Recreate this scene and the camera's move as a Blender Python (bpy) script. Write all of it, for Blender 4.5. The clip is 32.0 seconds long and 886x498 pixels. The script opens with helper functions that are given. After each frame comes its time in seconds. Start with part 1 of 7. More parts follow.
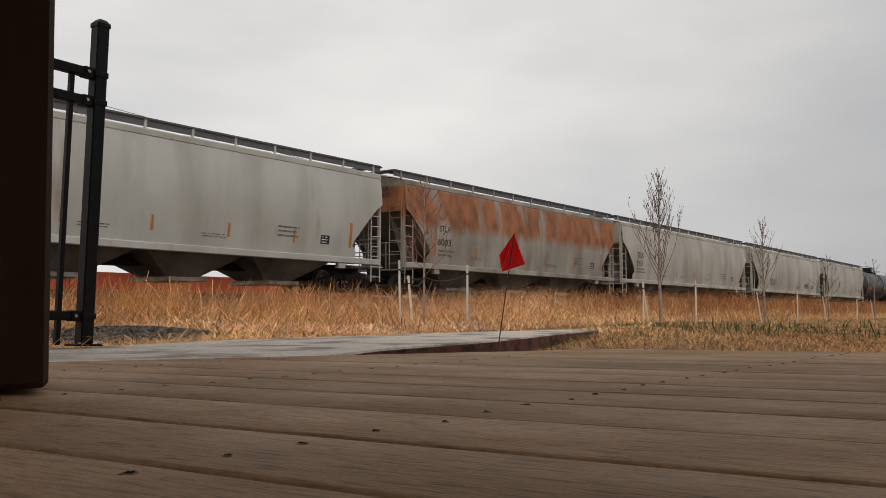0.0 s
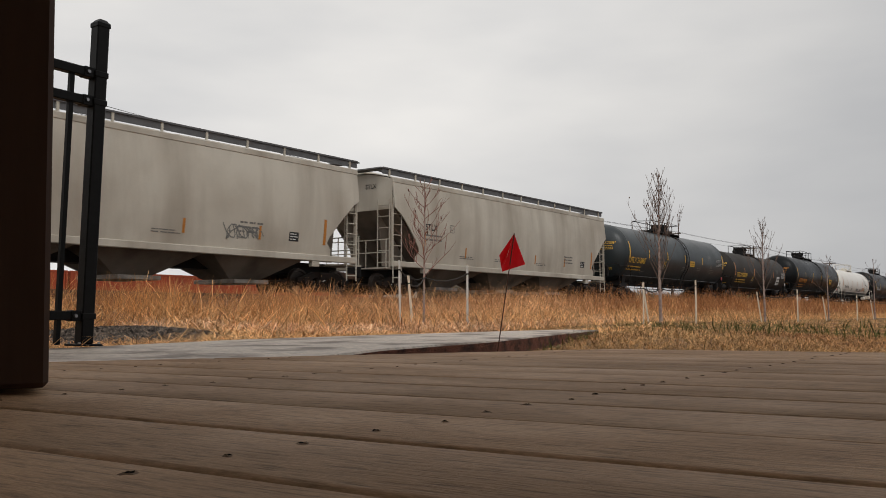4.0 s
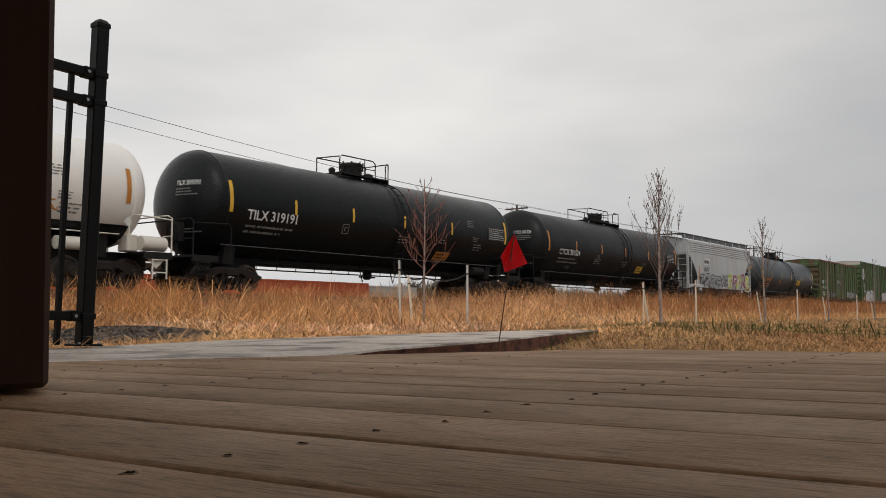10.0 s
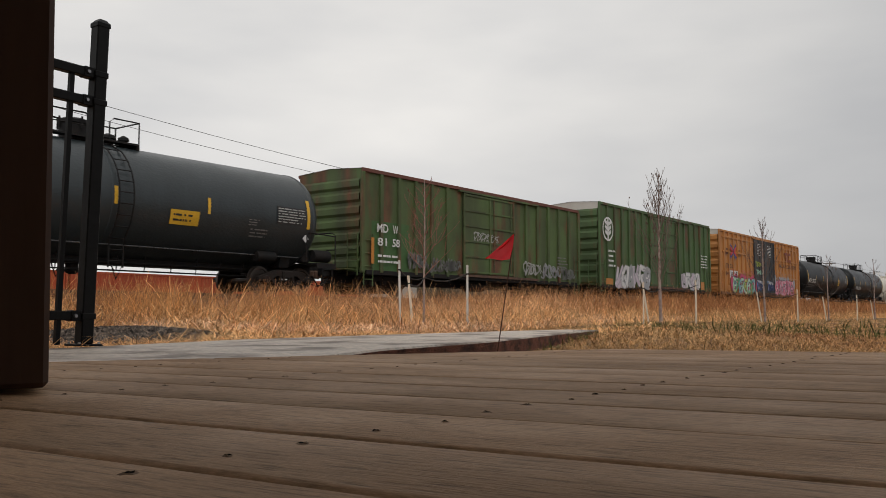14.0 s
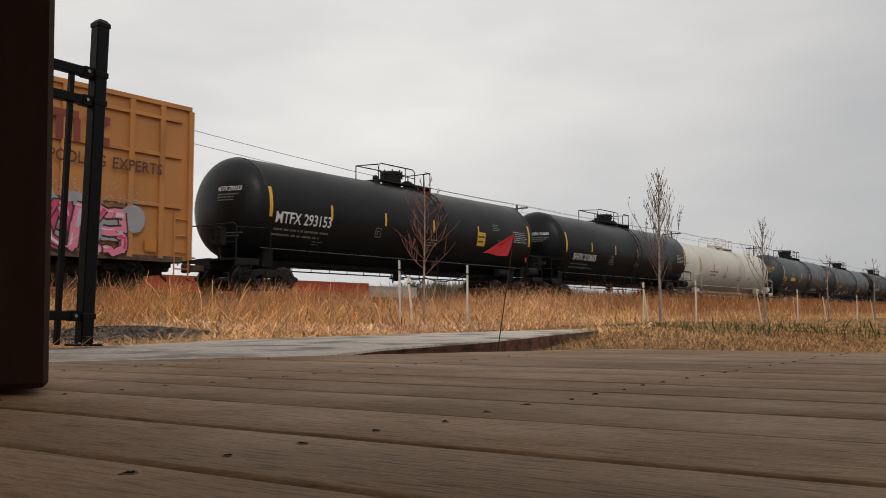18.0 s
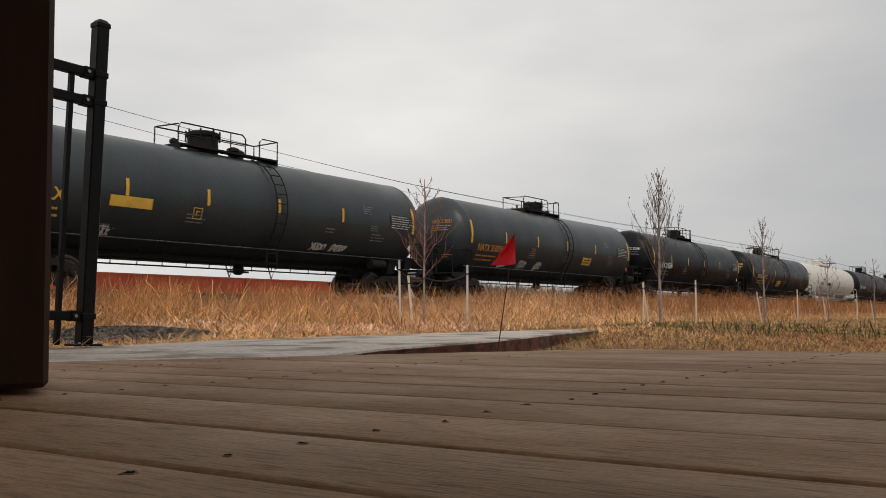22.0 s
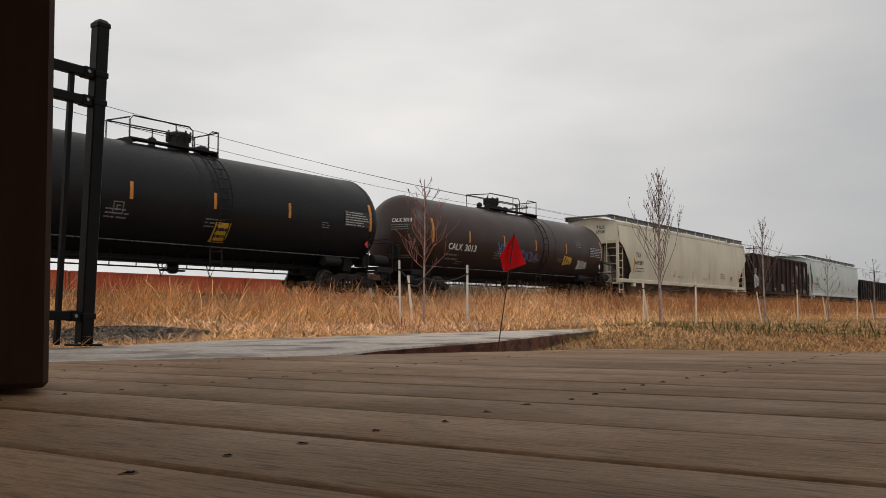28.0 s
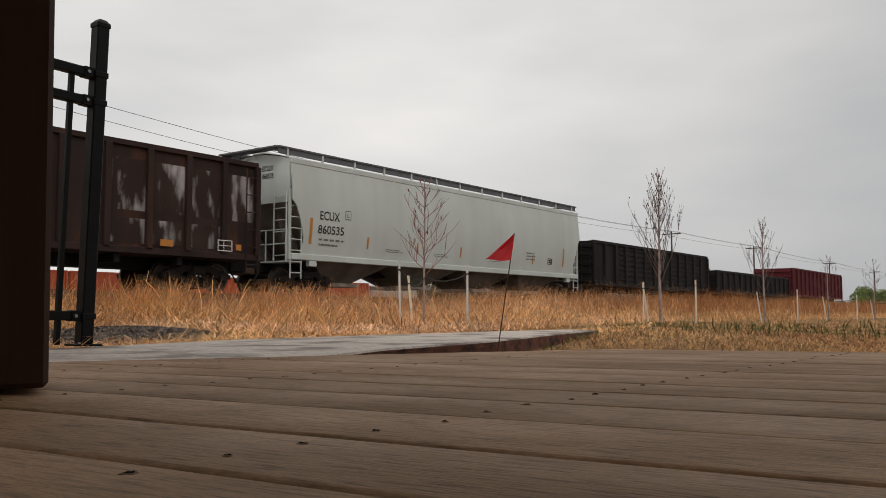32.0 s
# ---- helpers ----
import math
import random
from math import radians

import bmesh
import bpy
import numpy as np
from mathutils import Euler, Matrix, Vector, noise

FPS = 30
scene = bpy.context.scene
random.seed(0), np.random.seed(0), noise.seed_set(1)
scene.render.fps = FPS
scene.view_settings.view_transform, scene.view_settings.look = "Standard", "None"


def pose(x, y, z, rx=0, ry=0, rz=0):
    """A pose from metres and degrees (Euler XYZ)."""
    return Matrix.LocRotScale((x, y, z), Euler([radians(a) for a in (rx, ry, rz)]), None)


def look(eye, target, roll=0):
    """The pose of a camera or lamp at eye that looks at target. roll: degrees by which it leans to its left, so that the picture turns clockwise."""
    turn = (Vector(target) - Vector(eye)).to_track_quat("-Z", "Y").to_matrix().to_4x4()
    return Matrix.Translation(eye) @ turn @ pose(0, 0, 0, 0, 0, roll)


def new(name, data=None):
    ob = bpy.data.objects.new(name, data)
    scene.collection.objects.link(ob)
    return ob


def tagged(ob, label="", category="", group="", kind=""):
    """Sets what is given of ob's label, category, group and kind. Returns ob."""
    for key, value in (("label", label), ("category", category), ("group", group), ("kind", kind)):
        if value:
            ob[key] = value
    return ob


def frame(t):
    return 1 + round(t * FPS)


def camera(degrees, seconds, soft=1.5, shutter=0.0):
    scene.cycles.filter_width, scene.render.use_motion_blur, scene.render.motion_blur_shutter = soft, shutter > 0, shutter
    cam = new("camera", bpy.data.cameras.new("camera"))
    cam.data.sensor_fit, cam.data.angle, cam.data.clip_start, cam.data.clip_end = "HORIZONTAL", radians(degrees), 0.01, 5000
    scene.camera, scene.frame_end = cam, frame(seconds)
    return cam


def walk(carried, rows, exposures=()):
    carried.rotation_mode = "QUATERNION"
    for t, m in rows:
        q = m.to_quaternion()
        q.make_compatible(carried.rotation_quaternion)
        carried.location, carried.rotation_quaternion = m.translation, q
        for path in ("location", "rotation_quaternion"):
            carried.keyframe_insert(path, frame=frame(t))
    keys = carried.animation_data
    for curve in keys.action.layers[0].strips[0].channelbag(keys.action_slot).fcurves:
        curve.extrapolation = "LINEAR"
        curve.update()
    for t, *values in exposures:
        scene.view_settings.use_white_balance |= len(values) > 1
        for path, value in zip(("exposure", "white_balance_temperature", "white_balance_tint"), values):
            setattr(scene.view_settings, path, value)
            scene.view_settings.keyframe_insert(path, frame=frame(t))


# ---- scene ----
# ---- camera: a phone standing on the boards of a covered deck, tilted slightly up ----
EYE = (0.0, 0.0, 0.084)
cam = camera(53.66, 32.0, soft=0.7, shutter=0.07)
VIEW = look(EYE, (0.0, 10.0, 0.084 + 10 * 116 / 1550))
walk(cam, [(0.0, VIEW), (32.0, VIEW)], exposures=[(0.0, 0.0), (32.0, 0.0)])

# ---- world: an overcast sky ----
SUN_EL, SUN_ROT = radians(48), radians(200)
world = bpy.data.worlds.new("overcast_sky")
scene.world = world
world.use_nodes = True
wn, wl = world.node_tree.nodes, world.node_tree.links
wn.clear()
w_out = wn.new("ShaderNodeOutputWorld")
w_bg = wn.new("ShaderNodeBackground")
w_sky = wn.new("ShaderNodeTexSky")
w_sky.sky_type = "NISHITA"
w_sky.sun_disc = False
w_sky.sun_elevation, w_sky.sun_rotation = SUN_EL, SUN_ROT
w_hsv = wn.new("ShaderNodeHueSaturation")
w_hsv.inputs["Saturation"].default_value = 0.04
w_co = wn.new("ShaderNodeTexCoord")
w_map = wn.new("ShaderNodeMapping")
w_map.inputs["Scale"].default_value = (1.1, 1.1, 3.6)
w_noise = wn.new("ShaderNodeTexNoise")
w_noise.inputs["Scale"].default_value = 2.1
w_noise.inputs["Detail"].default_value = 5.0
w_noise.inputs["Roughness"].default_value = 0.45
w_ramp = wn.new("ShaderNodeValToRGB")
w_ramp.color_ramp.elements[0].position, w_ramp.color_ramp.elements[0].color = 0.30, (0.70, 0.715, 0.74, 1)
w_ramp.color_ramp.elements[1].position, w_ramp.color_ramp.elements[1].color = 0.68, (1.02, 1.01, 0.99, 1)
# the cloud deck is thinner overhead than low in the north-east
w_sep = wn.new("ShaderNodeSeparateXYZ")
w_low = wn.new("ShaderNodeMapRange")
w_low.inputs["From Min"].default_value, w_low.inputs["From Max"].default_value = -0.25, 0.62
w_low.inputs["To Min"].default_value, w_low.inputs["To Max"].default_value = 0.0, 1.0
w_dark = wn.new("ShaderNodeMath")
w_dark.operation = "MULTIPLY_ADD"
w_dark.inputs[1].default_value = -1.25
w_cloud = wn.new("ShaderNodeMixRGB")
w_cloud.inputs[1].default_value = (0.87, 0.855, 0.84, 1)
w_cloud.inputs[2].default_value = (0.345, 0.355, 0.375, 1)
w_mul = wn.new("ShaderNodeMixRGB")
w_mul.blend_type, w_mul.inputs[0].default_value = "MULTIPLY", 1.0
w_mix = wn.new("ShaderNodeMixRGB")
w_mix.inputs[0].default_value = 0.90
w_bg.inputs["Strength"].default_value = 0.98
w_gain = wn.new("ShaderNodeMixRGB")
w_gain.blend_type, w_gain.inputs[0].default_value = "MULTIPLY", 1.0
w_gain.inputs[2].default_value = (0.12, 0.12, 0.12, 1)
wl.new(w_co.outputs["Generated"], w_map.inputs["Vector"])
wl.new(w_map.outputs["Vector"], w_noise.inputs["Vector"])
wl.new(w_noise.outputs["Fac"], w_ramp.inputs["Fac"])
wl.new(w_co.outputs["Generated"], w_sep.inputs["Vector"])
wl.new(w_sep.outputs["X"], w_low.inputs["Value"])
wl.new(w_sep.outputs["Z"], w_dark.inputs[0])
wl.new(w_low.outputs["Result"], w_dark.inputs[2])
wl.new(w_dark.outputs["Value"], w_cloud.inputs[0])
w_dark.use_clamp = True
wl.new(w_cloud.outputs[0], w_mul.inputs[1])
wl.new(w_ramp.outputs["Color"], w_mul.inputs[2])
wl.new(w_sky.outputs["Color"], w_hsv.inputs["Color"])
wl.new(w_hsv.outputs["Color"], w_gain.inputs[1])
wl.new(w_gain.outputs[0], w_mix.inputs[1])
wl.new(w_mul.outputs[0], w_mix.inputs[2])
wl.new(w_mix.outputs[0], w_bg.inputs["Color"])
wl.new(w_bg.outputs[0], w_out.inputs["Surface"])

sun = new("sun", bpy.data.lights.new("sun", "SUN"))
sun.data.energy, sun.data.angle, sun.data.color = 0.7, radians(25), (1.0, 0.97, 0.93)
sun.matrix_world = look((0, 0, 30), (-math.sin(SUN_ROT) * -10, math.cos(SUN_ROT) * -10, 30 - 10 * math.tan(SUN_EL)))


# ---- materials ----
def nodes_of(name):
    m = bpy.data.materials.new(name)
    m.use_nodes = True
    nt = m.node_tree
    return m, nt.nodes, nt.links, nt.nodes["Principled BSDF"]


def surface(name, col, rough=0.6, metal=0.0, var=0.25, scale=2.0, stretch=(1, 1, 1), second=None, amount=0.35, fine=40.0,
            bump=0.15, spec=0.5, island=0.0, coat=0.0, objvar=0.0, lo=0.42, hi=0.66):
    """A painted, stained or natural surface: two scales of mottling, a second colour in patches and a fine relief."""
    m, n, l, b = nodes_of(name)
    co = n.new("ShaderNodeTexCoord")
    mp = n.new("ShaderNodeMapping")
    mp.inputs["Scale"].default_value = stretch
    l.new(co.outputs["Object"], mp.inputs["Vector"])
    big = n.new("ShaderNodeTexNoise")
    big.inputs["Scale"].default_value, big.inputs["Detail"].default_value = scale, 6.0
    l.new(mp.outputs["Vector"], big.inputs["Vector"])
    small = n.new("ShaderNodeTexNoise")
    small.inputs["Scale"].default_value, small.inputs["Detail"].default_value = fine, 4.0
    l.new(mp.outputs["Vector"], small.inputs["Vector"])
    ramp = n.new("ShaderNodeMapRange")
    ramp.inputs["From Min"].default_value, ramp.inputs["From Max"].default_value = lo, hi
    ramp.inputs["To Min"].default_value, ramp.inputs["To Max"].default_value = 0.0, amount
    l.new(big.outputs["Fac"], ramp.inputs["Value"])
    mix = n.new("ShaderNodeMixRGB")
    mix.inputs[1].default_value = (*col, 1)
    mix.inputs[2].default_value = (*(second or [c * 0.55 for c in col]), 1)
    l.new(ramp.outputs["Result"], mix.inputs[0])
    tone = n.new("ShaderNodeMapRange")
    tone.inputs["From Min"].default_value, tone.inputs["From Max"].default_value = 0.25, 0.75
    tone.inputs["To Min"].default_value, tone.inputs["To Max"].default_value = 1 - var, 1 + var
    l.new(small.outputs["Fac"], tone.inputs["Value"])
    mul = n.new("ShaderNodeMixRGB")
    mul.blend_type, mul.inputs[0].default_value = "MULTIPLY", 1.0
    l.new(mix.outputs[0], mul.inputs[1])
    l.new(tone.outputs["Result"], mul.inputs[2])
    last = mul
    for kind, sock, amt in (("ShaderNodeNewGeometry", "Random Per Island", island), ("ShaderNodeObjectInfo", "Random", objvar)):
        if amt:
            g = n.new(kind)
            r = n.new("ShaderNodeMapRange")
            r.inputs["To Min"].default_value, r.inputs["To Max"].default_value = 1 - amt, 1 + amt
            l.new(g.outputs[sock], r.inputs["Value"])
            k = n.new("ShaderNodeMixRGB")
            k.blend_type, k.inputs[0].default_value = "MULTIPLY", 1.0
            l.new(last.outputs[0], k.inputs[1])
            l.new(r.outputs["Result"], k.inputs[2])
            last = k
    l.new(last.outputs[0], b.inputs["Base Color"])
    rr = n.new("ShaderNodeMapRange")
    rr.inputs["To Min"].default_value, rr.inputs["To Max"].default_value = max(0.03, rough - 0.15), min(1, rough + 0.15)
    l.new(big.outputs["Fac"], rr.inputs["Value"])
    l.new(rr.outputs["Result"], b.inputs["Roughness"])
    b.inputs["Metallic"].default_value = metal
    b.inputs["Specular IOR Level"].default_value = spec
    b.inputs["Coat Weight"].default_value = coat
    if bump:
        bp = n.new("ShaderNodeBump")
        bp.inputs["Strength"].default_value, bp.inputs["Distance"].default_value = bump, 0.01
        l.new(small.outputs["Fac"], bp.inputs["Height"])
        l.new(bp.outputs["Normal"], b.inputs["Normal"])
    return m


def car_paint(name, col, dirt=(0.10, 0.085, 0.07), amount=0.45, rough=0.45, rust=None, rust_amount=0.0, rust_lo=0.5, coat=0.0, var=0.06, spec=0.5, beads=0.0, rust_band=None, rust_scale=0.75):
    """Weathered rolling-stock enamel: dirt in streaks down the sides, mottling, and rust where it has broken through."""
    m, n, l, b = nodes_of(name)
    co = n.new("ShaderNodeTexCoord")
    oi = n.new("ShaderNodeObjectInfo")
    off = n.new("ShaderNodeVectorMath")
    off.operation = "SCALE"
    off.inputs[0].default_value = (37.0, 11.0, 23.0)
    l.new(oi.outputs["Random"], off.inputs["Scale"])
    add = n.new("ShaderNodeVectorMath")
    l.new(co.outputs["Object"], add.inputs[0])
    l.new(off.outputs[0], add.inputs[1])

    def tex(scale, stretch, detail):
        mp = n.new("ShaderNodeMapping")
        mp.inputs["Scale"].default_value = stretch
        l.new(add.outputs[0], mp.inputs["Vector"])
        t = n.new("ShaderNodeTexNoise")
        t.inputs["Scale"].default_value, t.inputs["Detail"].default_value = scale, detail
        l.new(mp.outputs["Vector"], t.inputs["Vector"])
        return t

    def layer(prev, fac, colour):
        x = n.new("ShaderNodeMixRGB")
        l.new(fac, x.inputs[0])
        if isinstance(prev, tuple):
            x.inputs[1].default_value = (*prev, 1)
        else:
            l.new(prev, x.inputs[1])
        x.inputs[2].default_value = (*colour, 1)
        return x.outputs[0]

    def span(sock, a, c, hi):
        r = n.new("ShaderNodeMapRange")
        r.inputs["From Min"].default_value, r.inputs["From Max"].default_value = a, c
        r.inputs["To Max"].default_value = hi
        l.new(sock, r.inputs["Value"])
        return r.outputs["Result"]

    streaks = tex(1.0, (1.1, 1.1, 0.13), 6.0)
    patches = tex(0.55, (1, 1, 1), 4.0)
    grain = tex(60.0, (1, 1, 1), 3.0)
    c = layer(tuple(col), span(streaks.outputs["Fac"], 0.42, 0.75, amount), dirt)
    c = layer(c, span(patches.outputs["Fac"], 0.40, 0.75, amount * 0.7), dirt)
    if rust:
        rt = tex(rust_scale, (1.5, 1.5, 0.42), 7.0)
        fac = span(rt.outputs["Fac"], rust_lo, rust_lo + 0.14, rust_amount)
        if rust_band:
            # the coating has failed in a belt between two heights, running down in streaks
            sp = n.new("ShaderNodeSeparateXYZ")
            l.new(co.outputs["Object"], sp.inputs[0])
            shift = n.new("ShaderNodeMath")
            shift.operation, shift.inputs[1].default_value = "MULTIPLY_ADD", 1.3
            l.new(streaks.outputs["Fac"], shift.inputs[0])
            l.new(sp.outputs["Z"], shift.inputs[2])
            lower, upper = span(shift.outputs[0], rust_band[0] + 0.45, rust_band[0] + 0.85, 1.0), span(sp.outputs["Z"], rust_band[1], rust_band[1] - 0.12, 1.0)
            for s in (lower, upper):
                m2 = n.new("ShaderNodeMath")
                m2.operation = "MULTIPLY"
                l.new(fac, m2.inputs[0])
                l.new(s, m2.inputs[1])
                fac = m2.outputs[0]
        tones = layer(tuple(rust), span(tex(2.4, (1, 1, 0.55), 7.0).outputs["Fac"], 0.38, 0.66, 0.85), tuple(q * 0.45 for q in rust))
        c = layer(c, fac, rust)
        l.new(tones, c.node.inputs[2])
    tone = n.new("ShaderNodeMapRange")
    tone.inputs["To Min"].default_value, tone.inputs["To Max"].default_value = 1 - var * 2, 1 + var * 2
    l.new(grain.outputs["Fac"], tone.inputs["Value"])
    mul = n.new("ShaderNodeMixRGB")
    mul.blend_type, mul.inputs[0].default_value = "MULTIPLY", 1.0
    l.new(c, mul.inputs[1])
    l.new(tone.outputs["Result"], mul.inputs[2])
    l.new(mul.outputs[0], b.inputs["Base Color"])
    rr = n.new("ShaderNodeMapRange")
    rr.inputs["To Min"].default_value, rr.inputs["To Max"].default_value = max(0.08, rough - 0.14), min(1, rough + 0.18)
    l.new(patches.outputs["Fac"], rr.inputs["Value"])
    l.new(rr.outputs["Result"], b.inputs["Roughness"])
    b.inputs["Coat Weight"].default_value = coat
    b.inputs["Coat Roughness"].default_value = 0.2
    b.inputs["Specular IOR Level"].default_value = spec
    bp = n.new("ShaderNodeBump")
    bp.inputs["Strength"].default_value, bp.inputs["Distance"].default_value = 0.12, 0.02
    l.new(patches.outputs["Fac"], bp.inputs["Height"])
    if beads:
        # rain beading and running on the shell
        wet = tex(11.0, (1, 1, 1.6), 5.0)
        b2 = n.new("ShaderNodeBump")
        b2.inputs["Strength"].default_value, b2.inputs["Distance"].default_value = beads, 0.03
        l.new(wet.outputs["Fac"], b2.inputs["Height"])
        l.new(bp.outputs["Normal"], b2.inputs["Normal"])
        bp = b2
    l.new(bp.outputs["Normal"], b.inputs["Normal"])
    return m


def plain(name, col, rough=0.55, metal=0.0):
    return surface(name, col, rough, metal, var=0.12, scale=3.0, amount=0.25, fine=30.0, bump=0.05)


def board_material():
    """Embossed composite decking: broad tonal drift, short pressed-in grain dashes, a fine fibre and scuffed patches."""
    m, n, l, b = nodes_of("composite_deck_board")
    co = n.new("ShaderNodeTexCoord")
    oi = n.new("ShaderNodeObjectInfo")
    off = n.new("ShaderNodeVectorMath")
    off.operation, off.inputs[0].default_value = "SCALE", (19.0, 7.0, 3.0)
    l.new(oi.outputs["Random"], off.inputs["Scale"])
    add = n.new("ShaderNodeVectorMath")
    l.new(co.outputs["Object"], add.inputs[0])
    l.new(off.outputs[0], add.inputs[1])

    def tex(scale, stretch, detail, rough=0.55):
        mp = n.new("ShaderNodeMapping")
        mp.inputs["Scale"].default_value = stretch
        l.new(add.outputs[0], mp.inputs["Vector"])
        q = n.new("ShaderNodeTexNoise")
        q.inputs["Scale"].default_value, q.inputs["Detail"].default_value, q.inputs["Roughness"].default_value = scale, detail, rough
        l.new(mp.outputs["Vector"], q.inputs["Vector"])
        return q.outputs["Fac"]

    def span(sock, a, c, lo, hi):
        r = n.new("ShaderNodeMapRange")
        for k, v in (("From Min", a), ("From Max", c), ("To Min", lo), ("To Max", hi)):
            r.inputs[k].default_value = v
        l.new(sock, r.inputs["Value"])
        return r.outputs["Result"]

    drift, dashes, fibre, scuff = tex(3.0, (1, 2.2, 1), 5.0), tex(16.0, (1.6, 13, 13), 4.0), tex(150.0, (1, 4.0, 4.0), 3.0, 0.7), tex(7.0, (1, 1.5, 1), 6.0)
    mix = n.new("ShaderNodeMixRGB")
    mix.inputs[1].default_value, mix.inputs[2].default_value = (0.490, 0.303, 0.171, 1), (0.318, 0.190, 0.103, 1)
    l.new(span(drift, 0.35, 0.68, 0.0, 1.0), mix.inputs[0])
    last = mix.outputs[0]
    for f in (span(dashes, 0.50, 0.72, 1.06, 0.52), span(fibre, 0.25, 0.75, 0.78, 1.22), span(scuff, 0.55, 0.75, 1.0, 0.82), span(oi.outputs["Random"], 0, 1, 0.90, 1.10)):
        k = n.new("ShaderNodeMixRGB")
        k.blend_type, k.inputs[0].default_value = "MULTIPLY", 1.0
        l.new(last, k.inputs[1])
        l.new(f, k.inputs[2])
        last = k.outputs[0]
    l.new(last, b.inputs["Base Color"])
    l.new(span(drift, 0.3, 0.7, 0.56, 0.78), b.inputs["Roughness"])
    b.inputs["Specular IOR Level"].default_value = 0.18
    normal = None
    for f, strength, dist in ((dashes, 0.55, 0.002), (fibre, 0.35, 0.001)):
        bp = n.new("ShaderNodeBump")
        bp.invert = f is dashes
        bp.inputs["Strength"].default_value, bp.inputs["Distance"].default_value = strength, dist
        l.new(f, bp.inputs["Height"])
        if normal:
            l.new(normal, bp.inputs["Normal"])
        normal = bp.outputs["Normal"]
    l.new(normal, b.inputs["Normal"])
    return m


BOARD = board_material()
CONCRETE = surface("wet_concrete", (0.47, 0.388, 0.315), 0.50, var=0.42, scale=3.4, stretch=(1.0, 0.8, 1.0), second=(0.135, 0.088, 0.060), amount=0.95, fine=52, bump=0.5, lo=0.49, hi=0.62, spec=0.5)
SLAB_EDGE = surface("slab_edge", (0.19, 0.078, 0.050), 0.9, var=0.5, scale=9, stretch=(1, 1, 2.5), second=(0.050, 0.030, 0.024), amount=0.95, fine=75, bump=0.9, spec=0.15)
COLUMN = surface("dark_brown_column", (0.085, 0.048, 0.033), 0.6, var=0.12, scale=3, stretch=(1, 1, 0.1), amount=0.4, fine=40, bump=0.1, spec=0.2)
IRON = surface("black_powder_coat", (0.0075, 0.0072, 0.0072), 0.5, var=0.2, scale=6, amount=0.4, fine=60, bump=0.08, spec=0.18)
STEEL = surface("bolt_steel", (0.35, 0.35, 0.36), 0.35, metal=1.0, var=0.1, bump=0)
# soil colour set dark to carry the shade in gaps between blades
SOIL = surface("gap_shade_soil", (0.085, 0.050, 0.027), 0.95, var=0.5, scale=1.1, second=(0.22, 0.13, 0.065), amount=0.9, fine=26, bump=0.9)
GRAVEL = surface("dark_gravel", (0.115, 0.090, 0.072), 0.9, var=0.5, scale=9, second=(0.024, 0.019, 0.016), amount=0.9, fine=30, bump=1.0, island=0.85, spec=0.1)
BALLAST = surface("ballast", (0.075, 0.06, 0.05), 0.9, var=0.45, scale=4, amount=0.7, fine=22, bump=1.0)
RAILSTEEL = surface("rail_steel", (0.16, 0.10, 0.07), 0.5, metal=0.6, var=0.3, bump=0.2)
TIE = surface("creosoted_tie", (0.07, 0.05, 0.035), 0.85, var=0.3, stretch=(4, 1, 4), bump=0.5)
STRAW = surface("straw_grass", (0.64, 0.320, 0.118), 0.75, var=0.15, scale=0.35, second=(0.48, 0.215, 0.095), amount=0.85, fine=3, bump=0, island=0.75, lo=0.40, hi=0.62, spec=0.25)
STRAW_PALE = surface("pale_straw", (0.82, 0.48, 0.21), 0.75, var=0.15, scale=0.5, second=(0.46, 0.21, 0.085), amount=0.8, fine=3, bump=0, island=0.75, spec=0.3)
STRAW_MID = surface("blond_grass", (0.80, 0.465, 0.235), 0.75, var=0.15, scale=0.35, second=(0.60, 0.31, 0.15), amount=0.8, fine=3, bump=0, island=0.7, lo=0.40, hi=0.62, spec=0.25)
STRAW_RED = surface("russet_grass", (0.50, 0.232, 0.092), 0.8, var=0.15, scale=0.3, second=(0.36, 0.15, 0.06), amount=0.85, fine=3, bump=0, island=0.5, lo=0.40, hi=0.62, spec=0.2)
MATTED = surface("matted_straw", (0.95, 0.62, 0.38), 0.8, var=0.2, scale=0.5, second=(0.60, 0.33, 0.18), amount=0.8, fine=4, bump=0, island=0.65, spec=0.2)
TURF = surface("dormant_turf", (0.60, 0.355, 0.155), 0.8, var=0.2, scale=0.5, second=(0.36, 0.165, 0.070), amount=0.9, fine=5, bump=0, island=0.75, spec=0.2)
GREEN_BLADE = surface("green_blade", (0.125, 0.118, 0.034), 0.7, var=0.2, fine=4, bump=0, island=0.6, spec=0.2)
DARK_BLADE = surface("dark_seed_stalk", (0.20, 0.095, 0.052), 0.8, var=0.2, fine=5, bump=0, island=0.3)
BARK = surface("young_bark", (0.37, 0.29, 0.25), 0.85, var=0.3, scale=9, second=(0.22, 0.12, 0.10), amount=0.8, fine=60, bump=0.5)
TWIG = surface("reddish_twig", (0.27, 0.115, 0.085), 0.8, var=0.3, scale=6, amount=0.5, fine=40, bump=0.2)
GREYTWIG = surface("grey_brown_twig", (0.17, 0.115, 0.09), 0.8, var=0.3, scale=6, amount=0.5, fine=40, bump=0.2)
DEADLEAF = surface("dead_leaf", (0.10, 0.055, 0.035), 0.8, var=0.3, island=0.4, bump=0)
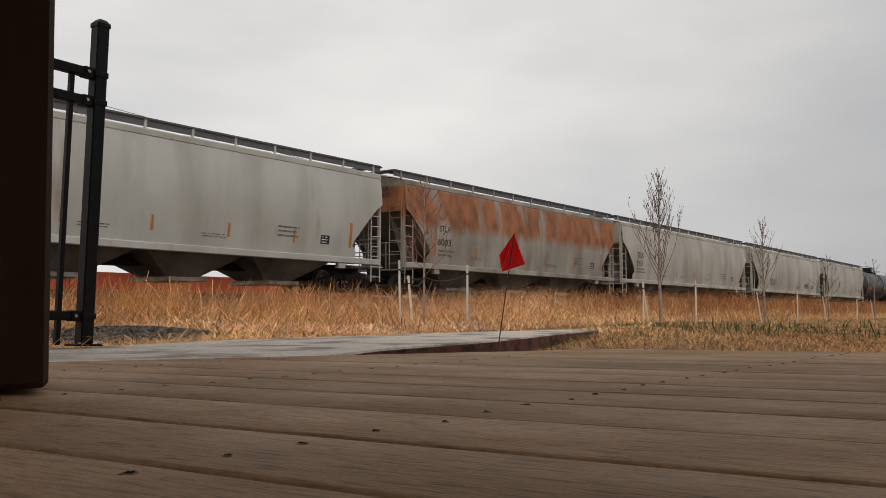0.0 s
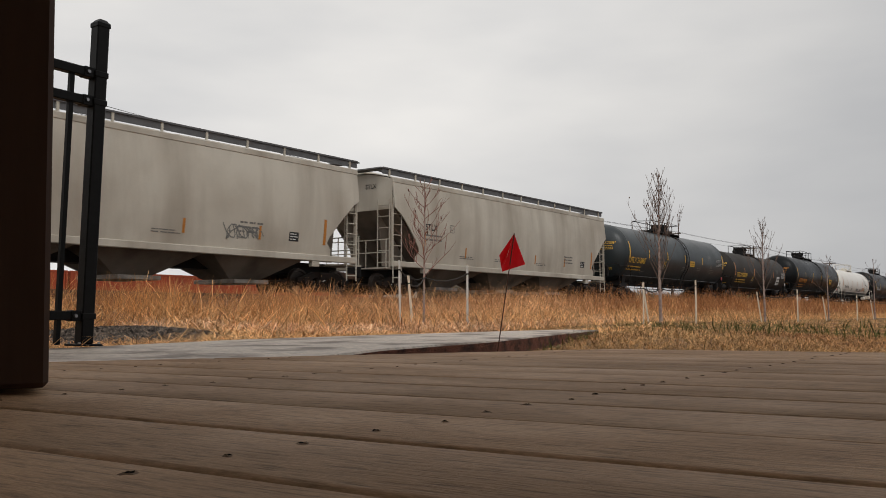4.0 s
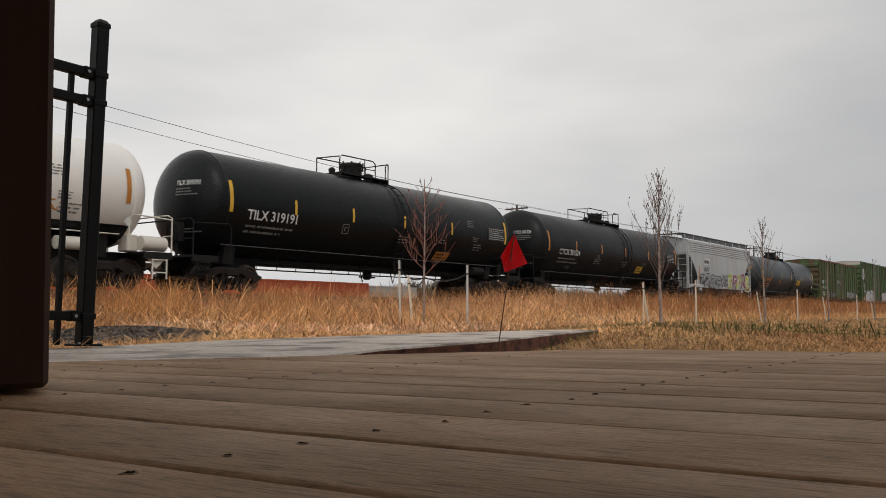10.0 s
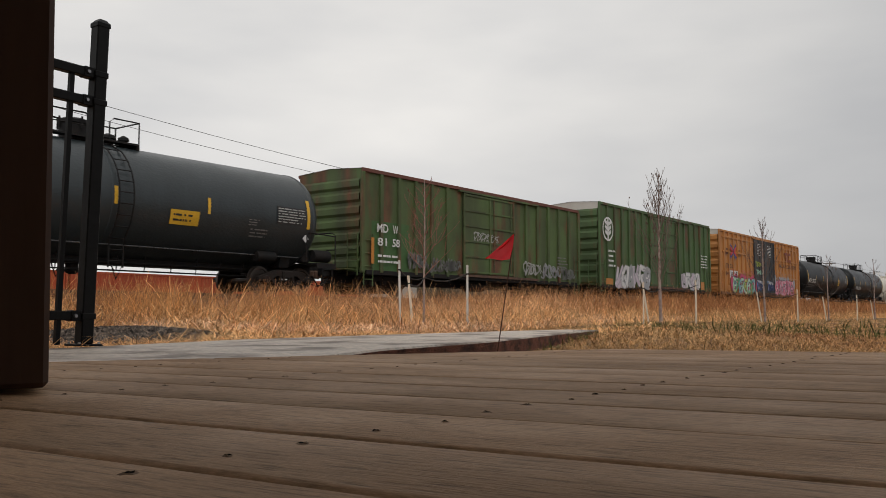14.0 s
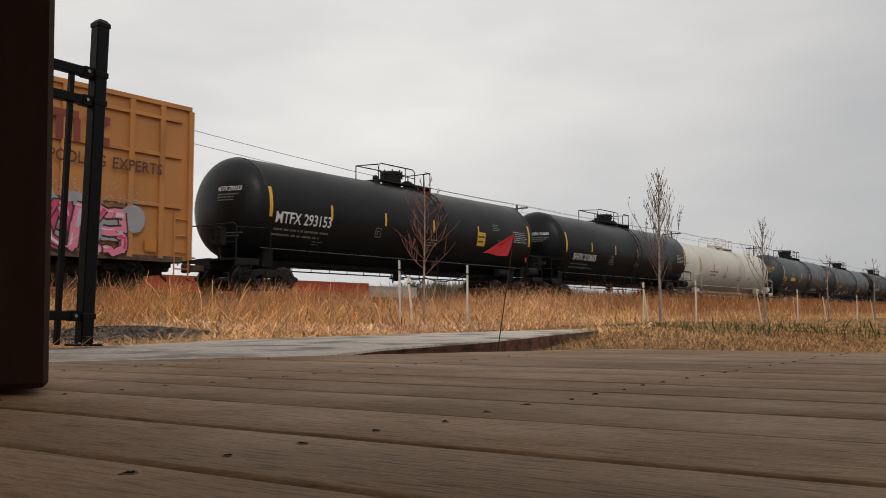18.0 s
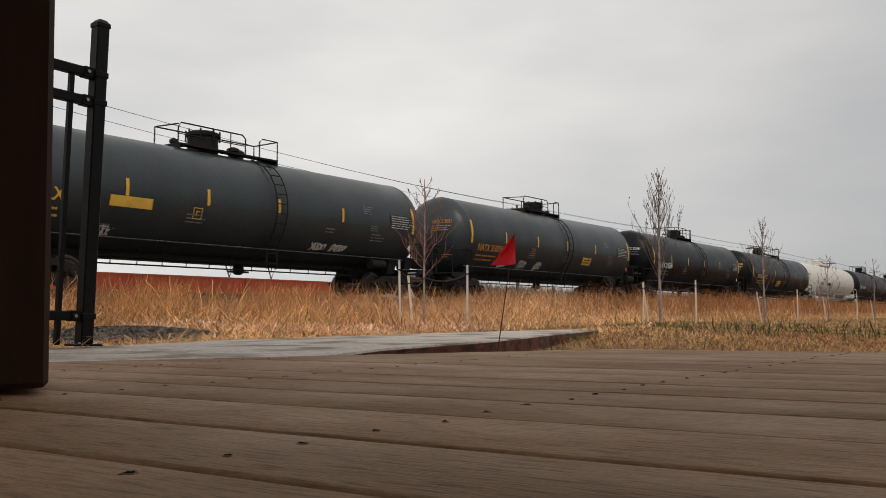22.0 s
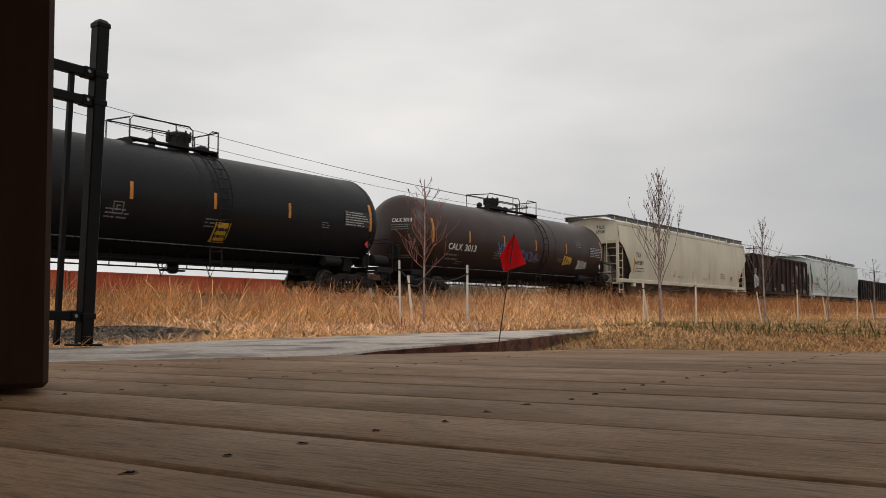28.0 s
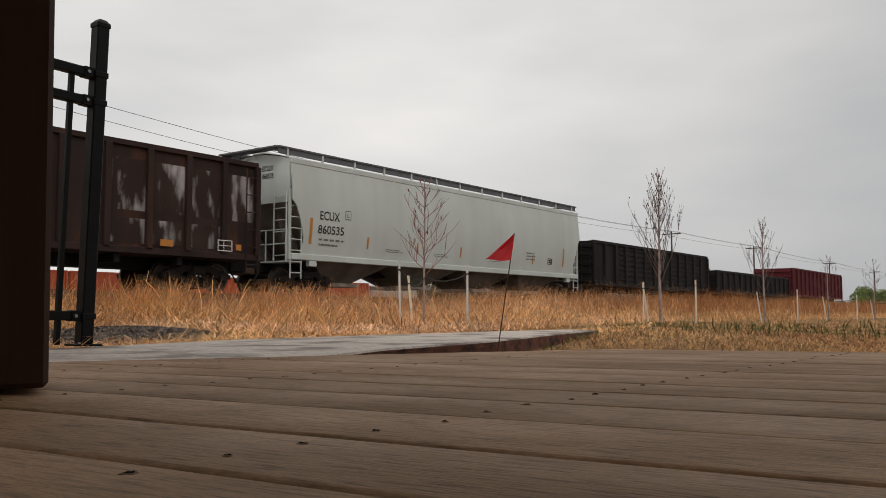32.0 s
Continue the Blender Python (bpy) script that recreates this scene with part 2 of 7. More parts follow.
STAKE_GALV = surface("galvanised_stake", (0.68, 0.66, 0.62), 0.55, metal=0.2, var=0.15, scale=8, stretch=(1, 1, 0.2), amount=0.5, bump=0.1)
STAKE_WOOD = surface("pine_stake", (0.78, 0.66, 0.51), 0.75, var=0.15, scale=6, stretch=(6, 6, 0.5), amount=0.6, fine=20, bump=0.3)
STRAP = plain("black_strap", (0.03, 0.025, 0.022), 0.8)
FLAG = surface("red_flag_vinyl", (0.80, 0.014, 0.024), 0.42, var=0.06, scale=12, second=(0.60, 0.006, 0.014), amount=0.5, fine=30, bump=0.05)
# thin vinyl lets daylight through
fn_, fl_ = FLAG.node_tree.nodes, FLAG.node_tree.links
f_tr, f_mix = fn_.new("ShaderNodeBsdfTranslucent"), fn_.new("ShaderNodeMixShader")
f_tr.inputs["Color"].default_value, f_mix.inputs[0].default_value = (0.90, 0.02, 0.03, 1), 0.45
fl_.new(fn_["Principled BSDF"].outputs[0], f_mix.inputs[1])
fl_.new(f_tr.outputs[0], f_mix.inputs[2])
fl_.new(f_mix.outputs[0], fn_["Material Output"].inputs["Surface"])
WIRE = plain("flag_wire", (0.10, 0.05, 0.035), 0.6, 0.6)
RUSTY = surface("rusty_iron", (0.13, 0.07, 0.045), 0.85, var=0.35, scale=5, second=(0.05, 0.035, 0.03), amount=0.8, fine=40, bump=0.3)
TRUCKMAT = surface("oily_truck_iron", (0.020, 0.0165, 0.0145), 0.85, var=0.35, scale=5, second=(0.035, 0.020, 0.014), amount=0.5, fine=40, bump=0.3, spec=0.25)
WHEELRIM = surface("wheel_steel", (0.070, 0.056, 0.048), 0.42, metal=0.55, var=0.3, scale=6, amount=0.5, bump=0.2)
BLACKIRON = surface("black_car_iron", (0.010, 0.010, 0.0105), 0.7, var=0.3, scale=3, second=(0.03, 0.021, 0.016), amount=0.45, bump=0.2, spec=0.25)
BAYDARK = car_paint("hopper_bay_grime", (0.25, 0.215, 0.175), (0.085, 0.066, 0.052), 0.95, 0.8, var=0.12)
WETPIPE = surface("wet_pipe", (0.20, 0.20, 0.205), 0.3, metal=0.8, var=0.2, scale=2, amount=0.6, bump=0)
GATE = surface("outlet_gate_zinc", (0.36, 0.34, 0.31), 0.55, metal=0.3, var=0.3, scale=2, second=(0.14, 0.11, 0.09), amount=0.8, bump=0.2)
GRATING = plain("roof_walk_grating", (0.13, 0.13, 0.135), 0.6, 0.3)
YELLOW = plain("reflector_yellow", (0.72, 0.42, 0.035), 0.4)
ORANGE = plain("reflector_orange", (0.52, 0.20, 0.028), 0.4)
WHITEMARK = plain("white_marking", (0.72, 0.72, 0.70), 0.6)
FADEDMARK = plain("faded_grey_marking", (0.19, 0.19, 0.18), 0.7)
PALEMARK = plain("pale_grey_marking", (0.42, 0.42, 0.40), 0.7)
BAYGREY = car_paint("hopper_bay_grey", (0.26, 0.26, 0.255), (0.12, 0.11, 0.10), 0.6, 0.6)
GOLDMARK = plain("yellow_marking", (0.75, 0.45, 0.06), 0.6)
ORANGEMARK = plain("orange_marking", (0.62, 0.24, 0.035), 0.6)
BURR = surface("crumbled_board", (0.24, 0.15, 0.09), 0.9, var=0.4, fine=200, bump=0.2)
SCREW = surface("dark_screw_pit", (0.012, 0.009, 0.007), 0.95, var=0.2, bump=0, spec=0.03)
RUSTMARK = plain("rust_brown_marking", (0.20, 0.115, 0.08), 0.7)
GREYMARK = plain("grey_stencil", (0.16, 0.155, 0.145), 0.6)
BLACKMARK = plain("black_marking", (0.025, 0.025, 0.026), 0.6)
RUSTRED = plain("dull_red_marking", (0.22, 0.045, 0.025), 0.6)
BROWNMARK = plain("brown_marking", (0.10, 0.035, 0.02), 0.6)
REDMARK = plain("red_marking", (0.60, 0.05, 0.045), 0.5)
BLUEMARK = plain("blue_marking", (0.05, 0.06, 0.22), 0.5)
GREENMARK = plain("green_marking", (0.055, 0.125, 0.038), 0.6)
SPRAY = {k: plain("spray_" + k, v, 0.5) for k, v in dict(
    white=(0.66, 0.64, 0.63), pink=(0.78, 0.22, 0.32), plum=(0.22, 0.035, 0.09), lime=(0.44, 0.50, 0.07), mint=(0.38, 0.60, 0.46), black=(0.02, 0.02, 0.022),
    grey=(0.33, 0.33, 0.34), blue=(0.07, 0.19, 0.42), gold=(0.60, 0.36, 0.05), rose=(0.55, 0.06, 0.14), lilac=(0.55, 0.46, 0.52), teal=(0.16, 0.40, 0.45), green=(0.10, 0.36, 0.14), navy=(0.03, 0.06, 0.20), violet=(0.16, 0.15, 0.30)).items()}


# ---- mesh tools ----
class Shape:
    """Collects vertices and faces of one part."""

    def __init__(self):
        self.v, self.f = [], []

    def add(self, verts, faces):
        k = len(self.v)
        self.v += [tuple(p) for p in verts]
        self.f += [tuple(i + k for i in f) for f in faces]
        return self

    def box(self, x0, x1, y0, y1, z0, z1, bev=0.0):
        b = min(bev, (x1 - x0) / 2.2, (y1 - y0) / 2.2, (z1 - z0) / 2.2)
        if b <= 0:
            return self.add([(x, y, z) for x in (x0, x1) for y in (y0, y1) for z in (z0, z1)],
                            [(0, 1, 3, 2), (4, 6, 7, 5), (0, 4, 5, 1), (2, 3, 7, 6), (0, 2, 6, 4), (1, 5, 7, 3)])
        bm = bmesh.new()
        bmesh.ops.create_cube(bm, size=1, matrix=Matrix.Translation(((x0 + x1) / 2, (y0 + y1) / 2, (z0 + z1) / 2)) @ Matrix.Diagonal((x1 - x0, y1 - y0, z1 - z0, 1)))
        bmesh.ops.bevel(bm, geom=bm.edges[:], offset=b, segments=1, affect="EDGES")
        bm.verts.index_update()
        self.add([p.co[:] for p in bm.verts], [[q.index for q in f.verts] for f in bm.faces])
        bm.free()
        return self

    def prism(self, outline, y0, y1):
        """An (x, z) outline, counter-clockwise seen from -y, carried from y0 to y1."""
        n = len(outline)
        vs = [(x, y0, z) for x, z in outline] + [(x, y1, z) for x, z in outline]
        return self.add(vs, [tuple(range(n)), tuple(range(2 * n - 1, n - 1, -1))] + [((i + 1) % n, i, i + n, (i + 1) % n + n) for i in range(n)])

    def tube(self, pts, r, n=6, r1=None, closed=True):
        pts = [Vector(p) for p in pts]
        k = len(self.v)
        m = len(pts)
        for i, p in enumerate(pts):
            way = (pts[min(i + 1, m - 1)] - pts[max(i - 1, 0)]).normalized()
            side = way.cross(Vector((0, 0, 1)) if abs(way.z) < 0.9 else Vector((1, 0, 0))).normalized()
            up = side.cross(way)
            rr = r if r1 is None else r + (r1 - r) * i / (m - 1)
            for j in range(n):
                a = 2 * math.pi * j / n
                self.v.append(tuple(p + side * (rr * math.cos(a)) + up * (rr * math.sin(a))))
        for i in range(m - 1):
            for j in range(n):
                a, b = k + i * n + j, k + i * n + (j + 1) % n
                self.f.append((a, b, b + n, a + n))
        if closed:
            self.f.append(tuple(k + j for j in range(n - 1, -1, -1)))
            self.f.append(tuple(k + (m - 1) * n + j for j in range(n)))
        return self

    def spin(self, profile, n=32, axis="x", at=(0, 0, 0)):
        """A profile of (along, radius) turned about an axis through at."""
        k = len(self.v)
        for u, r in profile:
            for j in range(n):
                a = 2 * math.pi * j / n
                c, s = r * math.cos(a), r * math.sin(a)
                p = {"x": (u, c, s), "y": (s, u, c), "z": (c, s, u)}[axis]
                self.v.append((p[0] + at[0], p[1] + at[1], p[2] + at[2]))
        m = len(profile)
        for i in range(m - 1):
            for j in range(n):
                a, b = k + i * n + j, k + i * n + (j + 1) % n
                self.f.append((a, b, b + n, a + n))
        self.f.append(tuple(k + j for j in range(n - 1, -1, -1)))
        self.f.append(tuple(k + (m - 1) * n + j for j in range(n)))
        return self

    def mesh(self, name, material, smooth=35):
        me = bpy.data.meshes.new(name)
        me.from_pydata(self.v, [], self.f)
        me.validate()
        if smooth:
            me.polygons.foreach_set("use_smooth", [True] * len(me.polygons))
            me.set_sharp_from_angle(angle=radians(smooth))
        me.materials.append(material)
        me.update()
        return me


def part(name, shape, material, parent=None, label="", smooth=35):
    """Links a shape (or a ready mesh) as one mesh object under a thing or a part."""
    me = shape if isinstance(shape, bpy.types.Mesh) else shape.mesh(name, material, smooth)
    ob = new(name, me)
    ob.parent = parent
    return tagged(ob, label)


def thing(name, label, category, m=None, group="", kind=""):
    ob = new(name)
    ob.empty_display_size = 0.2
    if m is not None:
        ob.matrix_basis = m
    return tagged(ob, label, category, group, kind)


def big_mesh(name, verts, faces, material, smooth=False):
    """One mesh from arrays: verts (n, 3) and faces (m, 3 or 4)."""
    me = bpy.data.meshes.new(name)
    verts, faces = np.asarray(verts, float), np.asarray(faces, int)
    k = faces.shape[1]
    me.vertices.add(len(verts))
    me.vertices.foreach_set("co", verts.ravel())
    me.loops.add(faces.size)
    me.loops.foreach_set("vertex_index", faces.ravel())
    me.polygons.add(len(faces))
    me.polygons.foreach_set("loop_start", np.arange(0, faces.size, k))
    me.polygons.foreach_set("loop_total", np.full(len(faces), k))
    if smooth:
        me.polygons.foreach_set("use_smooth", np.ones(len(faces), bool))
    me.materials.append(material)
    me.update(calc_edges=True)
    me.validate()
    return me


TEXTS = {}


def lettering(text):
    """The outline of a line of writing, scaled to the unit square: vertices (u, v) and faces."""
    if text not in TEXTS:
        cu = bpy.data.curves.new("lettering", "FONT")
        cu.body, cu.resolution_u, cu.offset = text, 3, 0.016
        ob = new("lettering", cu)
        bpy.context.view_layer.update()
        me = ob.evaluated_get(bpy.context.evaluated_depsgraph_get()).to_mesh()
        co = np.array([v.co[:2] for v in me.vertices])
        lo, hi = co.min(0), co.max(0)
        TEXTS[text] = ((co - lo) / (hi - lo), [tuple(p.vertices) for p in me.polygons])
        bpy.data.objects.remove(ob)
    return TEXTS[text]


class Skin:
    """Where paint lies on the near side of a car body: flat at y = -w, or round a tank."""

    def __init__(self, w=None, r=None, zc=0.0, proud=0.012, bow=None):
        self.w, self.r, self.zc, self.proud, self.bow = w, r, zc, proud, bow

    def y(self, z):
        if self.r:
            return -math.sqrt(max(0.0, self.r ** 2 - (z - self.zc) ** 2)) - self.proud
        if self.bow:
            z0, z1, amp = self.bow
            return -self.w - self.proud - amp * math.sin(math.pi * min(1, max(0, (z - z0) / (z1 - z0))))
        return -self.w - self.proud

    def letters(self, text, x0, x1, z0, z1):
        uv, faces = lettering(text)
        s = Shape()
        s.add([(x0 + u * (x1 - x0), self.y(z0 + v * (z1 - z0)), z0 + v * (z1 - z0)) for u, v in uv], faces)
        return s

    def bar(self, x0, x1, z0, z1, s=None, steps=None):
        s = s or Shape()
        n = steps or max(1, int((z1 - z0) / 0.12))
        vs = []
        for i in range(n + 1):
            z = z0 + (z1 - z0) * i / n
            vs += [(x0, self.y(z), z), (x1, self.y(z), z)]
        return s.add(vs, [(2 * i, 2 * i + 1, 2 * i + 3, 2 * i + 2) for i in range(n)])

    def lines(self, x0, x1, z0, z1, rows, rng, s=None):
        """Small writing that cannot be read: rows of short bars."""
        s = s or Shape()
        h = (z1 - z0) / rows
        for i in range(rows):
            x, zb = x0, z0 + i * h
            end = x1 - rng.random() * 0.3 * (x1 - x0)
            while x < end:
                w = min(end - x, rng.uniform(0.05, 0.22))
                self.bar(x, x + w, zb + 0.28 * h, zb + 0.66 * h, s, 1)
                x += w + rng.choice((0.02, 0.02, 0.07))
        return s

    def stroke(self, pts, width, s=None, lift=0.0):
        """A spray stroke along (x, z) points."""
        s = s or Shape()
        vs = []
        for i, (x, z) in enumerate(pts):
            a, b = pts[max(0, i - 1)], pts[min(len(pts) - 1, i + 1)]
            dx, dz = b[0] - a[0], b[1] - a[1]
            q = math.hypot(dx, dz) or 1.0
            ox, oz = -dz / q * width / 2, dx / q * width / 2
            for sg in (-1, 1):
                vs.append((x + sg * ox, self.y(z + sg * oz) - lift, z + sg * oz))
        return s.add(vs, [(2 * i, 2 * i + 2, 2 * i + 3, 2 * i + 1) for i in range(len(pts) - 1)])


def graffiti(parent, skin, x0, x1, z0, z1, fills, outline, n, seed, name="graffiti", label="spray-painted graffiti in swollen letters", backdrop=None, accents=("white",)):
    """Swollen interlocking letter-like forms on a sprayed cloud, with dark outlines, second colours and highlights. They spell nothing."""
    rng = random.Random(seed)
    w, h = (x1 - x0) / n, z1 - z0
    lines, shine, ground = Shape(), Shape(), Shape()
    bodies, seconds = {f: Shape() for f in fills}, {f: Shape() for f in accents}
    if backdrop:
        # lobes of sprayed colour behind the letters
        for i in range(n * 5):
            cx, cz = x0 - .25 + (x1 - x0 + .5) * (i + rng.random()) / (n * 5), z0 + h * rng.uniform(.35, 1.0)
            rad = h * rng.uniform(.16, .32)
            ring = [(cx + rad * rng.uniform(.85, 1.1) * math.cos(a * .5236), max(z0, cz + rad * rng.uniform(.85, 1.1) * math.sin(a * .5236))) for a in range(12)]
            ground.add([(x, skin.y(z) - .0002 * (i % 9), z) for x, z in ring], [tuple(range(12))])
        for i in range(n * 60):
            cx, cz, rad = rng.uniform(x0 - .4, x1 + .4), z0 + h * (1.0 + .42 * rng.random() ** 1.8), rng.uniform(.008, .03)
            ground.add([(cx + rad * math.cos(a * 1.257), skin.y(cz) - .0004, cz + rad * math.sin(a * 1.257)) for a in range(5)], [tuple(range(5))])
    kinds = [[(-.3, 0), (-.32, .5), (-.28, 1)], [(-.3, .95), (0, 1), (.32, .75), (.1, .52), (-.2, .5)], [(-.1, .5), (.36, .08), (.46, -.05)],
             [(-.3, .08), (0, 0), (.34, .12), (.36, .4), (0, .5)], [(.32, 1.02), (.34, .5), (.28, .02)], [(-.38, 1), (.34, .98)], [(-.3, .5), (.3, .55)],
             [(-.36, .2), (-.1, .75), (.05, 1), (.25, .6), (.38, .05)], [(.4, .85), (0, 1), (-.36, .6), (-.3, .15), (.1, -.02), (.42, .2)], [(-.4, 0), (0, .42), (.4, 1.05)]]
    for i in range(n):
        cx = x0 + (i + 0.5) * w
        fill = fills[i % len(fills)]
        tilt, up = rng.uniform(-0.25, 0.25), rng.uniform(-.06, .06)
        for k, pts in enumerate(rng.sample(kinds, 4)):
            q = []
            for a, b in zip(pts, pts[1:]):
                for t in (0, 0.34, 0.67):
                    u, v = a[0] + (b[0] - a[0]) * t, a[1] + (b[1] - a[1]) * t
                    q.append((cx + (u + tilt * (v - .5)) * w * 1.3, z0 + (0.12 + up) * h + v * h * 0.74 + rng.uniform(-.03, .03) * h))
            q.append((cx + (pts[-1][0] + tilt * (pts[-1][1] - .5)) * w * 1.3, z0 + (0.12 + up) * h + pts[-1][1] * h * 0.74))
            fat = min(w * 0.30, h * 0.24) * rng.uniform(.8, 1.2)
            z = .004 * (i % 2) + .0008 * k
            skin.stroke(q, fat * 1.34 + .02, lines, 0.002 + z)
            skin.stroke(q, fat, bodies[fill], 0.0026 + z)
            skin.stroke([(x + fat * .14, zz - fat * .16) for x, zz in q[len(q) // 2:]], fat * .42, seconds[accents[(i + k) % len(accents)]], 0.0031 + z)
            skin.stroke([(x - fat * .18, zz + fat * .2) for x, zz in q[:3]], fat * 0.14, shine, 0.0034 + z)
            if rng.random() < .6:
                m = q[len(q) // 2]
                skin.stroke([m, (m[0] + rng.uniform(-.3, .3) * w, m[1] + rng.uniform(-.2, .2) * h)], .022, lines, 0.0036 + z)
    base = part(name, lines, SPRAY[outline], parent, label)
    base["kind"] = "stuff"
    if backdrop:
        part("sprayed_ground", ground, SPRAY[backdrop], base, smooth=0)["kind"] = "stuff"
    for f, s in bodies.items():
        part("letter_fill", s, SPRAY[f], base)["kind"] = "stuff"
    for f, s in seconds.items():
        part("second_colour", s, SPRAY[f], base)["kind"] = "stuff"
    part("highlight", shine, SPRAY["white"], base)["kind"] = "stuff"
    return base


def scribble(parent, skin, x, z, w, h, material, seed, width=0.035):
    """A quick sprayed tag of looping strokes; it spells nothing."""
    rng = random.Random(seed)
    s = Shape()
    for k in range(3):
        pts, a = [], rng.uniform(0, 6)
        for i in range(26):
            t = i / 25
            pts.append((x + w * (t + 0.10 * math.sin(a + t * 23)), z + h * (0.5 + 0.38 * math.sin(a * 2 + t * (17 + 4 * k)) * (1 - 0.4 * t) + rng.uniform(-.05, .05))))
        skin.stroke(pts, width, s)
    return part("graffiti_tag", s, material, parent, "thin sprayed graffiti tag")


# ---- the railway's line: d runs along the track away from the deck, n across it ----
TH = radians(36.52)
DV, NV = Vector((math.sin(TH), math.cos(TH), 0)), Vector((-math.cos(TH), math.sin(TH), 0))
TRACK_D, RAIL_Z, TRACK_RZ = 21.4, 0.58, 90 - 36.52
SPEED = 15.55


def along(s, dist, z=0.0):
    p = DV * s + NV * dist
    return Vector((p.x, p.y, z))


def beside(s, dist, z=0.0, rz=0.0):
    p = along(s, dist, z)
    return pose(p.x, p.y, p.z, rz=TRACK_RZ + rz)


def ground_z(x, y):
    """The lie of the land: a lawn a little under the deck, a shallow swale, and a rise to the railway."""
    dist = NV.x * x + NV.y * y
    s = DV.x * x + DV.y * y
    r = math.hypot(x, y)
    a = -0.13 - 0.11 * min(1.0, max(0.0, (r - 2.5) / 9))
    a += 0.075 * math.exp(-(((x - 1.15) / 0.6) ** 2 + ((y - 5.3) / 1.3) ** 2))
    a += 0.085 * math.exp(-(((x - 2.2) / 1.5) ** 2 + ((y - 7.6) / 3.0) ** 2)) + 0.03 * min(1.0, max(0.0, x - 0.6))
    rise = min(1.0, max(0.0, (dist - 11.0) / 6.0))
    z = a + 0.24 * rise * rise * (3 - 2 * rise)
    z += 0.025 * noise.noise((x * 0.35, y * 0.35, 0.3)) * min(1.0, r / 8)
    mound = math.exp(-(((x + 3.7) / 1.3) ** 2 + ((y - 10.4) / 1.6) ** 2))
    return z + 0.16 * mound - (0.05 if dist > 60 else 0.0)


# ---- the ground, one sheet to the horizon ----
def build_ground():
    xs = np.unique(np.round(np.concatenate([np.arange(-30, 60, 1.2), np.arange(-6, 12, 0.4), np.geomspace(60, 2500, 16), -np.geomspace(30, 2500, 16)]), 3))
    ys = np.unique(np.round(np.concatenate([np.arange(-12, 90, 1.2), np.arange(0, 20, 0.4), np.geomspace(90, 3000, 16), -np.geomspace(12, 600, 8)]), 3))
    vs = [(x, y, ground_z(x, y)) for y in ys for x in xs]
    nx = len(xs)
    fs = [(j * nx + i, j * nx + i + 1, (j + 1) * nx + i + 1, (j + 1) * nx + i) for j in range(len(ys) - 1) for i in range(nx - 1)]
    return tagged(new("ground", big_mesh("ground", vs, fs, SOIL, True)), "dry ground under the grass, darkened for the shade between blades", "ground", kind="structure")


build_ground()


def build_gravel_patch():
    rng = np.random.default_rng(5)
    vs, fs = [], []
    for _ in range(42000):
        x, y = rng.uniform(-5.6, -1.6), rng.uniform(6.4, 12.4)
        if ((x + 3.85) / 1.55) ** 2 + ((y - 9.3) / 2.4) ** 2 > 1 + 0.5 * noise.noise((x, y, 3.3)) + 0.35 * noise.noise((x * 4, y * 4, 1.3)):
            continue
        r = 0.008 + 0.026 * rng.random() ** 2
        z = ground_z(x, y) + r * 0.3
        k = len(vs)
        a = rng.uniform(0, 6.28)
        for i in range(5):
            vs.append((x + r * math.cos(a + i * 1.257) * rng.uniform(.7, 1.2), y + r * math.sin(a + i * 1.257) * rng.uniform(.7, 1.2), z - r * 0.3))
        vs.append((x + r * rng.uniform(-.4, .4), y + r * rng.uniform(-.4, .4), z + r * rng.uniform(.4, .9)))
        fs += [(k + i, k + (i + 1) % 5, k + 5) for i in range(5)]
    return tagged(new("gravel", big_mesh("gravel", vs, fs, GRAVEL)), "dark loose gravel spread beside the path", "gravel", kind="stuff")


build_gravel_patch()


# ---- concrete path ----
PATH_FAR = [(-2.6, 0.9), (-2.0, 1.75), (-1.50, 2.62), (-1.27, 3.10), (-0.95, 4.0), (-0.36, 4.95), (0.50, 6.2), (0.95, 6.75)]


def build_path():
    near = [(-0.95, 0.9), (-0.62, 1.75), (-0.30, 2.55), (-0.20, 2.95), (0.22, 3.85), (0.69, 5.25), (1.0, 6.1), (1.15, 6.5)]
    far = PATH_FAR
    top, low = -0.030, -0.24
    slabs = [(0, 2), (2, 4), (4, 5), (5, 7)]
    path = thing("path", "narrow wet grey concrete path beside the deck", "path", kind="structure")
    for a, b in slabs:
        s = Shape()
        ring = near[a:b + 1] + far[a:b + 1][::-1]
        n = len(ring)
        c = Vector((sum(p[0] for p in ring) / n, sum(p[1] for p in ring) / n))
        inner = [tuple(c + (Vector(p) - c) * (1 - 0.007 / max(0.3, (Vector(p) - c).length))) for p in ring]
        vs = [(x, y, top) for x, y in inner] + [(x, y, top - 0.007) for x, y in ring] + [(x, y, low) for x, y in ring]
        s.add(vs, [tuple(range(n))] + [(i, i + n, (i + 1) % n + n, (i + 1) % n) for i in range(n)])
        slab = part("slab", s, CONCRETE, path, smooth=20)
        # sides in a darker red-brown than the slab top
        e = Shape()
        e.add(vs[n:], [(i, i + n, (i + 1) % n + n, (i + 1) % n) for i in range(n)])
        part("slab_side", e, SLAB_EDGE, slab, "dark red-brown slab side", smooth=0)


build_path()


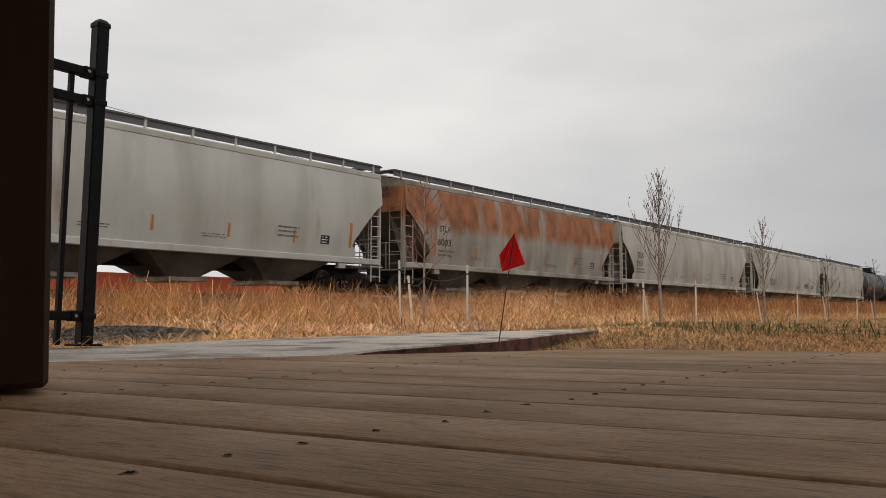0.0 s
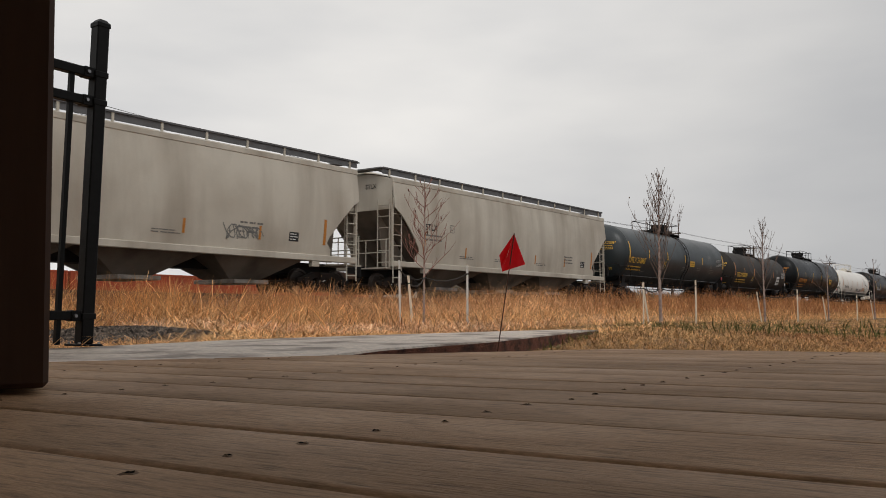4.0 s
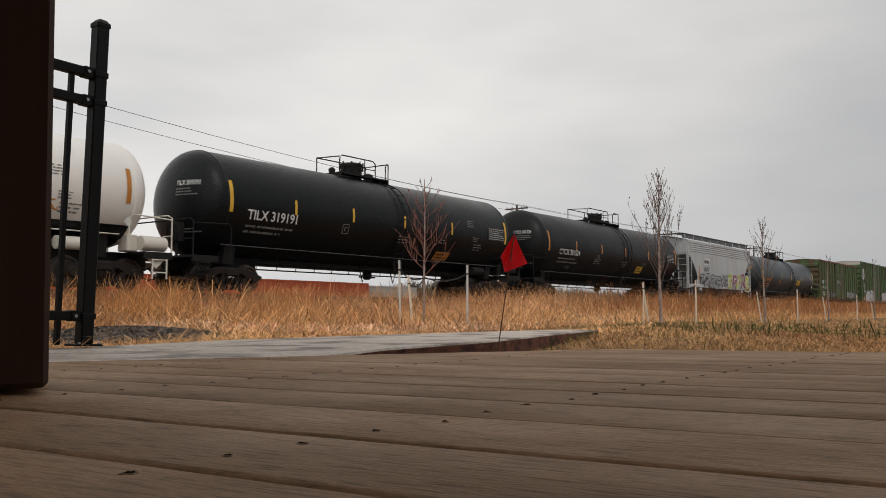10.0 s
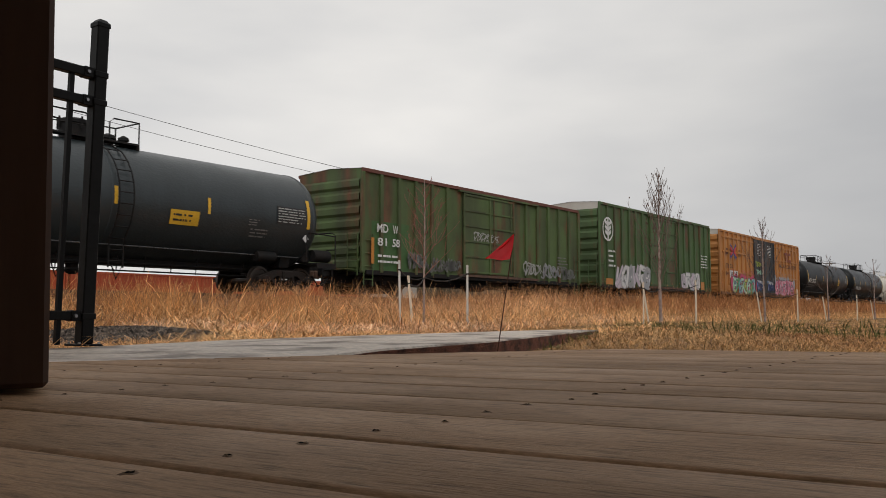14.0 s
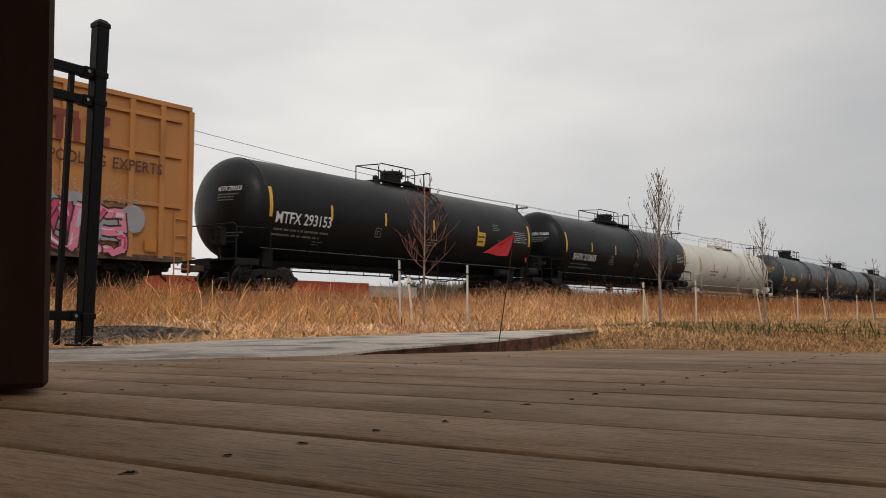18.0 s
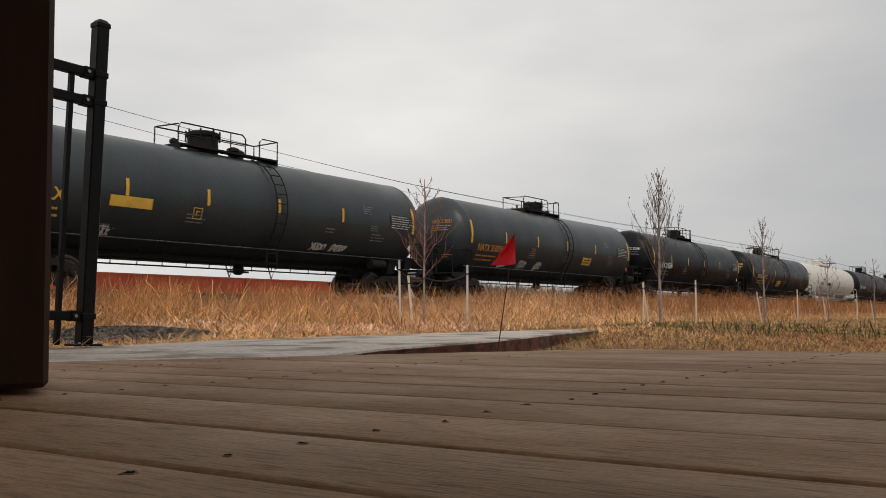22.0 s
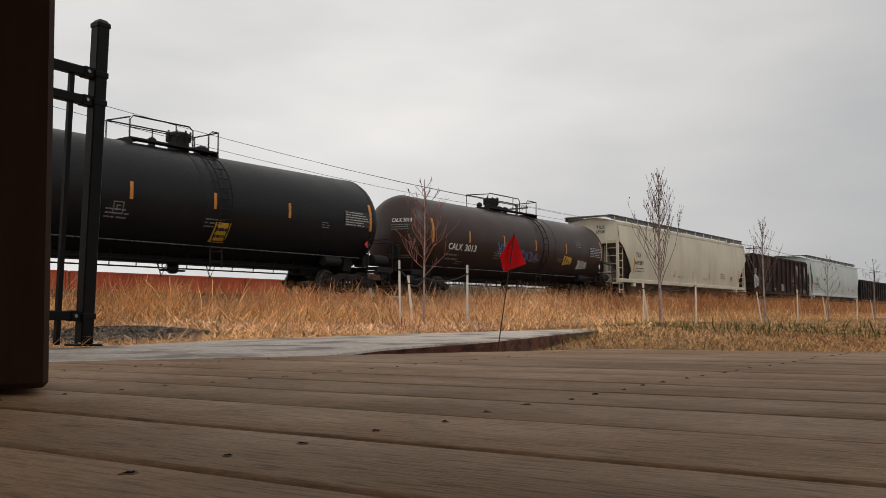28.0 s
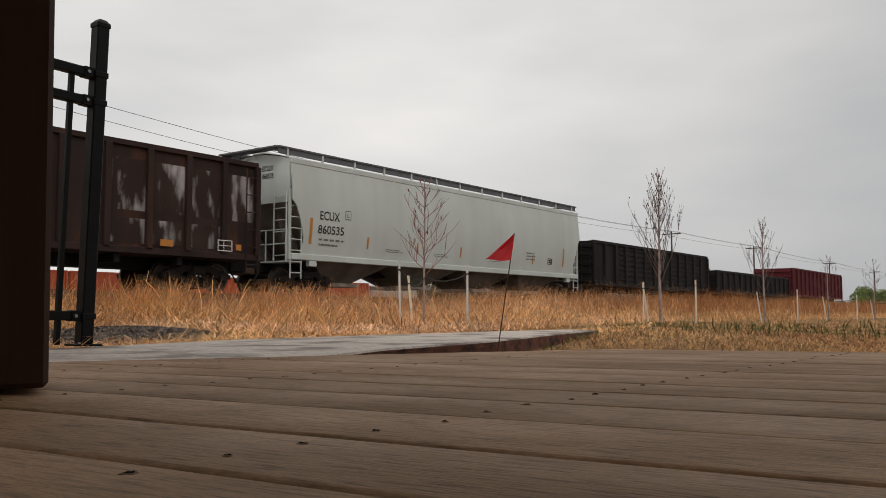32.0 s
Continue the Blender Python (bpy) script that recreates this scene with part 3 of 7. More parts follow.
# ---- the covered deck: composite boards, fascia, a column, the roof overhead ----
BOARD_DIR = Vector((0.831, -0.556, 0))
BOARD_NRM = Vector((0.556, 0.831, 0))
CORNER = Vector((0.42, 2.200, 0))
LEFT_DIR = Vector((-0.949, -0.314, 0))


def build_deck():
    deck = thing("deck", "weathered brown composite deck with screwed boards, under a roof", "deck", pose(0, 0, 0.0018, -0.2, -0.55, 0), kind="structure")
    rz = math.degrees(math.atan2(BOARD_DIR.y, BOARD_DIR.x))
    edge = CORNER.dot(BOARD_NRM)
    # the joints between the boards, from the nearest to the deck's far edge, and how far each stands open
    joints = [(-.90, .004), (-.76, .004), (-.62, .005), (-.48, .005), (-.34, .005), (-.20, .005), (-.06, .006), (.05, .005), (.192, .004), (.333, .0065), (.4745, .0075), (.622, .0018), (.759, .0022),
              (.894, .0052), (1.028, .0062), (1.163, .0012), (1.297, .0065), (1.430, .0012), (1.563, .003), (1.697, .0010), (1.830, .0022), (1.945, .0010), (edge, 0.0)]
    um = CORNER.dot(BOARD_DIR)
    slope = LEFT_DIR.dot(BOARD_DIR) / LEFT_DIR.dot(BOARD_NRM)
    for (va, ga), (vb, gb) in zip(joints, joints[1:]):
        v0, v1 = va + ga / 2, vb - gb / 2
        # the left ends follow the slanting edge of the deck
        u0, u1, ue = um + (v0 - edge) * slope, um + (v1 - edge) * slope, um + 3.2
        wd = v1 - v0
        r0, r1 = (0.0055 if g > .002 else 0.0016 for g in (ga, gb))
        arc = [math.pi / 2 * k / 4 for k in range(5)]
        pr = [(0.0, -0.024)] + [(r0 - r0 * math.cos(a), -r0 + r0 * math.sin(a)) for a in arc] + [(wd - r1 + r1 * math.sin(a), -r1 + r1 * math.cos(a)) for a in arc] + [(wd, -0.024)]
        s = Shape()
        vs = [(u0 + (u1 - u0) * y / wd, v0 + y, z) for y, z in pr] + [(ue, v0 + y, z) for y, z in pr]
        n = len(pr)
        s.add(vs, [(j, j + n, (j + 1) % n + n, (j + 1) % n) for j in range(n)] + [tuple(range(n)), tuple(range(2 * n - 1, n - 1, -1))])
        me = s.mesh("board", BOARD, 40)
        # mesh space with its own origin, so that the grain differs from board to board
        me.transform(Matrix.Translation((0, -v0, 0)))
        ob = new("board", me)
        ob.parent = deck
        ob.matrix_basis = pose(0, 0, 0, rz=rz) @ Matrix.Translation((0, v0, 0))
    fascia = Shape()
    f = Matrix.Rotation(radians(rz), 4, "Z")
    fascia.box(CORNER.dot(BOARD_DIR), CORNER.dot(BOARD_DIR) + 3.2, edge - 0.03, edge - 0.008, -0.20, -0.026)
    fo = part("fascia", fascia, BOARD, deck)
    fo.matrix_basis = pose(0, 0, 0, rz=rz)
    lf = Shape()
    lz = math.degrees(math.atan2(LEFT_DIR.y, LEFT_DIR.x))
    lf.box(0.02, 4.0, 0.0, 0.022, -0.20, -0.026)
    lo = part("fascia", lf, BOARD, deck)
    lo.matrix_basis = pose(CORNER.x, CORNER.y, 0, rz=lz)
    # screws: a dark countersunk pit in a raised, crumbled burr, two to a board over each joist
    rng = random.Random(3)
    kinds = []
    for _ in range(6):
        r, k = 0.0023 * rng.uniform(.85, 1.2), 9
        pit, burr = Shape(), Shape()
        ring = [r * rng.uniform(.75, 1.35) for _ in range(k)]
        tall = [rng.uniform(0.0002, 0.0013) for _ in range(k)]
        at = [2 * math.pi * a / k for a in range(k)]
        pit.add([(ring[a] * math.cos(at[a]), ring[a] * math.sin(at[a]), tall[a] * .8 + .0003) for a in range(k)] + [(0, 0, .0003)], [(a, (a + 1) % k, k) for a in range(k)])
        vs = []
        for a in range(k):
            q = ring[a] * rng.uniform(1.25, 1.9)
            vs += [(ring[a] * math.cos(at[a]), ring[a] * math.sin(at[a]), tall[a] + .0003), (q * math.cos(at[a]), q * math.sin(at[a]), 0.0001)]
        burr.add(vs, [(2 * a, 2 * a + 1, (2 * a + 3) % (2 * k), (2 * a + 2) % (2 * k)) for a in range(k)])
        kinds.append((pit.mesh("screw", SCREW, 0), burr.mesh("burr", BURR, 0)))
    for row, lean in ((-0.408, 0.05), (-0.902, 0.0), (-1.333, 0.0)):
        for (va, _), (vb, _) in zip(joints, joints[1:]):
            for off in (0.25, 0.76):
                v = va + (vb - va) * off + rng.uniform(-.006, .006)
                u = row + lean * (v - .35) + rng.uniform(-.009, .009)
                if v < .2 or u < um + (v - edge) * slope + .03:
                    continue
                q = BOARD_DIR * u + BOARD_NRM * v
                pit, burr = rng.choice(kinds)
                sc = new("screw", pit)
                sc.parent = deck
                sc.matrix_basis = pose(q.x, q.y, 0, rz=rng.uniform(0, 360))
                new("burr", burr).parent = sc


build_deck()


def build_shelter():
    col = thing("column", "square dark brown column standing on the deck", "column", pose(-0.449, 1.006, 0, 0, -0.85, 26.8))
    s = Shape()
    s.box(-0.24, 0.0, 0.0, 0.24, 0.001, 2.545, 0.006)
    part("shaft", s, COLUMN, col)
    t = Shape()
    t.box(-0.27, 0.03, -0.03, 0.27, 2.42, 2.53, 0.01)
    part("cap", t, COLUMN, col)
    roof = thing("roof", "dark brown shelter roof over the deck", "roof", kind="structure")
    r = Shape()
    ring = [(-4.2, 0.86), (-0.75, 1.86), (0.39, 2.14), (5.2, -1.05), (5.2, -5.2), (-4.2, -5.2)]
    vs = [(x, y, 2.55) for x, y in ring] + [(x, y, 2.70) for x, y in ring]
    n = len(ring)
    r.add(vs, [tuple(range(n)), tuple(range(2 * n - 1, n - 1, -1))] + [((i + 1) % n, i, i + n, (i + 1) % n + n) for i in range(n)])
    part("roof_deck", r, COLUMN, roof, smooth=0)
    # two unseen walls, added to keep daylight off the deck and column
    wall = Shape()
    wall.box(-4.2, 5.2, -5.4, -5.2, -0.2, 2.55)
    east = Shape()
    east.box(5.0, 5.2, -5.2, -1.4, -0.2, 2.55)
    tagged(part("shade_wall_east", east, COLUMN), "plain unseen wall, added to shade the deck", "wall", kind="structure")
    tagged(part("shade_wall_south", wall, COLUMN), "plain unseen wall, added to shade the deck", "wall", kind="structure")


build_shelter()


# ---- the iron fence by the path ----
def build_fence():
    fence = thing("fence", "black powder-coated metal picket fence with a capped post", "fence", pose(-1.306, 3.20, -0.03, 0, 1.45, TRACK_RZ))
    s = Shape()
    s.box(-0.0245, 0.0245, -0.0245, 0.0245, 0.008, 1.197, 0.004)
    post = part("post", s, IRON, fence)
    c = Shape()
    c.box(-0.027, 0.027, -0.027, 0.027, 1.187, 1.204, 0.002)
    c.add([(-.026, -.026, 1.204), (.026, -.026, 1.204), (.026, .026, 1.204), (-.026, .026, 1.204), (-.013, -.013, 1.219), (.013, -.013, 1.219), (.013, .013, 1.219), (-.013, .013, 1.219)],
          [(0, 1, 5, 4), (1, 2, 6, 5), (2, 3, 7, 6), (3, 0, 4, 7), (4, 5, 6, 7)])
    part("cap", c, IRON, post)
    f = Shape()
    f.box(-0.050, 0.050, -0.044, 0.044, 0.0, 0.008, 0.002)
    plate = part("base_plate", f, IRON, fence)
    for x in (-.038, .038):
        for y in (-.034, .034):
            part("bolt", Shape().spin([(0.008, .005), (0.015, .005)], 6, "z", (x, y, 0)), STEEL, plate)
    for z in (1.006, 0.900, 0.108):
        part("rail", Shape().box(-2.4, -0.030, -0.016, 0.016, z - 0.017, z + 0.017, 0.003), IRON, fence)
        b = part("bracket", Shape().box(-0.066, -0.024, -0.0195, 0.0195, z - 0.0195, z + 0.0195, 0.003).box(-0.0275, 0.0275, -0.0275, 0.0275, z - 0.011, z + 0.011, 0.002), IRON, fence)
        part("bolt", Shape().spin([(-0.032, .006), (-0.026, .008), (-0.022, .008)], 8, "y", (-0.050, 0.006, z)), STEEL, b)
    for i in range(19):
        x = -0.105 - i * 0.118
        part("picket", Shape().box(x - 0.0085, x + 0.0085, -0.0085, 0.0085, 0.004, 1.0), IRON, fence)


build_fence()


# ---- track ----
def build_track():
    track = thing("railway_track", "straight railway track on a low ballast bed", "railway track", beside(0, TRACK_D, 0.13), kind="structure")
    s = Shape()
    pr = [(-3.5, -0.24), (-1.75, 0.36), (1.75, 0.36), (3.5, -0.24)]
    xs = [-260 + 2.4 * i for i in range(401)]
    rng = random.Random(1)
    vs = [(x, y + rng.uniform(-.04, .04), z + rng.uniform(-.02, .02)) for x in xs for y, z in pr]
    s.add(vs, [(4 * i + j, 4 * i + 4 + j, 4 * i + 5 + j, 4 * i + 1 + j) for i in range(400) for j in range(3)])
    part("ballast", s, BALLAST, track, smooth=0)
    for y in (-0.75, 0.75):
        part("rail", Shape().box(-260, 700, y - 0.035, y + 0.035, 0.54, 0.58).box(-260, 700, y - 0.009, y + 0.009, 0.42, 0.54).box(-260, 700, y - 0.07, y + 0.07, 0.40, 0.42), RAILSTEEL, track)
    tie = Shape().box(-0.11, 0.11, -1.3, 1.3, 0.25, 0.405).mesh("tie", TIE, 0)
    for i in range(230):
        ob = new("tie", tie)
        ob.parent = track
        ob.matrix_basis = pose(-22 + i * 0.55, 0, 0)


build_track()


# ---- grass ----
def blades(name, pts, heights, widths, lean, rng, material, label, segs=3, bend=0.5, head=0.0, curl=0.0, arch=0.0):
    """Thin tapering blades as one sheet of stuff."""
    n = len(pts)
    a = rng.uniform(0, 2 * np.pi, n)
    face = rng.uniform(0, 2 * np.pi, n)
    out = np.stack([np.cos(a), np.sin(a), np.zeros(n)], 1)
    side = np.stack([np.cos(face), np.sin(face), np.zeros(n)], 1)
    wave, phase = np.stack([np.sin(a), -np.cos(a), rng.uniform(-.5, .3, n)], 1), rng.uniform(2.0, 5.5, n)
    vs = np.zeros((n, (segs + 1) * 2, 3))
    for k in range(segs + 1):
        t = k / segs
        w = widths * (1 - 0.85 * t)
        if head:
            w = widths * (0.6 if k < segs - 1 else (head if k == segs - 1 else 0.15))
        c = pts + out * (lean * heights * t ** (1 + bend))[:, None]
        rise = t * np.sqrt(np.maximum(0.05, 1 - np.minimum(0.95, (lean * t) ** 2)))
        if arch:
            rise = (1 - arch) * rise + arch * 3.0 * t * (1.05 - t)
        c[:, 2] += heights * rise
        if curl:
            c += wave * (curl * heights * np.sin(t * phase))[:, None]
        vs[:, 2 * k] = c - side * w[:, None] / 2
        vs[:, 2 * k + 1] = c + side * w[:, None] / 2
    base = (np.arange(n) * (segs + 1) * 2)[:, None]
    fs = np.concatenate([base + np.array([2 * k, 2 * k + 1, 2 * k + 3, 2 * k + 2]) for k in range(segs)], 0)
    return tagged(new(name, big_mesh(name, vs.reshape(-1, 3), fs, material)), label, "grass", kind="stuff")


def strewn(rng, n, s0, s1, d0, d1, clump=0.0):
    """Points on the ground between two distances from the track line, thinning out with range."""
    s = s0 + (s1 - s0) * rng.random(n) ** 1.7
    d = rng.uniform(d0, d1, n)
    if clump:
        keep = np.array([noise.noise((a * clump, b * clump, 7.1)) for a, b in zip(s, d)])
        ok = rng.random(n) < np.clip(0.55 + 1.7 * keep, 0.06, 1)
        s, d = s[ok], d[ok]
    x, y = DV.x * s + NV.x * d, DV.y * s + NV.y * d
    clear = ((x + 3.7) / 1.5) ** 2 + ((y - 9.3) / 2.3) ** 2 > rng.uniform(0.75, 1.2, len(x))
    x, y = x[clear], y[clear]
    z = np.array([ground_z(a, b) for a, b in zip(x, y)]) - 0.01
    return np.stack([x, y, z], 1)


def thicket(rng, n, s0, s1, d0, d1, clump, widen):
    """As strewn, but the near edge of the stand draws back towards the track further along the line."""
    p = strewn(rng, n, s0, s1, d0, d1, clump)
    s, d = p[:, 0] * DV.x + p[:, 1] * DV.y, p[:, 0] * NV.x + p[:, 1] * NV.y
    ok = d > d0 + widen * np.clip((s - 11) / 16, 0, 1) + rng.normal(0, 0.25, len(p))
    return p[ok], s[ok], d[ok]


def build_grass():
    rng = np.random.default_rng(11)
    p, s_along, d_line = thicket(rng, 100000, -6, 150, 9.4, 17.6, 0.75, 4.0)
    # the stand grows taller along the line, away from the deck
    h = rng.uniform(0.55, 1.03, len(p)) * (0.86 + 0.6 * np.array([noise.noise((a * 0.24, b * 0.24, 2.0)) for a, b, _ in p]))
    h *= 0.92 + 0.62 * np.clip((s_along - 9) / 32, 0, 1)
    far = np.clip(np.linalg.norm(p[:, :2], axis=1) / 30, 0.7, 3)
    near, middle = s_along < 13, (s_along >= 13) & (s_along < 31 + rng.normal(0, 4, len(p)))
    h = np.where(near, h * 0.74, h)
    near &= (d_line < 13.4 + 0.5 * np.sin(s_along * 1.7)) | (rng.random(len(p)) < 0.22)
    middle &= ~near
    for m, lean, curl, bend, straw, label in ((near, 1.6, 0.36, 0.8, STRAW, "tangled dry golden grass before the track"), (middle, 0.95, 0.16, 0.5, STRAW_MID, "tall dry blond prairie grass standing before the track"),
                                              ((s_along >= 13) & ~middle, 0.8, 0.12, 0.5, STRAW_RED, "tall russet dry grass standing along the track")):
        blades("tall_grass", p[m], h[m], (0.009 if straw is STRAW and lean > 1 else 0.011) * far[m], rng.uniform(0.05, lean, m.sum()), rng, straw, label, segs=6 if lean > 1 else 4, curl=curl, bend=bend)
    # a thick back row along the ballast
    p, s_along, d_line = thicket(rng, 30000, 10, 120, 14.6, 17.8, 0.35, 0.0)
    h = rng.uniform(0.45, 0.80, len(p)) * (0.95 + 0.75 * np.clip((s_along - 8) / 32, 0, 1))
    blades("tall_grass", p, h, 0.013 * np.clip(np.linalg.norm(p[:, :2], axis=1) / 30, 0.7, 3), rng.uniform(0.05, 0.7, len(p)), rng, STRAW_RED, "tall russet dry grass standing along the track", segs=4, curl=0.12)
    # an uneven clump of taller stems beside the gravel, and thinner growth on the near ballast
    n = 5200
    c = rng.integers(0, 4, n)
    s_along, d_line = np.array([9.6, 12.2, 7.0, 4.2])[c] + rng.normal(0, .55, n), np.array([13.2, 13.0, 14.2, 14.4])[c] + rng.normal(0, .5, n)
    x, y = DV.x * s_along + NV.x * d_line, DV.y * s_along + NV.y * d_line
    p = np.stack([x, y, np.array([ground_z(a, b) for a, b in zip(x, y)])], 1)
    blades("tall_grass", p, rng.uniform(0.45, 0.98, n), rng.uniform(.006, .012, n), rng.uniform(0.05, 0.6, n), rng, STRAW, "upright clumps of golden grass before the track", segs=5, curl=0.10)
    p, s_along, d_line = thicket(rng, 95000, -6, 80, 7.8, 15.6, 0.8, 4.0)
    h = rng.uniform(0.12, 0.72, len(p)) * (0.8 + 0.8 * np.array([noise.noise((a * 0.6, b * 0.6, 8.0)) for a, b, _ in p]))
    blades("bent_grass", p, h, rng.uniform(.006, .017, len(p)), rng.uniform(0.4, 1.7, len(p)), rng, STRAW_PALE, "pale dry grass bent over and matted", segs=7, bend=0.9, curl=0.5, arch=0.7)
    p, s_along, d_line = thicket(rng, 15000, -6, 60, 8.4, 16.5, 0.9, 4.2)
    blades("dead_stems", p, rng.uniform(0.15, 0.55, len(p)), rng.uniform(.006, .013, len(p)), rng.uniform(0.2, 1.3, len(p)), rng, DARK_BLADE, "dark weathered stems among the dry grass", segs=6, curl=0.4, arch=0.4)
    p = strewn(rng, 2200, -6, 60, 10.5, 17.0, 0.9)
    h = rng.uniform(0.75, 1.12, len(p))
    blades("seed_stalks", p, h, np.full(len(p), 0.0065), rng.uniform(0.15, 0.75, len(p)), rng, STRAW_PALE, "thin pale seed stalks above the dry grass", segs=5, head=1.6, curl=0.08)
    # pale grass beaten flat before the stand, where the young trees begin
    n = 60000
    s_along, d_line = rng.uniform(7, 33, n), rng.uniform(7.6, 15.5, n)
    ok = d_line < 11.2 + 3.4 * np.clip((s_along - 8) / 16, 0, 1) + rng.normal(0, .5, n)
    s_along, d_line = s_along[ok], d_line[ok]
    x, y = DV.x * s_along + NV.x * d_line, DV.y * s_along + NV.y * d_line
    ok = d_line > 7.9 + 4.6 * np.clip((s_along - 11) / 16, 0, 1)
    x, y = x[ok], y[ok]
    p = np.stack([x, y, np.array([ground_z(a, b) for a, b in zip(x, y)])], 1)
    blades("matted_grass", p, rng.uniform(0.10, 0.34, len(p)), rng.uniform(.008, .02, len(p)), rng.uniform(0.9, 2.2, len(p)), rng, MATTED, "pale grass beaten flat before the taller stand", segs=5, bend=0.4, curl=0.45, arch=0.5)
    # mown dormant lawn between the deck and the trees
    n = 230000
    r = 2.1 + 62 * rng.random(n) ** 3.2
    a = radians(-8) + rng.random(n) * radians(52)
    x, y = r * np.sin(a), r * np.cos(a)
    s_along, d_line = DV.x * x + DV.y * y, NV.x * x + NV.y * y
    ok = (d_line < 9.2 + 5.2 * np.clip((s_along - 11) / 16, 0, 1)) & ((x - CORNER.x) * BOARD_NRM.x + (y - CORNER.y) * BOARD_NRM.y > 0.02)
    # keep off the path
    ok &= ~((x < -0.22 + (y - 2.9) * 0.42 + 0.03 * np.sin(y * 9)) & (y < 6.5))
    x, y = x[ok], y[ok]
    p = np.stack([x, y, np.array([ground_z(i, j) for i, j in zip(x, y)]) - 0.005], 1)
    g = np.array([noise.noise((i * 0.5, j * 0.5, 4.4)) for i, j in zip(x, y)])
    rr = np.hypot(x, y)
    green = (rng.random(len(p)) < np.clip(g * 0.6, 0.0, 0.20) * np.clip((rr - 7) / 6, 0.0, 1)) | (rng.random(len(p)) < 0.010)
    h = rng.uniform(0.03, 0.075, len(p))
    wd = 0.0037 * np.clip(rr / 4, 0.7, 9)
    blades("lawn_grass", p[~green], h[~green], wd[~green], rng.uniform(0.7, 2.0, (~green).sum()), rng, TURF, "short dormant tan lawn grass", segs=3, curl=0.3, arch=0.3)
    blades("green_lawn_grass", p[green], h[green] * 1.3, wd[green] * 1.1, rng.uniform(0.3, 1.2, green.sum()), rng, GREEN_BLADE, "patches of new green grass in the lawn", segs=2)
    # coarse tufts standing in the far part of the lawn, and a green fringe on the edge of the path
    n = 230
    r = 6.5 + 17 * rng.random(n)
    an = radians(11) + rng.random(n) * radians(18)
    cx, cy = r * np.sin(an), r * np.cos(an)
    k = rng.integers(2, 7, n)
    x = np.repeat(cx, k) + rng.normal(0, .05, k.sum())
    y = np.repeat(cy, k) + rng.normal(0, .05, k.sum())
    t = rng.random(190)
    x, y = np.concatenate([x, 0.34 + 0.75 * t + rng.normal(0.06, .05, 190)]), np.concatenate([y, 4.1 + 2.35 * t])
    p = np.stack([x, y, np.array([ground_z(i, j) for i, j in zip(x, y)])], 1)
    size = rng.uniform(0.06, 0.20, len(p)) * np.where(np.arange(len(p)) < k.sum(), 1, 0.4)
    blades("coarse_grass", p, size, np.clip(np.hypot(x, y) * 0.0013, 0.004, 0.024), rng.uniform(0.1, 1.1, len(p)), rng, GREEN_BLADE, "coarse dark green grass tufts in the lawn", segs=4, curl=0.1)
    # a mat of dry litter between the standing grass and the path, spilling over its edge
    n = 46000
    x, y = rng.uniform(-5, 3.2, n), 2.9 + 10 * rng.random(n) ** 1.3
    d_line = NV.x * x + NV.y * y
    edge = np.interp(y, [p[1] for p in PATH_FAR] + [9.0], [p[0] for p in PATH_FAR] + [2.6])
    ok = (d_line < 9.6) & (x < edge + rng.normal(-0.02, 0.035, n)) & (((x + 3.7) / 1.45) ** 2 + ((y - 9.3) / 2.2) ** 2 > rng.uniform(.55, 1.2, n))
    x, y, d_line = x[ok], y[ok], d_line[ok]
    z = np.array([ground_z(i, j) for i, j in zip(x, y)])
    z = np.where(x > edge[ok] - 0.03, np.maximum(z, -0.035), z)
    size = rng.uniform(0.04, 0.15, len(x)) * (1 + np.clip((d_line - 6.5) / 2, 0, 1.2))
    blades("straw_litter", np.stack([x, y, z], 1), size, np.clip(y / 900, 0.004, 0.012), rng.uniform(0.9, 2.2, len(x)), rng, STRAW_PALE, "flattened pale straw on the ground", segs=4, bend=0.3, curl=0.35, arch=0.35)


build_grass()


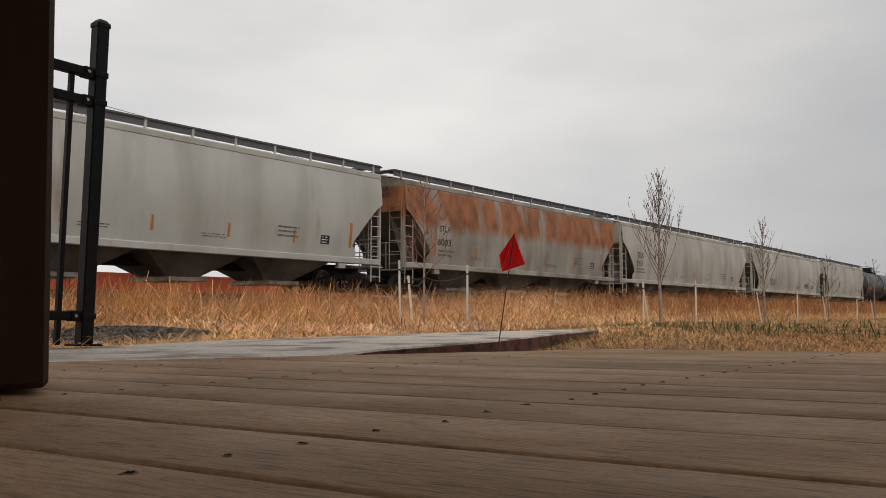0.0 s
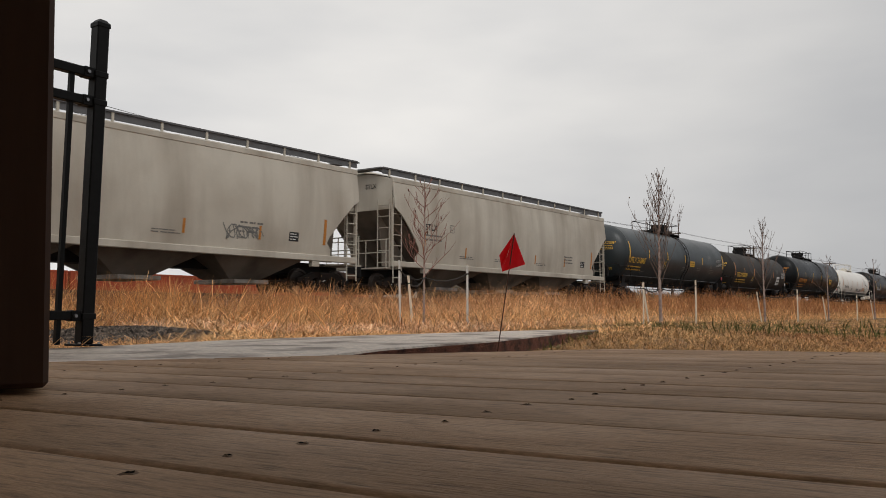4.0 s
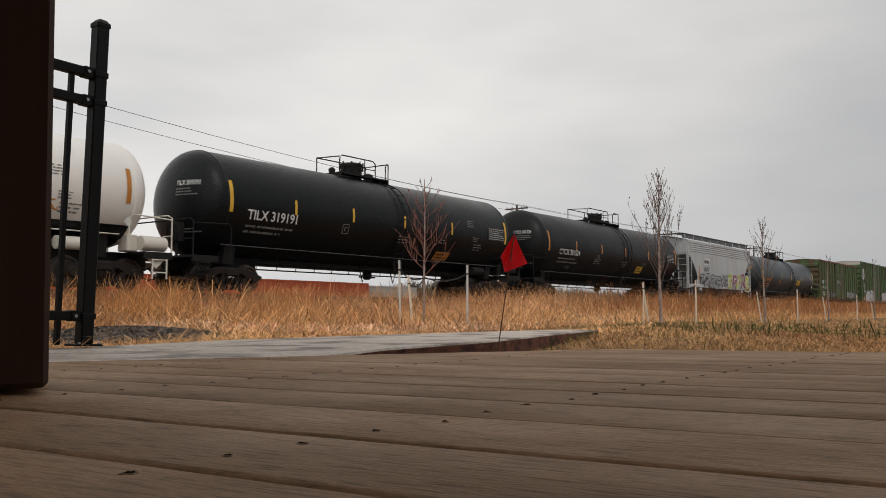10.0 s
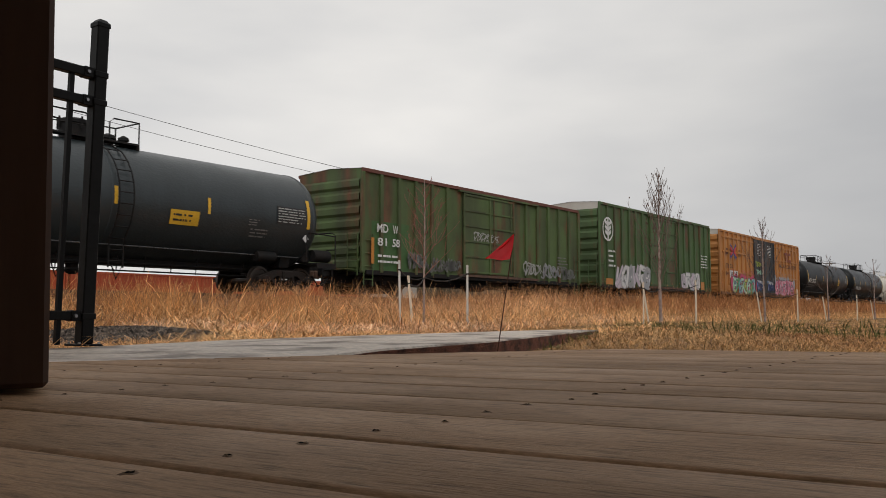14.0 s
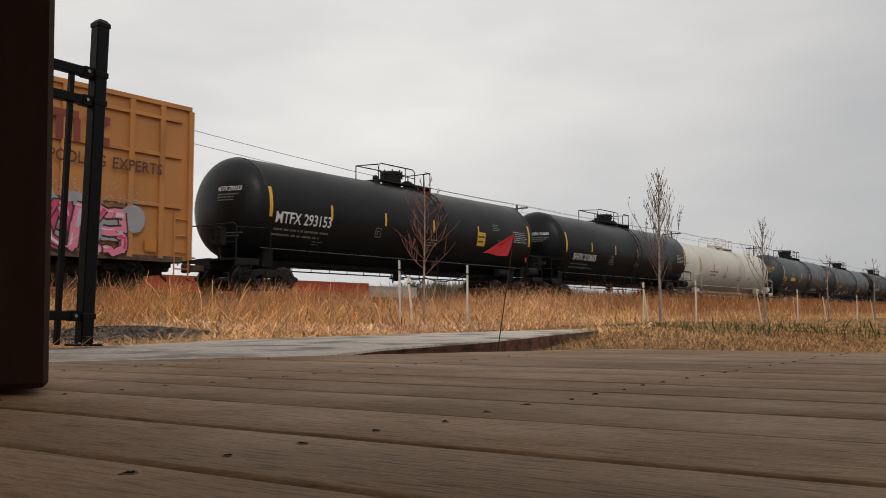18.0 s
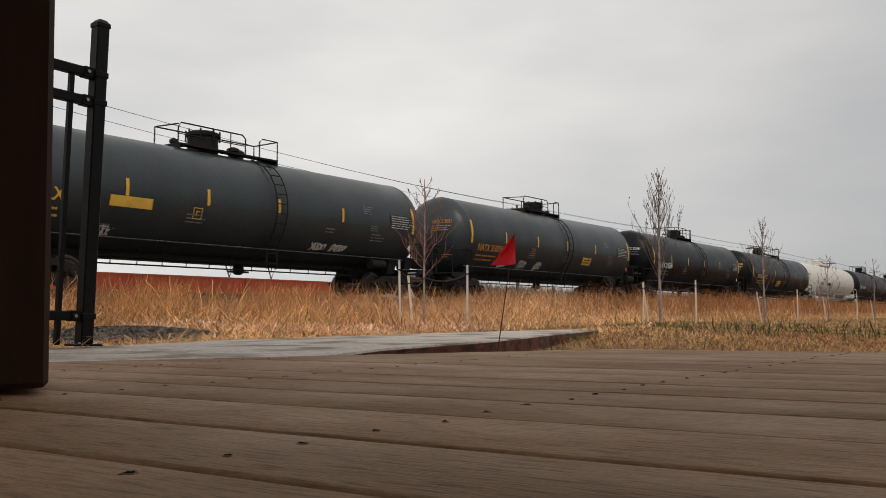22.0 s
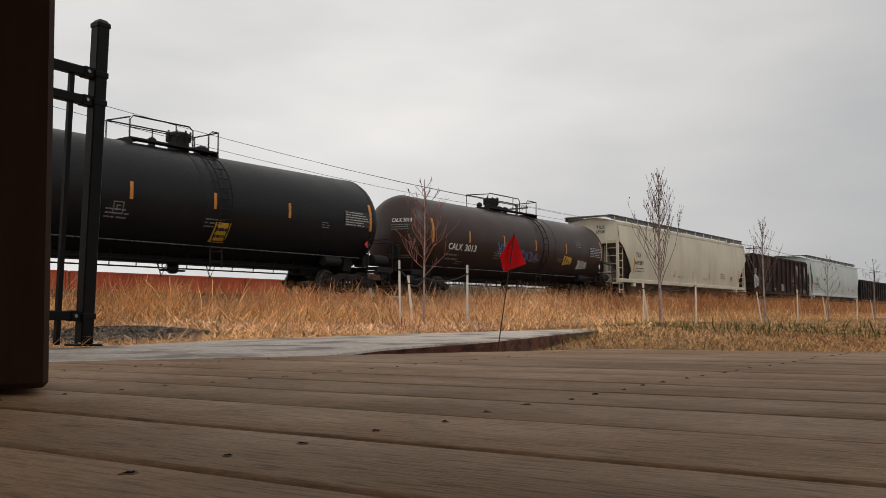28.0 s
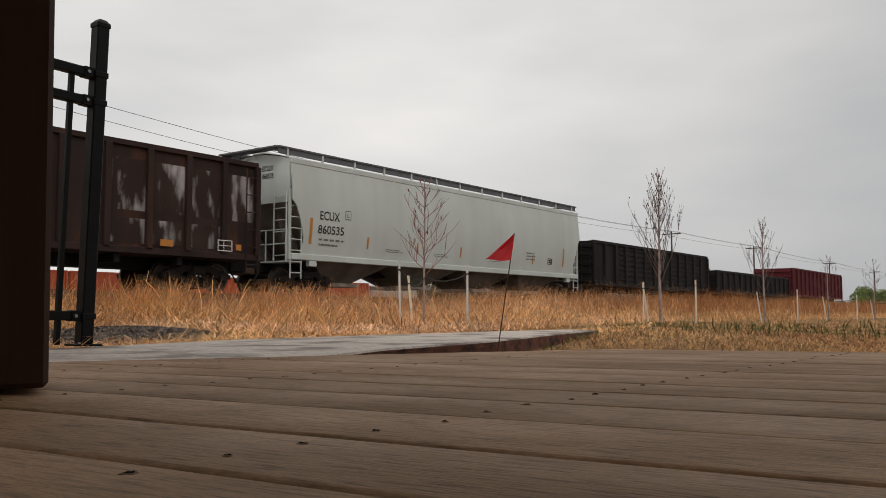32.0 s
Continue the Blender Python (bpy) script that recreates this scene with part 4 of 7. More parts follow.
# ---- young trees and their stakes ----
def build_tree(x, y, height, crown, seed, low=0.42, spread=0.42, twig=TWIG, rise=0.17, leafy=0.30):
    rng = random.Random(seed)
    z0 = ground_z(x, y)
    tree = thing("young_tree", "young bare tree with upright reddish branches, tied to stakes", "tree", pose(x, y, z0), "row of young trees")
    lean = rng.uniform(-.01, .01)
    trunk = [(lean * height * t + 0.012 * math.sin(5 * t + seed), 0.01 * math.cos(4 * t), height * t * 0.97) for t in [i / 9 for i in range(10)]]
    part("trunk", Shape().tube([(0, 0, -0.1)] + trunk, (0.030 + 0.009 * (height > 3)) * height / 3, 8, 0.006), BARK, tree)
    br, leaf = Shape(), Shape()

    def grow(p, way, ln, r, depth):
        pts, q, w = [p], p.copy(), way.copy()
        for i in range(5):
            w = (w + Vector((rng.uniform(-.16, .16), rng.uniform(-.16, .16), rise))).normalized()
            q = q + w * ln / 5
            pts.append(q.copy())
        br.tube(pts, r, 4, max(0.0018, r * 0.3))
        if depth:
            for k in range(rng.randint(2, 4)):
                i = rng.randint(1, 4)
                sd = Vector((rng.uniform(-1, 1), rng.uniform(-1, 1), rng.uniform(.2, 1.0))).normalized()
                grow(pts[i], (w + sd * 0.5).normalized(), ln * rng.uniform(.28, .5), max(0.003, r * 0.55), depth - 1)
        elif rng.random() < leafy:
            e, u = pts[-1], rng.uniform(0, 6)
            c, s_ = math.cos(u) * 0.016, math.sin(u) * 0.016
            leaf.add([e, e + Vector((c, s_, -.02)), e + Vector((c * .3, s_ * .3, -.075)), e + Vector((-c, -s_, -.03))], [(0, 1, 2, 3)])

    for k in range(crown):
        t = low + (0.95 - low) * (k + rng.random()) / crown
        a = k * 2.4 + rng.uniform(-.4, .4)
        p = Vector((lean * height * t, 0, height * t * 0.97))
        w = Vector((math.cos(a) * spread, math.sin(a) * spread, 0.93)).normalized()
        grow(p, w, height * (1 - t) * rng.uniform(.34, .58) + 0.06 * height, 0.0072 * height / 3, 2)
    part("crown", br, twig, tree)
    part("dead_leaves", leaf, DEADLEAF, tree, "a few curled brown leaves", smooth=0)["kind"] = "stuff"
    return tree


def build_stake(x, y, h, mat, label, lx=0.0, ly=0.0, r=0.019, strap=None):
    z0 = ground_z(x, y)
    st = thing("tree_stake", label, "stake", pose(x, y, z0), "tree stakes")
    s = Shape()
    if mat is STAKE_WOOD:
        s.add([(-r, -r, -.1), (r, -r, -.1), (r, r, -.1), (-r, r, -.1), (lx - r, ly - r, h), (lx + r, ly - r, h), (lx + r, ly + r, h), (lx - r, ly + r, h)],
              [(0, 3, 2, 1), (4, 5, 6, 7), (0, 1, 5, 4), (1, 2, 6, 5), (2, 3, 7, 6), (3, 0, 4, 7)])
    else:
        # a T-section steel stake
        for q in ((-r, r, -.004, .004), (-.004, .004, -r, r)):
            s.add([(px + lx * k, py + ly * k, z) for k, z in ((0, -.1), (1, h)) for px, py in ((q[0], q[2]), (q[1], q[2]), (q[1], q[3]), (q[0], q[3]))],
                  [(0, 3, 2, 1), (4, 5, 6, 7), (0, 1, 5, 4), (1, 2, 6, 5), (2, 3, 7, 6), (3, 0, 4, 7)])
    part("pole", s, mat, st)
    part("band", Shape().box(lx * .9 - r * 1.15, lx * .9 + r * 1.15, ly * .9 - r * 1.15, ly * .9 + r * 1.15, h * 0.855, h * 0.875), STRAP, st)
    if strap:
        tx, ty, tz = strap
        a, b = Vector((lx * .87, ly * .87, h * .865)), Vector((tx - x, ty - y, tz - z0))
        pts = [a.lerp(b, t) - Vector((0, 0, 0.10 * 4 * t * (1 - t))) for t in (0, .25, .5, .75, 1)]
        part("tie_strap", Shape().tube(pts, 0.012, 5), STRAP, st)


def build_tree_row():
    spec = [(-0.33, 15.8, 2.85, 22, 4, 0.36), (5.90, 23.8, 4.25, 34, 9, 0.24), (11.95, 32.6, 3.95, 24, 21, 0.26), (18.0, 41.0, 3.2, 12, 33, 0.3), (24.6, 50.0, 3.6, 12, 41, 0.3), (31.0, 59.0, 3.4, 10, 52, 0.3)]
    for i, (x, y, h, c, seed, low) in enumerate(spec):
        build_tree(x, y, h, c, seed, low, (1.15, 0.50, 0.62, 1.1, 1.1, 1.1)[i], TWIG if i == 0 else GREYTWIG, (0.07, 0.13, 0.10, 0.05, 0.05, 0.05)[i], 0.05 if i == 0 else 0.28)
        t = (x, y, ground_z(x, y) + 0.98)
        k = y / 15.8
        if i == 0:
            build_stake(-0.77, 15.8, 1.30, STAKE_GALV, "galvanised steel tree stake with a dark band", -0.02, 0, strap=t)
            build_stake(-0.50, 14.9, 0.98, STAKE_WOOD, "short pale wooden tree stake, leaning", -0.09, 0.0, strap=t)
            build_stake(0.44, 15.8, 1.21, STAKE_GALV, "galvanised steel tree stake with a dark band", 0.0, 0, strap=t)
        else:
            build_stake(x - 0.24 - 0.14 * (i == 1), y + 0.4, 1.18, STAKE_WOOD, "pale wooden tree stake beside the trunk", 0.02, 0, strap=t) if i == 1 else None
            build_stake(x - 0.26 - 0.14 * (i == 1), y - 0.4, 1.13, STAKE_WOOD, "pale wooden tree stake, leaning", -0.17, 0, strap=t)
            build_stake(x + 0.98 + 0.12 * i - 0.14 * (i == 1), y, 1.22, STAKE_WOOD, "pale wooden tree stake with a dark band", 0.0, 0, strap=t)


build_tree_row()


# ---- marker flag ----
def build_flag():
    x, y = 0.205, 3.55
    flag = thing("marker_flag", "small red vinyl marker flag on a leaning wire", "flag", pose(x, y, -0.15))
    top = Vector((0.085, 0.0, 0.563))
    part("wire", Shape().tube([(0, 0, -0.02), (0.02, 0, 0.12), top], 0.0024, 6), WIRE, flag)
    k = 3.55 / 1550
    out = []
    # two leaves of vinyl that meet along the fold running down from the wire's tip
    def leaf(name, pts):
        s = Shape()
        n = 6
        vs, fs = [], []
        a, b, c = [Vector((p[0] * k, 0.0, p[1] * k)) for p in pts]
        for i in range(n + 1):
            for j in range(n + 1 - i):
                u, w = i / n, j / n
                p = a * (1 - u - w) + b * u + c * w
                p.y = 0.010 * math.sin(3.1 * u + 1.2) * math.sin(4.0 * w) - 0.004 * u
                vs.append(p)
        idx = {}
        q = 0
        for i in range(n + 1):
            for j in range(n + 1 - i):
                idx[i, j] = q
                q += 1
        for i in range(n):
            for j in range(n - i):
                fs.append((idx[i, j], idx[i + 1, j], idx[i, j + 1]))
                if j < n - i - 1:
                    fs.append((idx[i + 1, j], idx[i + 1, j + 1], idx[i, j + 1]))
        s.add(vs, fs)
        s.add([v + Vector((0, 0.0012, 0)) for v in vs], [f[::-1] for f in fs])
        ob = part(name, s, FLAG, flag, smooth=60)
        ob.location = top
        return ob
    out.append(leaf("outer_leaf", [(0, 0), (-22, -68), (19, -55)]))
    out.append(leaf("inner_leaf", [(0, 0), (-27, -39), (-22, -68)]))
    return flag, out, top


FLAG_THING, FLAG_LEAVES, FLAG_TOP = build_flag()


# ---- beyond the railway: containers, sheds, a pole line, far trees ----
def build_container(s, dist, length, h, mat, label, z=-0.12):
    c = thing("shipping_container", label, "container", beside(s, dist, z), "containers behind the track")
    body = Shape()
    w = 1.22
    n = int(length / 0.28)
    pts = []
    for i in range(n):
        x = -length / 2 + 0.1 + (length - 0.2) * i / n
        st = (length - 0.2) / n
        pts += [(x, -w + 0.035), (x + st * .35, -w + 0.035), (x + st * .5, -w), (x + st * .85, -w)]
    vs = []
    for x, y in pts:
        vs += [(x, y, 0.14), (x, y, h - 0.10)]
    body.add(vs, [(2 * i, 2 * i + 2, 2 * i + 3, 2 * i + 1) for i in range(len(pts) - 1)])
    body.box(-length / 2 + .05, length / 2 - .05, -w + .05, w, 0.12, h - 0.08)
    part("shell", body, mat, c, smooth=0)
    part("roof", Shape().box(-length / 2 + .03, length / 2 - .03, -w + .01, w - .01, h - 0.08, h - 0.02), mat, c)
    for z0, z1 in ((0.0, 0.15), (h - 0.11, h)):
        part("rail", Shape().box(-length / 2, length / 2, -w - 0.01, -w + 0.06, z0, z1), mat, c)
    for x in (-length / 2, length / 2 - 0.12):
        part("corner_post", Shape().box(x, x + 0.12, -w - 0.012, -w + 0.11, 0, h), mat, c)


CONTAINER_RED = car_paint("container_red", (0.42, 0.068, 0.020), (0.20, 0.045, 0.025), 0.5, 0.6)
CONTAINER_GREY = car_paint("container_grey", (0.42, 0.40, 0.36), (0.2, 0.18, 0.16), 0.4, 0.6)
SHED_WHITE = surface("shed_white", (0.24, 0.23, 0.20), 0.6, scale=2, amount=0.3, bump=0.1)
SHED_GREEN = surface("shed_green", (0.20, 0.27, 0.19), 0.6, scale=2, amount=0.3, bump=0.1)
POLE_WOOD = surface("pole_wood", (0.11, 0.085, 0.065), 0.85, scale=4, stretch=(4, 4, .3), bump=0.3)
for i in range(6):
    build_container(-17 + 12.35 * i, 46.0, 12.19, 2.60, CONTAINER_RED, "long orange-red steel container on the ground")
build_container(54.7, 46.6, 5.8, 2.45, CONTAINER_GREY, "low grey steel container on the ground")


def build_yard_item(s, dist, l, w, h, mat, name, label, roof=0.0, z=-0.12):
    t = thing(name, label, name.replace("_", " "), beside(s, dist, z))
    part("shell", Shape().box(-l / 2, l / 2, -w / 2, w / 2, 0, h, 0.02), mat, t)
    if roof:
        part("roof", Shape().add([(-l / 2 - .1, -w / 2 - .1, h), (l / 2 + .1, -w / 2 - .1, h), (l / 2 + .1, w / 2 + .1, h), (-l / 2 - .1, w / 2 + .1, h), (-l / 2 - .1, 0, h + roof), (l / 2 + .1, 0, h + roof)],
                                 [(0, 1, 5, 4), (2, 3, 4, 5), (0, 4, 3), (1, 2, 5), (0, 3, 2, 1)]), SHED_WHITE, t, smooth=0)
    for i in range(int(l / 1.2)):
        x = -l / 2 + 0.6 + i * 1.2
        part("batten", Shape().box(x - .03, x + .03, -w / 2 - .03, -w / 2 - .002, 0.05, h - .05), mat, t)


build_yard_item(67.5, 48, 5.4, 2.2, 1.55, SHED_WHITE, "site_trailer", "low whitish trailer behind the track", 0.0)
build_yard_item(70, 61, 26.0, 6.0, 2.75, SHED_GREEN, "storage_shed", "long low dull green shed behind the yard", 0.5)
build_yard_item(80, 47, 3.2, 2.4, 1.3, SHED_GREEN, "utility_shed", "dull green utility box behind the track", 0.25)
build_yard_item(86, 46, 3.6, 1.4, 0.85, SHED_WHITE, "material_stack", "pale stack of material on the ground behind the track", 0.0)


def build_pole_line():
    spots = [(-4.0, 15.5), (77.0, 11.2), (118.5, 11.65), (156.0, 11.9), (211.0, 11.8), (262.0, 11.8), (320.0, 11.8)]
    dist = 47.5
    for s, top in spots:
        p = thing("utility_pole", "dark wooden utility pole with crossarms, behind the track", "utility pole", beside(s, dist, -0.2), "pole line")
        part("pole", Shape().tube([(0, 0, 0), (0, 0, top + 0.4)], 0.17, 10, 0.11), POLE_WOOD, p)
        for z in ((top + 0.02, top - 1.05) if s < 0 else (top + 0.02,)):
            arm = part("crossarm", Shape().box(-0.07, 0.07, -1.35, 1.35, z - 0.07, z + 0.07, 0.01), POLE_WOOD, p)
            for y in (-1.2, -.55, .55, 1.2):
                part("insulator", Shape().spin([(z + .07, .04), (z + .13, .06), (z + .18, .05), (z + .20, .02)], 8, "z", (0, y, 0)), SHED_WHITE, arm)
            for sg in (-1, 1):
                part("brace", Shape().tube([(0.05, sg * 0.75, z - 0.05), (0.05, sg * 0.02, z - 0.55)], 0.02, 5), POLE_WOOD, p)
    for y, dz, first_sag in ((-1.2, 0.2, 1.43), (-1.1, 0.14, 1.34), (1.2, 0.0, 1.43)):
        pts = []
        for (a, ta), (b, tb) in zip(spots, spots[1:]):
            for k in range(12):
                t = k / 12
                pts.append(along(a + (b - a) * t, dist + y, -0.2 + ta + (tb - ta) * t + dz - (first_sag if a < 0 else (b - a) ** 2 / 9000) * 4 * t * (1 - t)))
        w = thing("power_line", "thin dark overhead power line", "power line", pose(0, 0, 0), "power lines")
        part("wire", Shape().tube(pts, 0.016, 5), BLACKMARK, w)


build_pole_line()


LEAFY = surface("spring_leaves", (0.20, 0.25, 0.075), 0.8, var=0.2, scale=0.3, second=(0.12, 0.15, 0.05), amount=0.8, fine=2, bump=0, island=0.4)


def build_far_tree(s, dist, h, seed, name="leafy_tree", label="distant tree in fresh green leaf"):
    rng = np.random.default_rng(seed)
    t = thing(name, label, "tree", beside(s, dist, -0.3), "far trees")
    tr = Shape().tube([(0, 0, 0), (0.1, 0, h * .35), (0, .1, h * .7)], h * 0.03, 7, h * 0.01)
    for k in range(6):
        a = k * 1.05
        tr.tube([(0.05, 0, h * .3), (math.cos(a) * h * .2, math.sin(a) * h * .2, h * .6)], h * .012, 5, h * .004)
    part("trunk", tr, POLE_WOOD, t)
    n = 4200
    c = rng.normal(0, 1, (n, 3))
    c /= np.linalg.norm(c, axis=1)[:, None]
    rad = h * 0.42 * rng.uniform(0.35, 1.0, n) ** 0.6
    lump = np.array([1 + 0.35 * noise.noise(Vector(q) * 2.1 + Vector((seed, 0, 0))) for q in c])
    p = c * (rad * lump)[:, None] * np.array([1.05, 1.05, 0.95]) + np.array([0, 0, h * 0.58])
    u, w = rng.normal(0, 1, (n, 3)), rng.normal(0, 1, (n, 3))
    sz = h * 0.016
    vs = np.stack([p + u * sz, p + w * sz, p - u * sz, p - w * sz], 1).reshape(-1, 3)
    fs = np.arange(n * 4).reshape(-1, 4)
    me = big_mesh("crown", vs, fs, LEAFY)
    part("crown", me, LEAFY, t)


for i, (s, dist, h) in enumerate([(176, 62, 9.0), (184, 64, 9.8), (192, 62, 8.0), (306, 60, 6.5), (325, 62, 10.0), (345, 60, 9.5), (366, 64, 9.5), (330, 56, 5.5)]):
    build_far_tree(s, dist, h, i + 1)


# ---- a low belt of dull brush along the far side of the yard ----
def build_far_brush():
    rng = np.random.default_rng(17)
    n = 22000
    s, d = 71 + 310 * rng.random(n) ** 1.5, rng.uniform(52, 60, n)
    x, y = DV.x * s + NV.x * d, DV.y * s + NV.y * d
    h = rng.uniform(3.2, 4.2, n) * (1 + 0.35 * np.array([noise.noise((a * 0.09, b * 0.09, 5.0)) for a, b in zip(s, d)]))
    p = np.stack([x, y, np.full(n, -0.3)], 1)
    ob = blades("brush", p, h, rng.uniform(0.12, 0.35, n), rng.uniform(0.1, 0.8, n), rng, BRUSH, "low dull grey-brown brush along the yard")
    tagged(ob, "low dull grey-brown brush along the yard", "brush", kind="stuff")


BRUSH = surface("winter_brush", (0.17, 0.135, 0.095), 0.85, var=0.2, scale=0.2, second=(0.10, 0.095, 0.06), amount=0.8, fine=2, bump=0, island=0.4)
build_far_brush()


# ---- the train: parts shared by all cars ----
WHEELS = {"lead": [], "trail": []}
CARS = []
SHARED = {}


def shared(key, make):
    if key not in SHARED:
        SHARED[key] = make()
    return SHARED[key]


def wheelset_mesh():
    s = Shape()
    for sg in (-1, 1):
        y = sg * 0.75
        s.spin([(y - sg * .065, .03), (y - sg * .065, .36), (y - sg * .075, .44), (y - sg * .045, .445), (y - sg * .04, .42), (y + sg * .06, .41), (y + sg * .06, .35), (y + sg * .02, .33), (y + sg * .01, .15), (y + sg * .05, .12), (y + sg * .05, .03)][::sg], 28, "y")
        # lightening marks on the plate, so that it can be seen to turn
        for k in range(3):
            a = k * 2.094
            s.box(0.21 * math.cos(a) - .03, 0.21 * math.cos(a) + .03, min(y, y + sg * .05), max(y, y + sg * .05), 0.21 * math.sin(a) - .03, 0.21 * math.sin(a) + .03)
    s.spin([(-1.05, .075), (1.05, .075)], 12, "y")
    return s.mesh("wheelset", WHEELRIM)


def side_frame_mesh():
    s = Shape()
    # a cast frame: an arched top chord, a dropped bottom chord and two columns round the spring nest
    s.prism([(-1.16, .40), (-.66, .43), (-.42, .58), (.42, .58), (.66, .43), (1.16, .40), (1.18, .52), (.86, .63), (.46, .76), (-.46, .76), (-.86, .63), (-1.18, .52)], -.07, .07)
    s.prism([(-.64, .44), (-.42, .12), (.42, .12), (.64, .44), (.52, .48), (.34, .25), (-.34, .25), (-.52, .48)], -.07, .07)
    for x in (-.30, .22):
        s.box(x, x + .08, -.06, .06, .24, .60)
    for x in (-.88, .88):
        s.spin([(-.16, .11), (-.10, .14), (.06, .14)], 14, "y", (x, 0, .44))
    return s.mesh("side_frame", TRUCKMAT)


def springs_mesh():
    s = Shape()
    for x in (-.17, 0, .17):
        s.tube([(x + .06 * math.cos(t * 1.3), -.12 + .045 * math.sin(t * 1.3), .26 + t * .012) for t in range(26)], .014, 5)
    return s.mesh("springs", TRUCKMAT)


def bolster_mesh():
    return Shape().box(-.22, .22, -1.15, 1.15, .50, .74, .04).box(-.44, -.34, -.95, .95, .12, .46, .02).box(.34, .44, -.95, .95, .12, .46, .02).spin([(.70, .32), (.86, .32)], 16, "z").mesh("truck", TRUCKMAT)


def coupler_mesh():
    return Shape().box(-.45, .28, -.10, .10, .76, .96, .03).box(.22, .46, -.17, .05, .72, 1.0, .04).box(.34, .46, -.02, .17, .74, .98, .04).mesh("coupler", RUSTY)


def add_truck(car, x):
    t = part("truck", shared("truck", bolster_mesh), None, car)
    t.location = (x, 0, 0.13)
    for key, dx in (("trail", -.88), ("lead", .88)):
        w = part("wheelset", shared("wheelset", wheelset_mesh), None, t)
        w.location = (dx, 0, .44)
        WHEELS[key].append(w)
    for y in (-1.0, 1.0):
        f = part("side_frame", shared("side_frame", side_frame_mesh), None, t)
        f.location = (0, y, 0)
    sp = part("spring_nest", shared("springs", springs_mesh), None, t)
    sp["kind"] = "stuff"
    sp.location = (0, -1.0, 0)


def add_running_gear(car, half, truck_x):
    for sg in (-1, 1):
        add_truck(car, sg * truck_x)
        c = part("coupler", shared("coupler", coupler_mesh), None, car)
        c.matrix_basis = pose(sg * (half - .42), 0, 0, rz=0 if sg > 0 else 180)
        part("air_hose", Shape().tube([(sg * (half - .55), -.35, .80), (sg * (half - .35), -.36, .55), (sg * (half - .1), -.2, .45), (sg * (half - .02), -.05, .55)], .025, 6), BLACKIRON, car)


def new_car(name, label, category, q0, q1):
    mid = (q0 + q1) / 2
    s = mid - 14.72 + (SPEED - 15.4) * (mid - 41) / 15.4
    car = thing(name, label, category, beside(s, TRACK_D, RAIL_Z), "freight cars of the train")
    CARS.append((car, s))
    return car, (q1 - q0) / 2 * 1.008


def ladder(parent, x, y, z0, z1, w, mat, along_x=True, rungs=None, r=.018, name="ladder"):
    n = rungs or int((z1 - z0) / .38)
    d = Vector((w, 0, 0)) if along_x else Vector((0, w, 0))
    a = Vector((x, y, 0))
    lad = part(name, Shape().tube([a + Vector((0, 0, z0)), a + Vector((0, 0, z1))], r * 1.2, 5), mat, parent)
    part("stile", Shape().tube([a + d + Vector((0, 0, z0)), a + d + Vector((0, 0, z1))], r * 1.2, 5), mat, lad)
    for i in range(n):
        z = z0 + (z1 - z0) * (i + .5) / n
        part("rung", Shape().tube([a + Vector((0, 0, z)), a + d + Vector((0, 0, z))], r, 5), mat, lad)
    return lad


def stuff_text(ob):
    """Small writing too fine to pick apart."""
    ob["kind"] = "stuff"
    return ob


def marks(car, skin, items, mat):
    for text, x0, x1, z0, z1 in items:
        if text:
            part("reporting_mark", skin.letters(text, x0, x1, z0, z1), mat, car, "painted mark " + text, smooth=0)


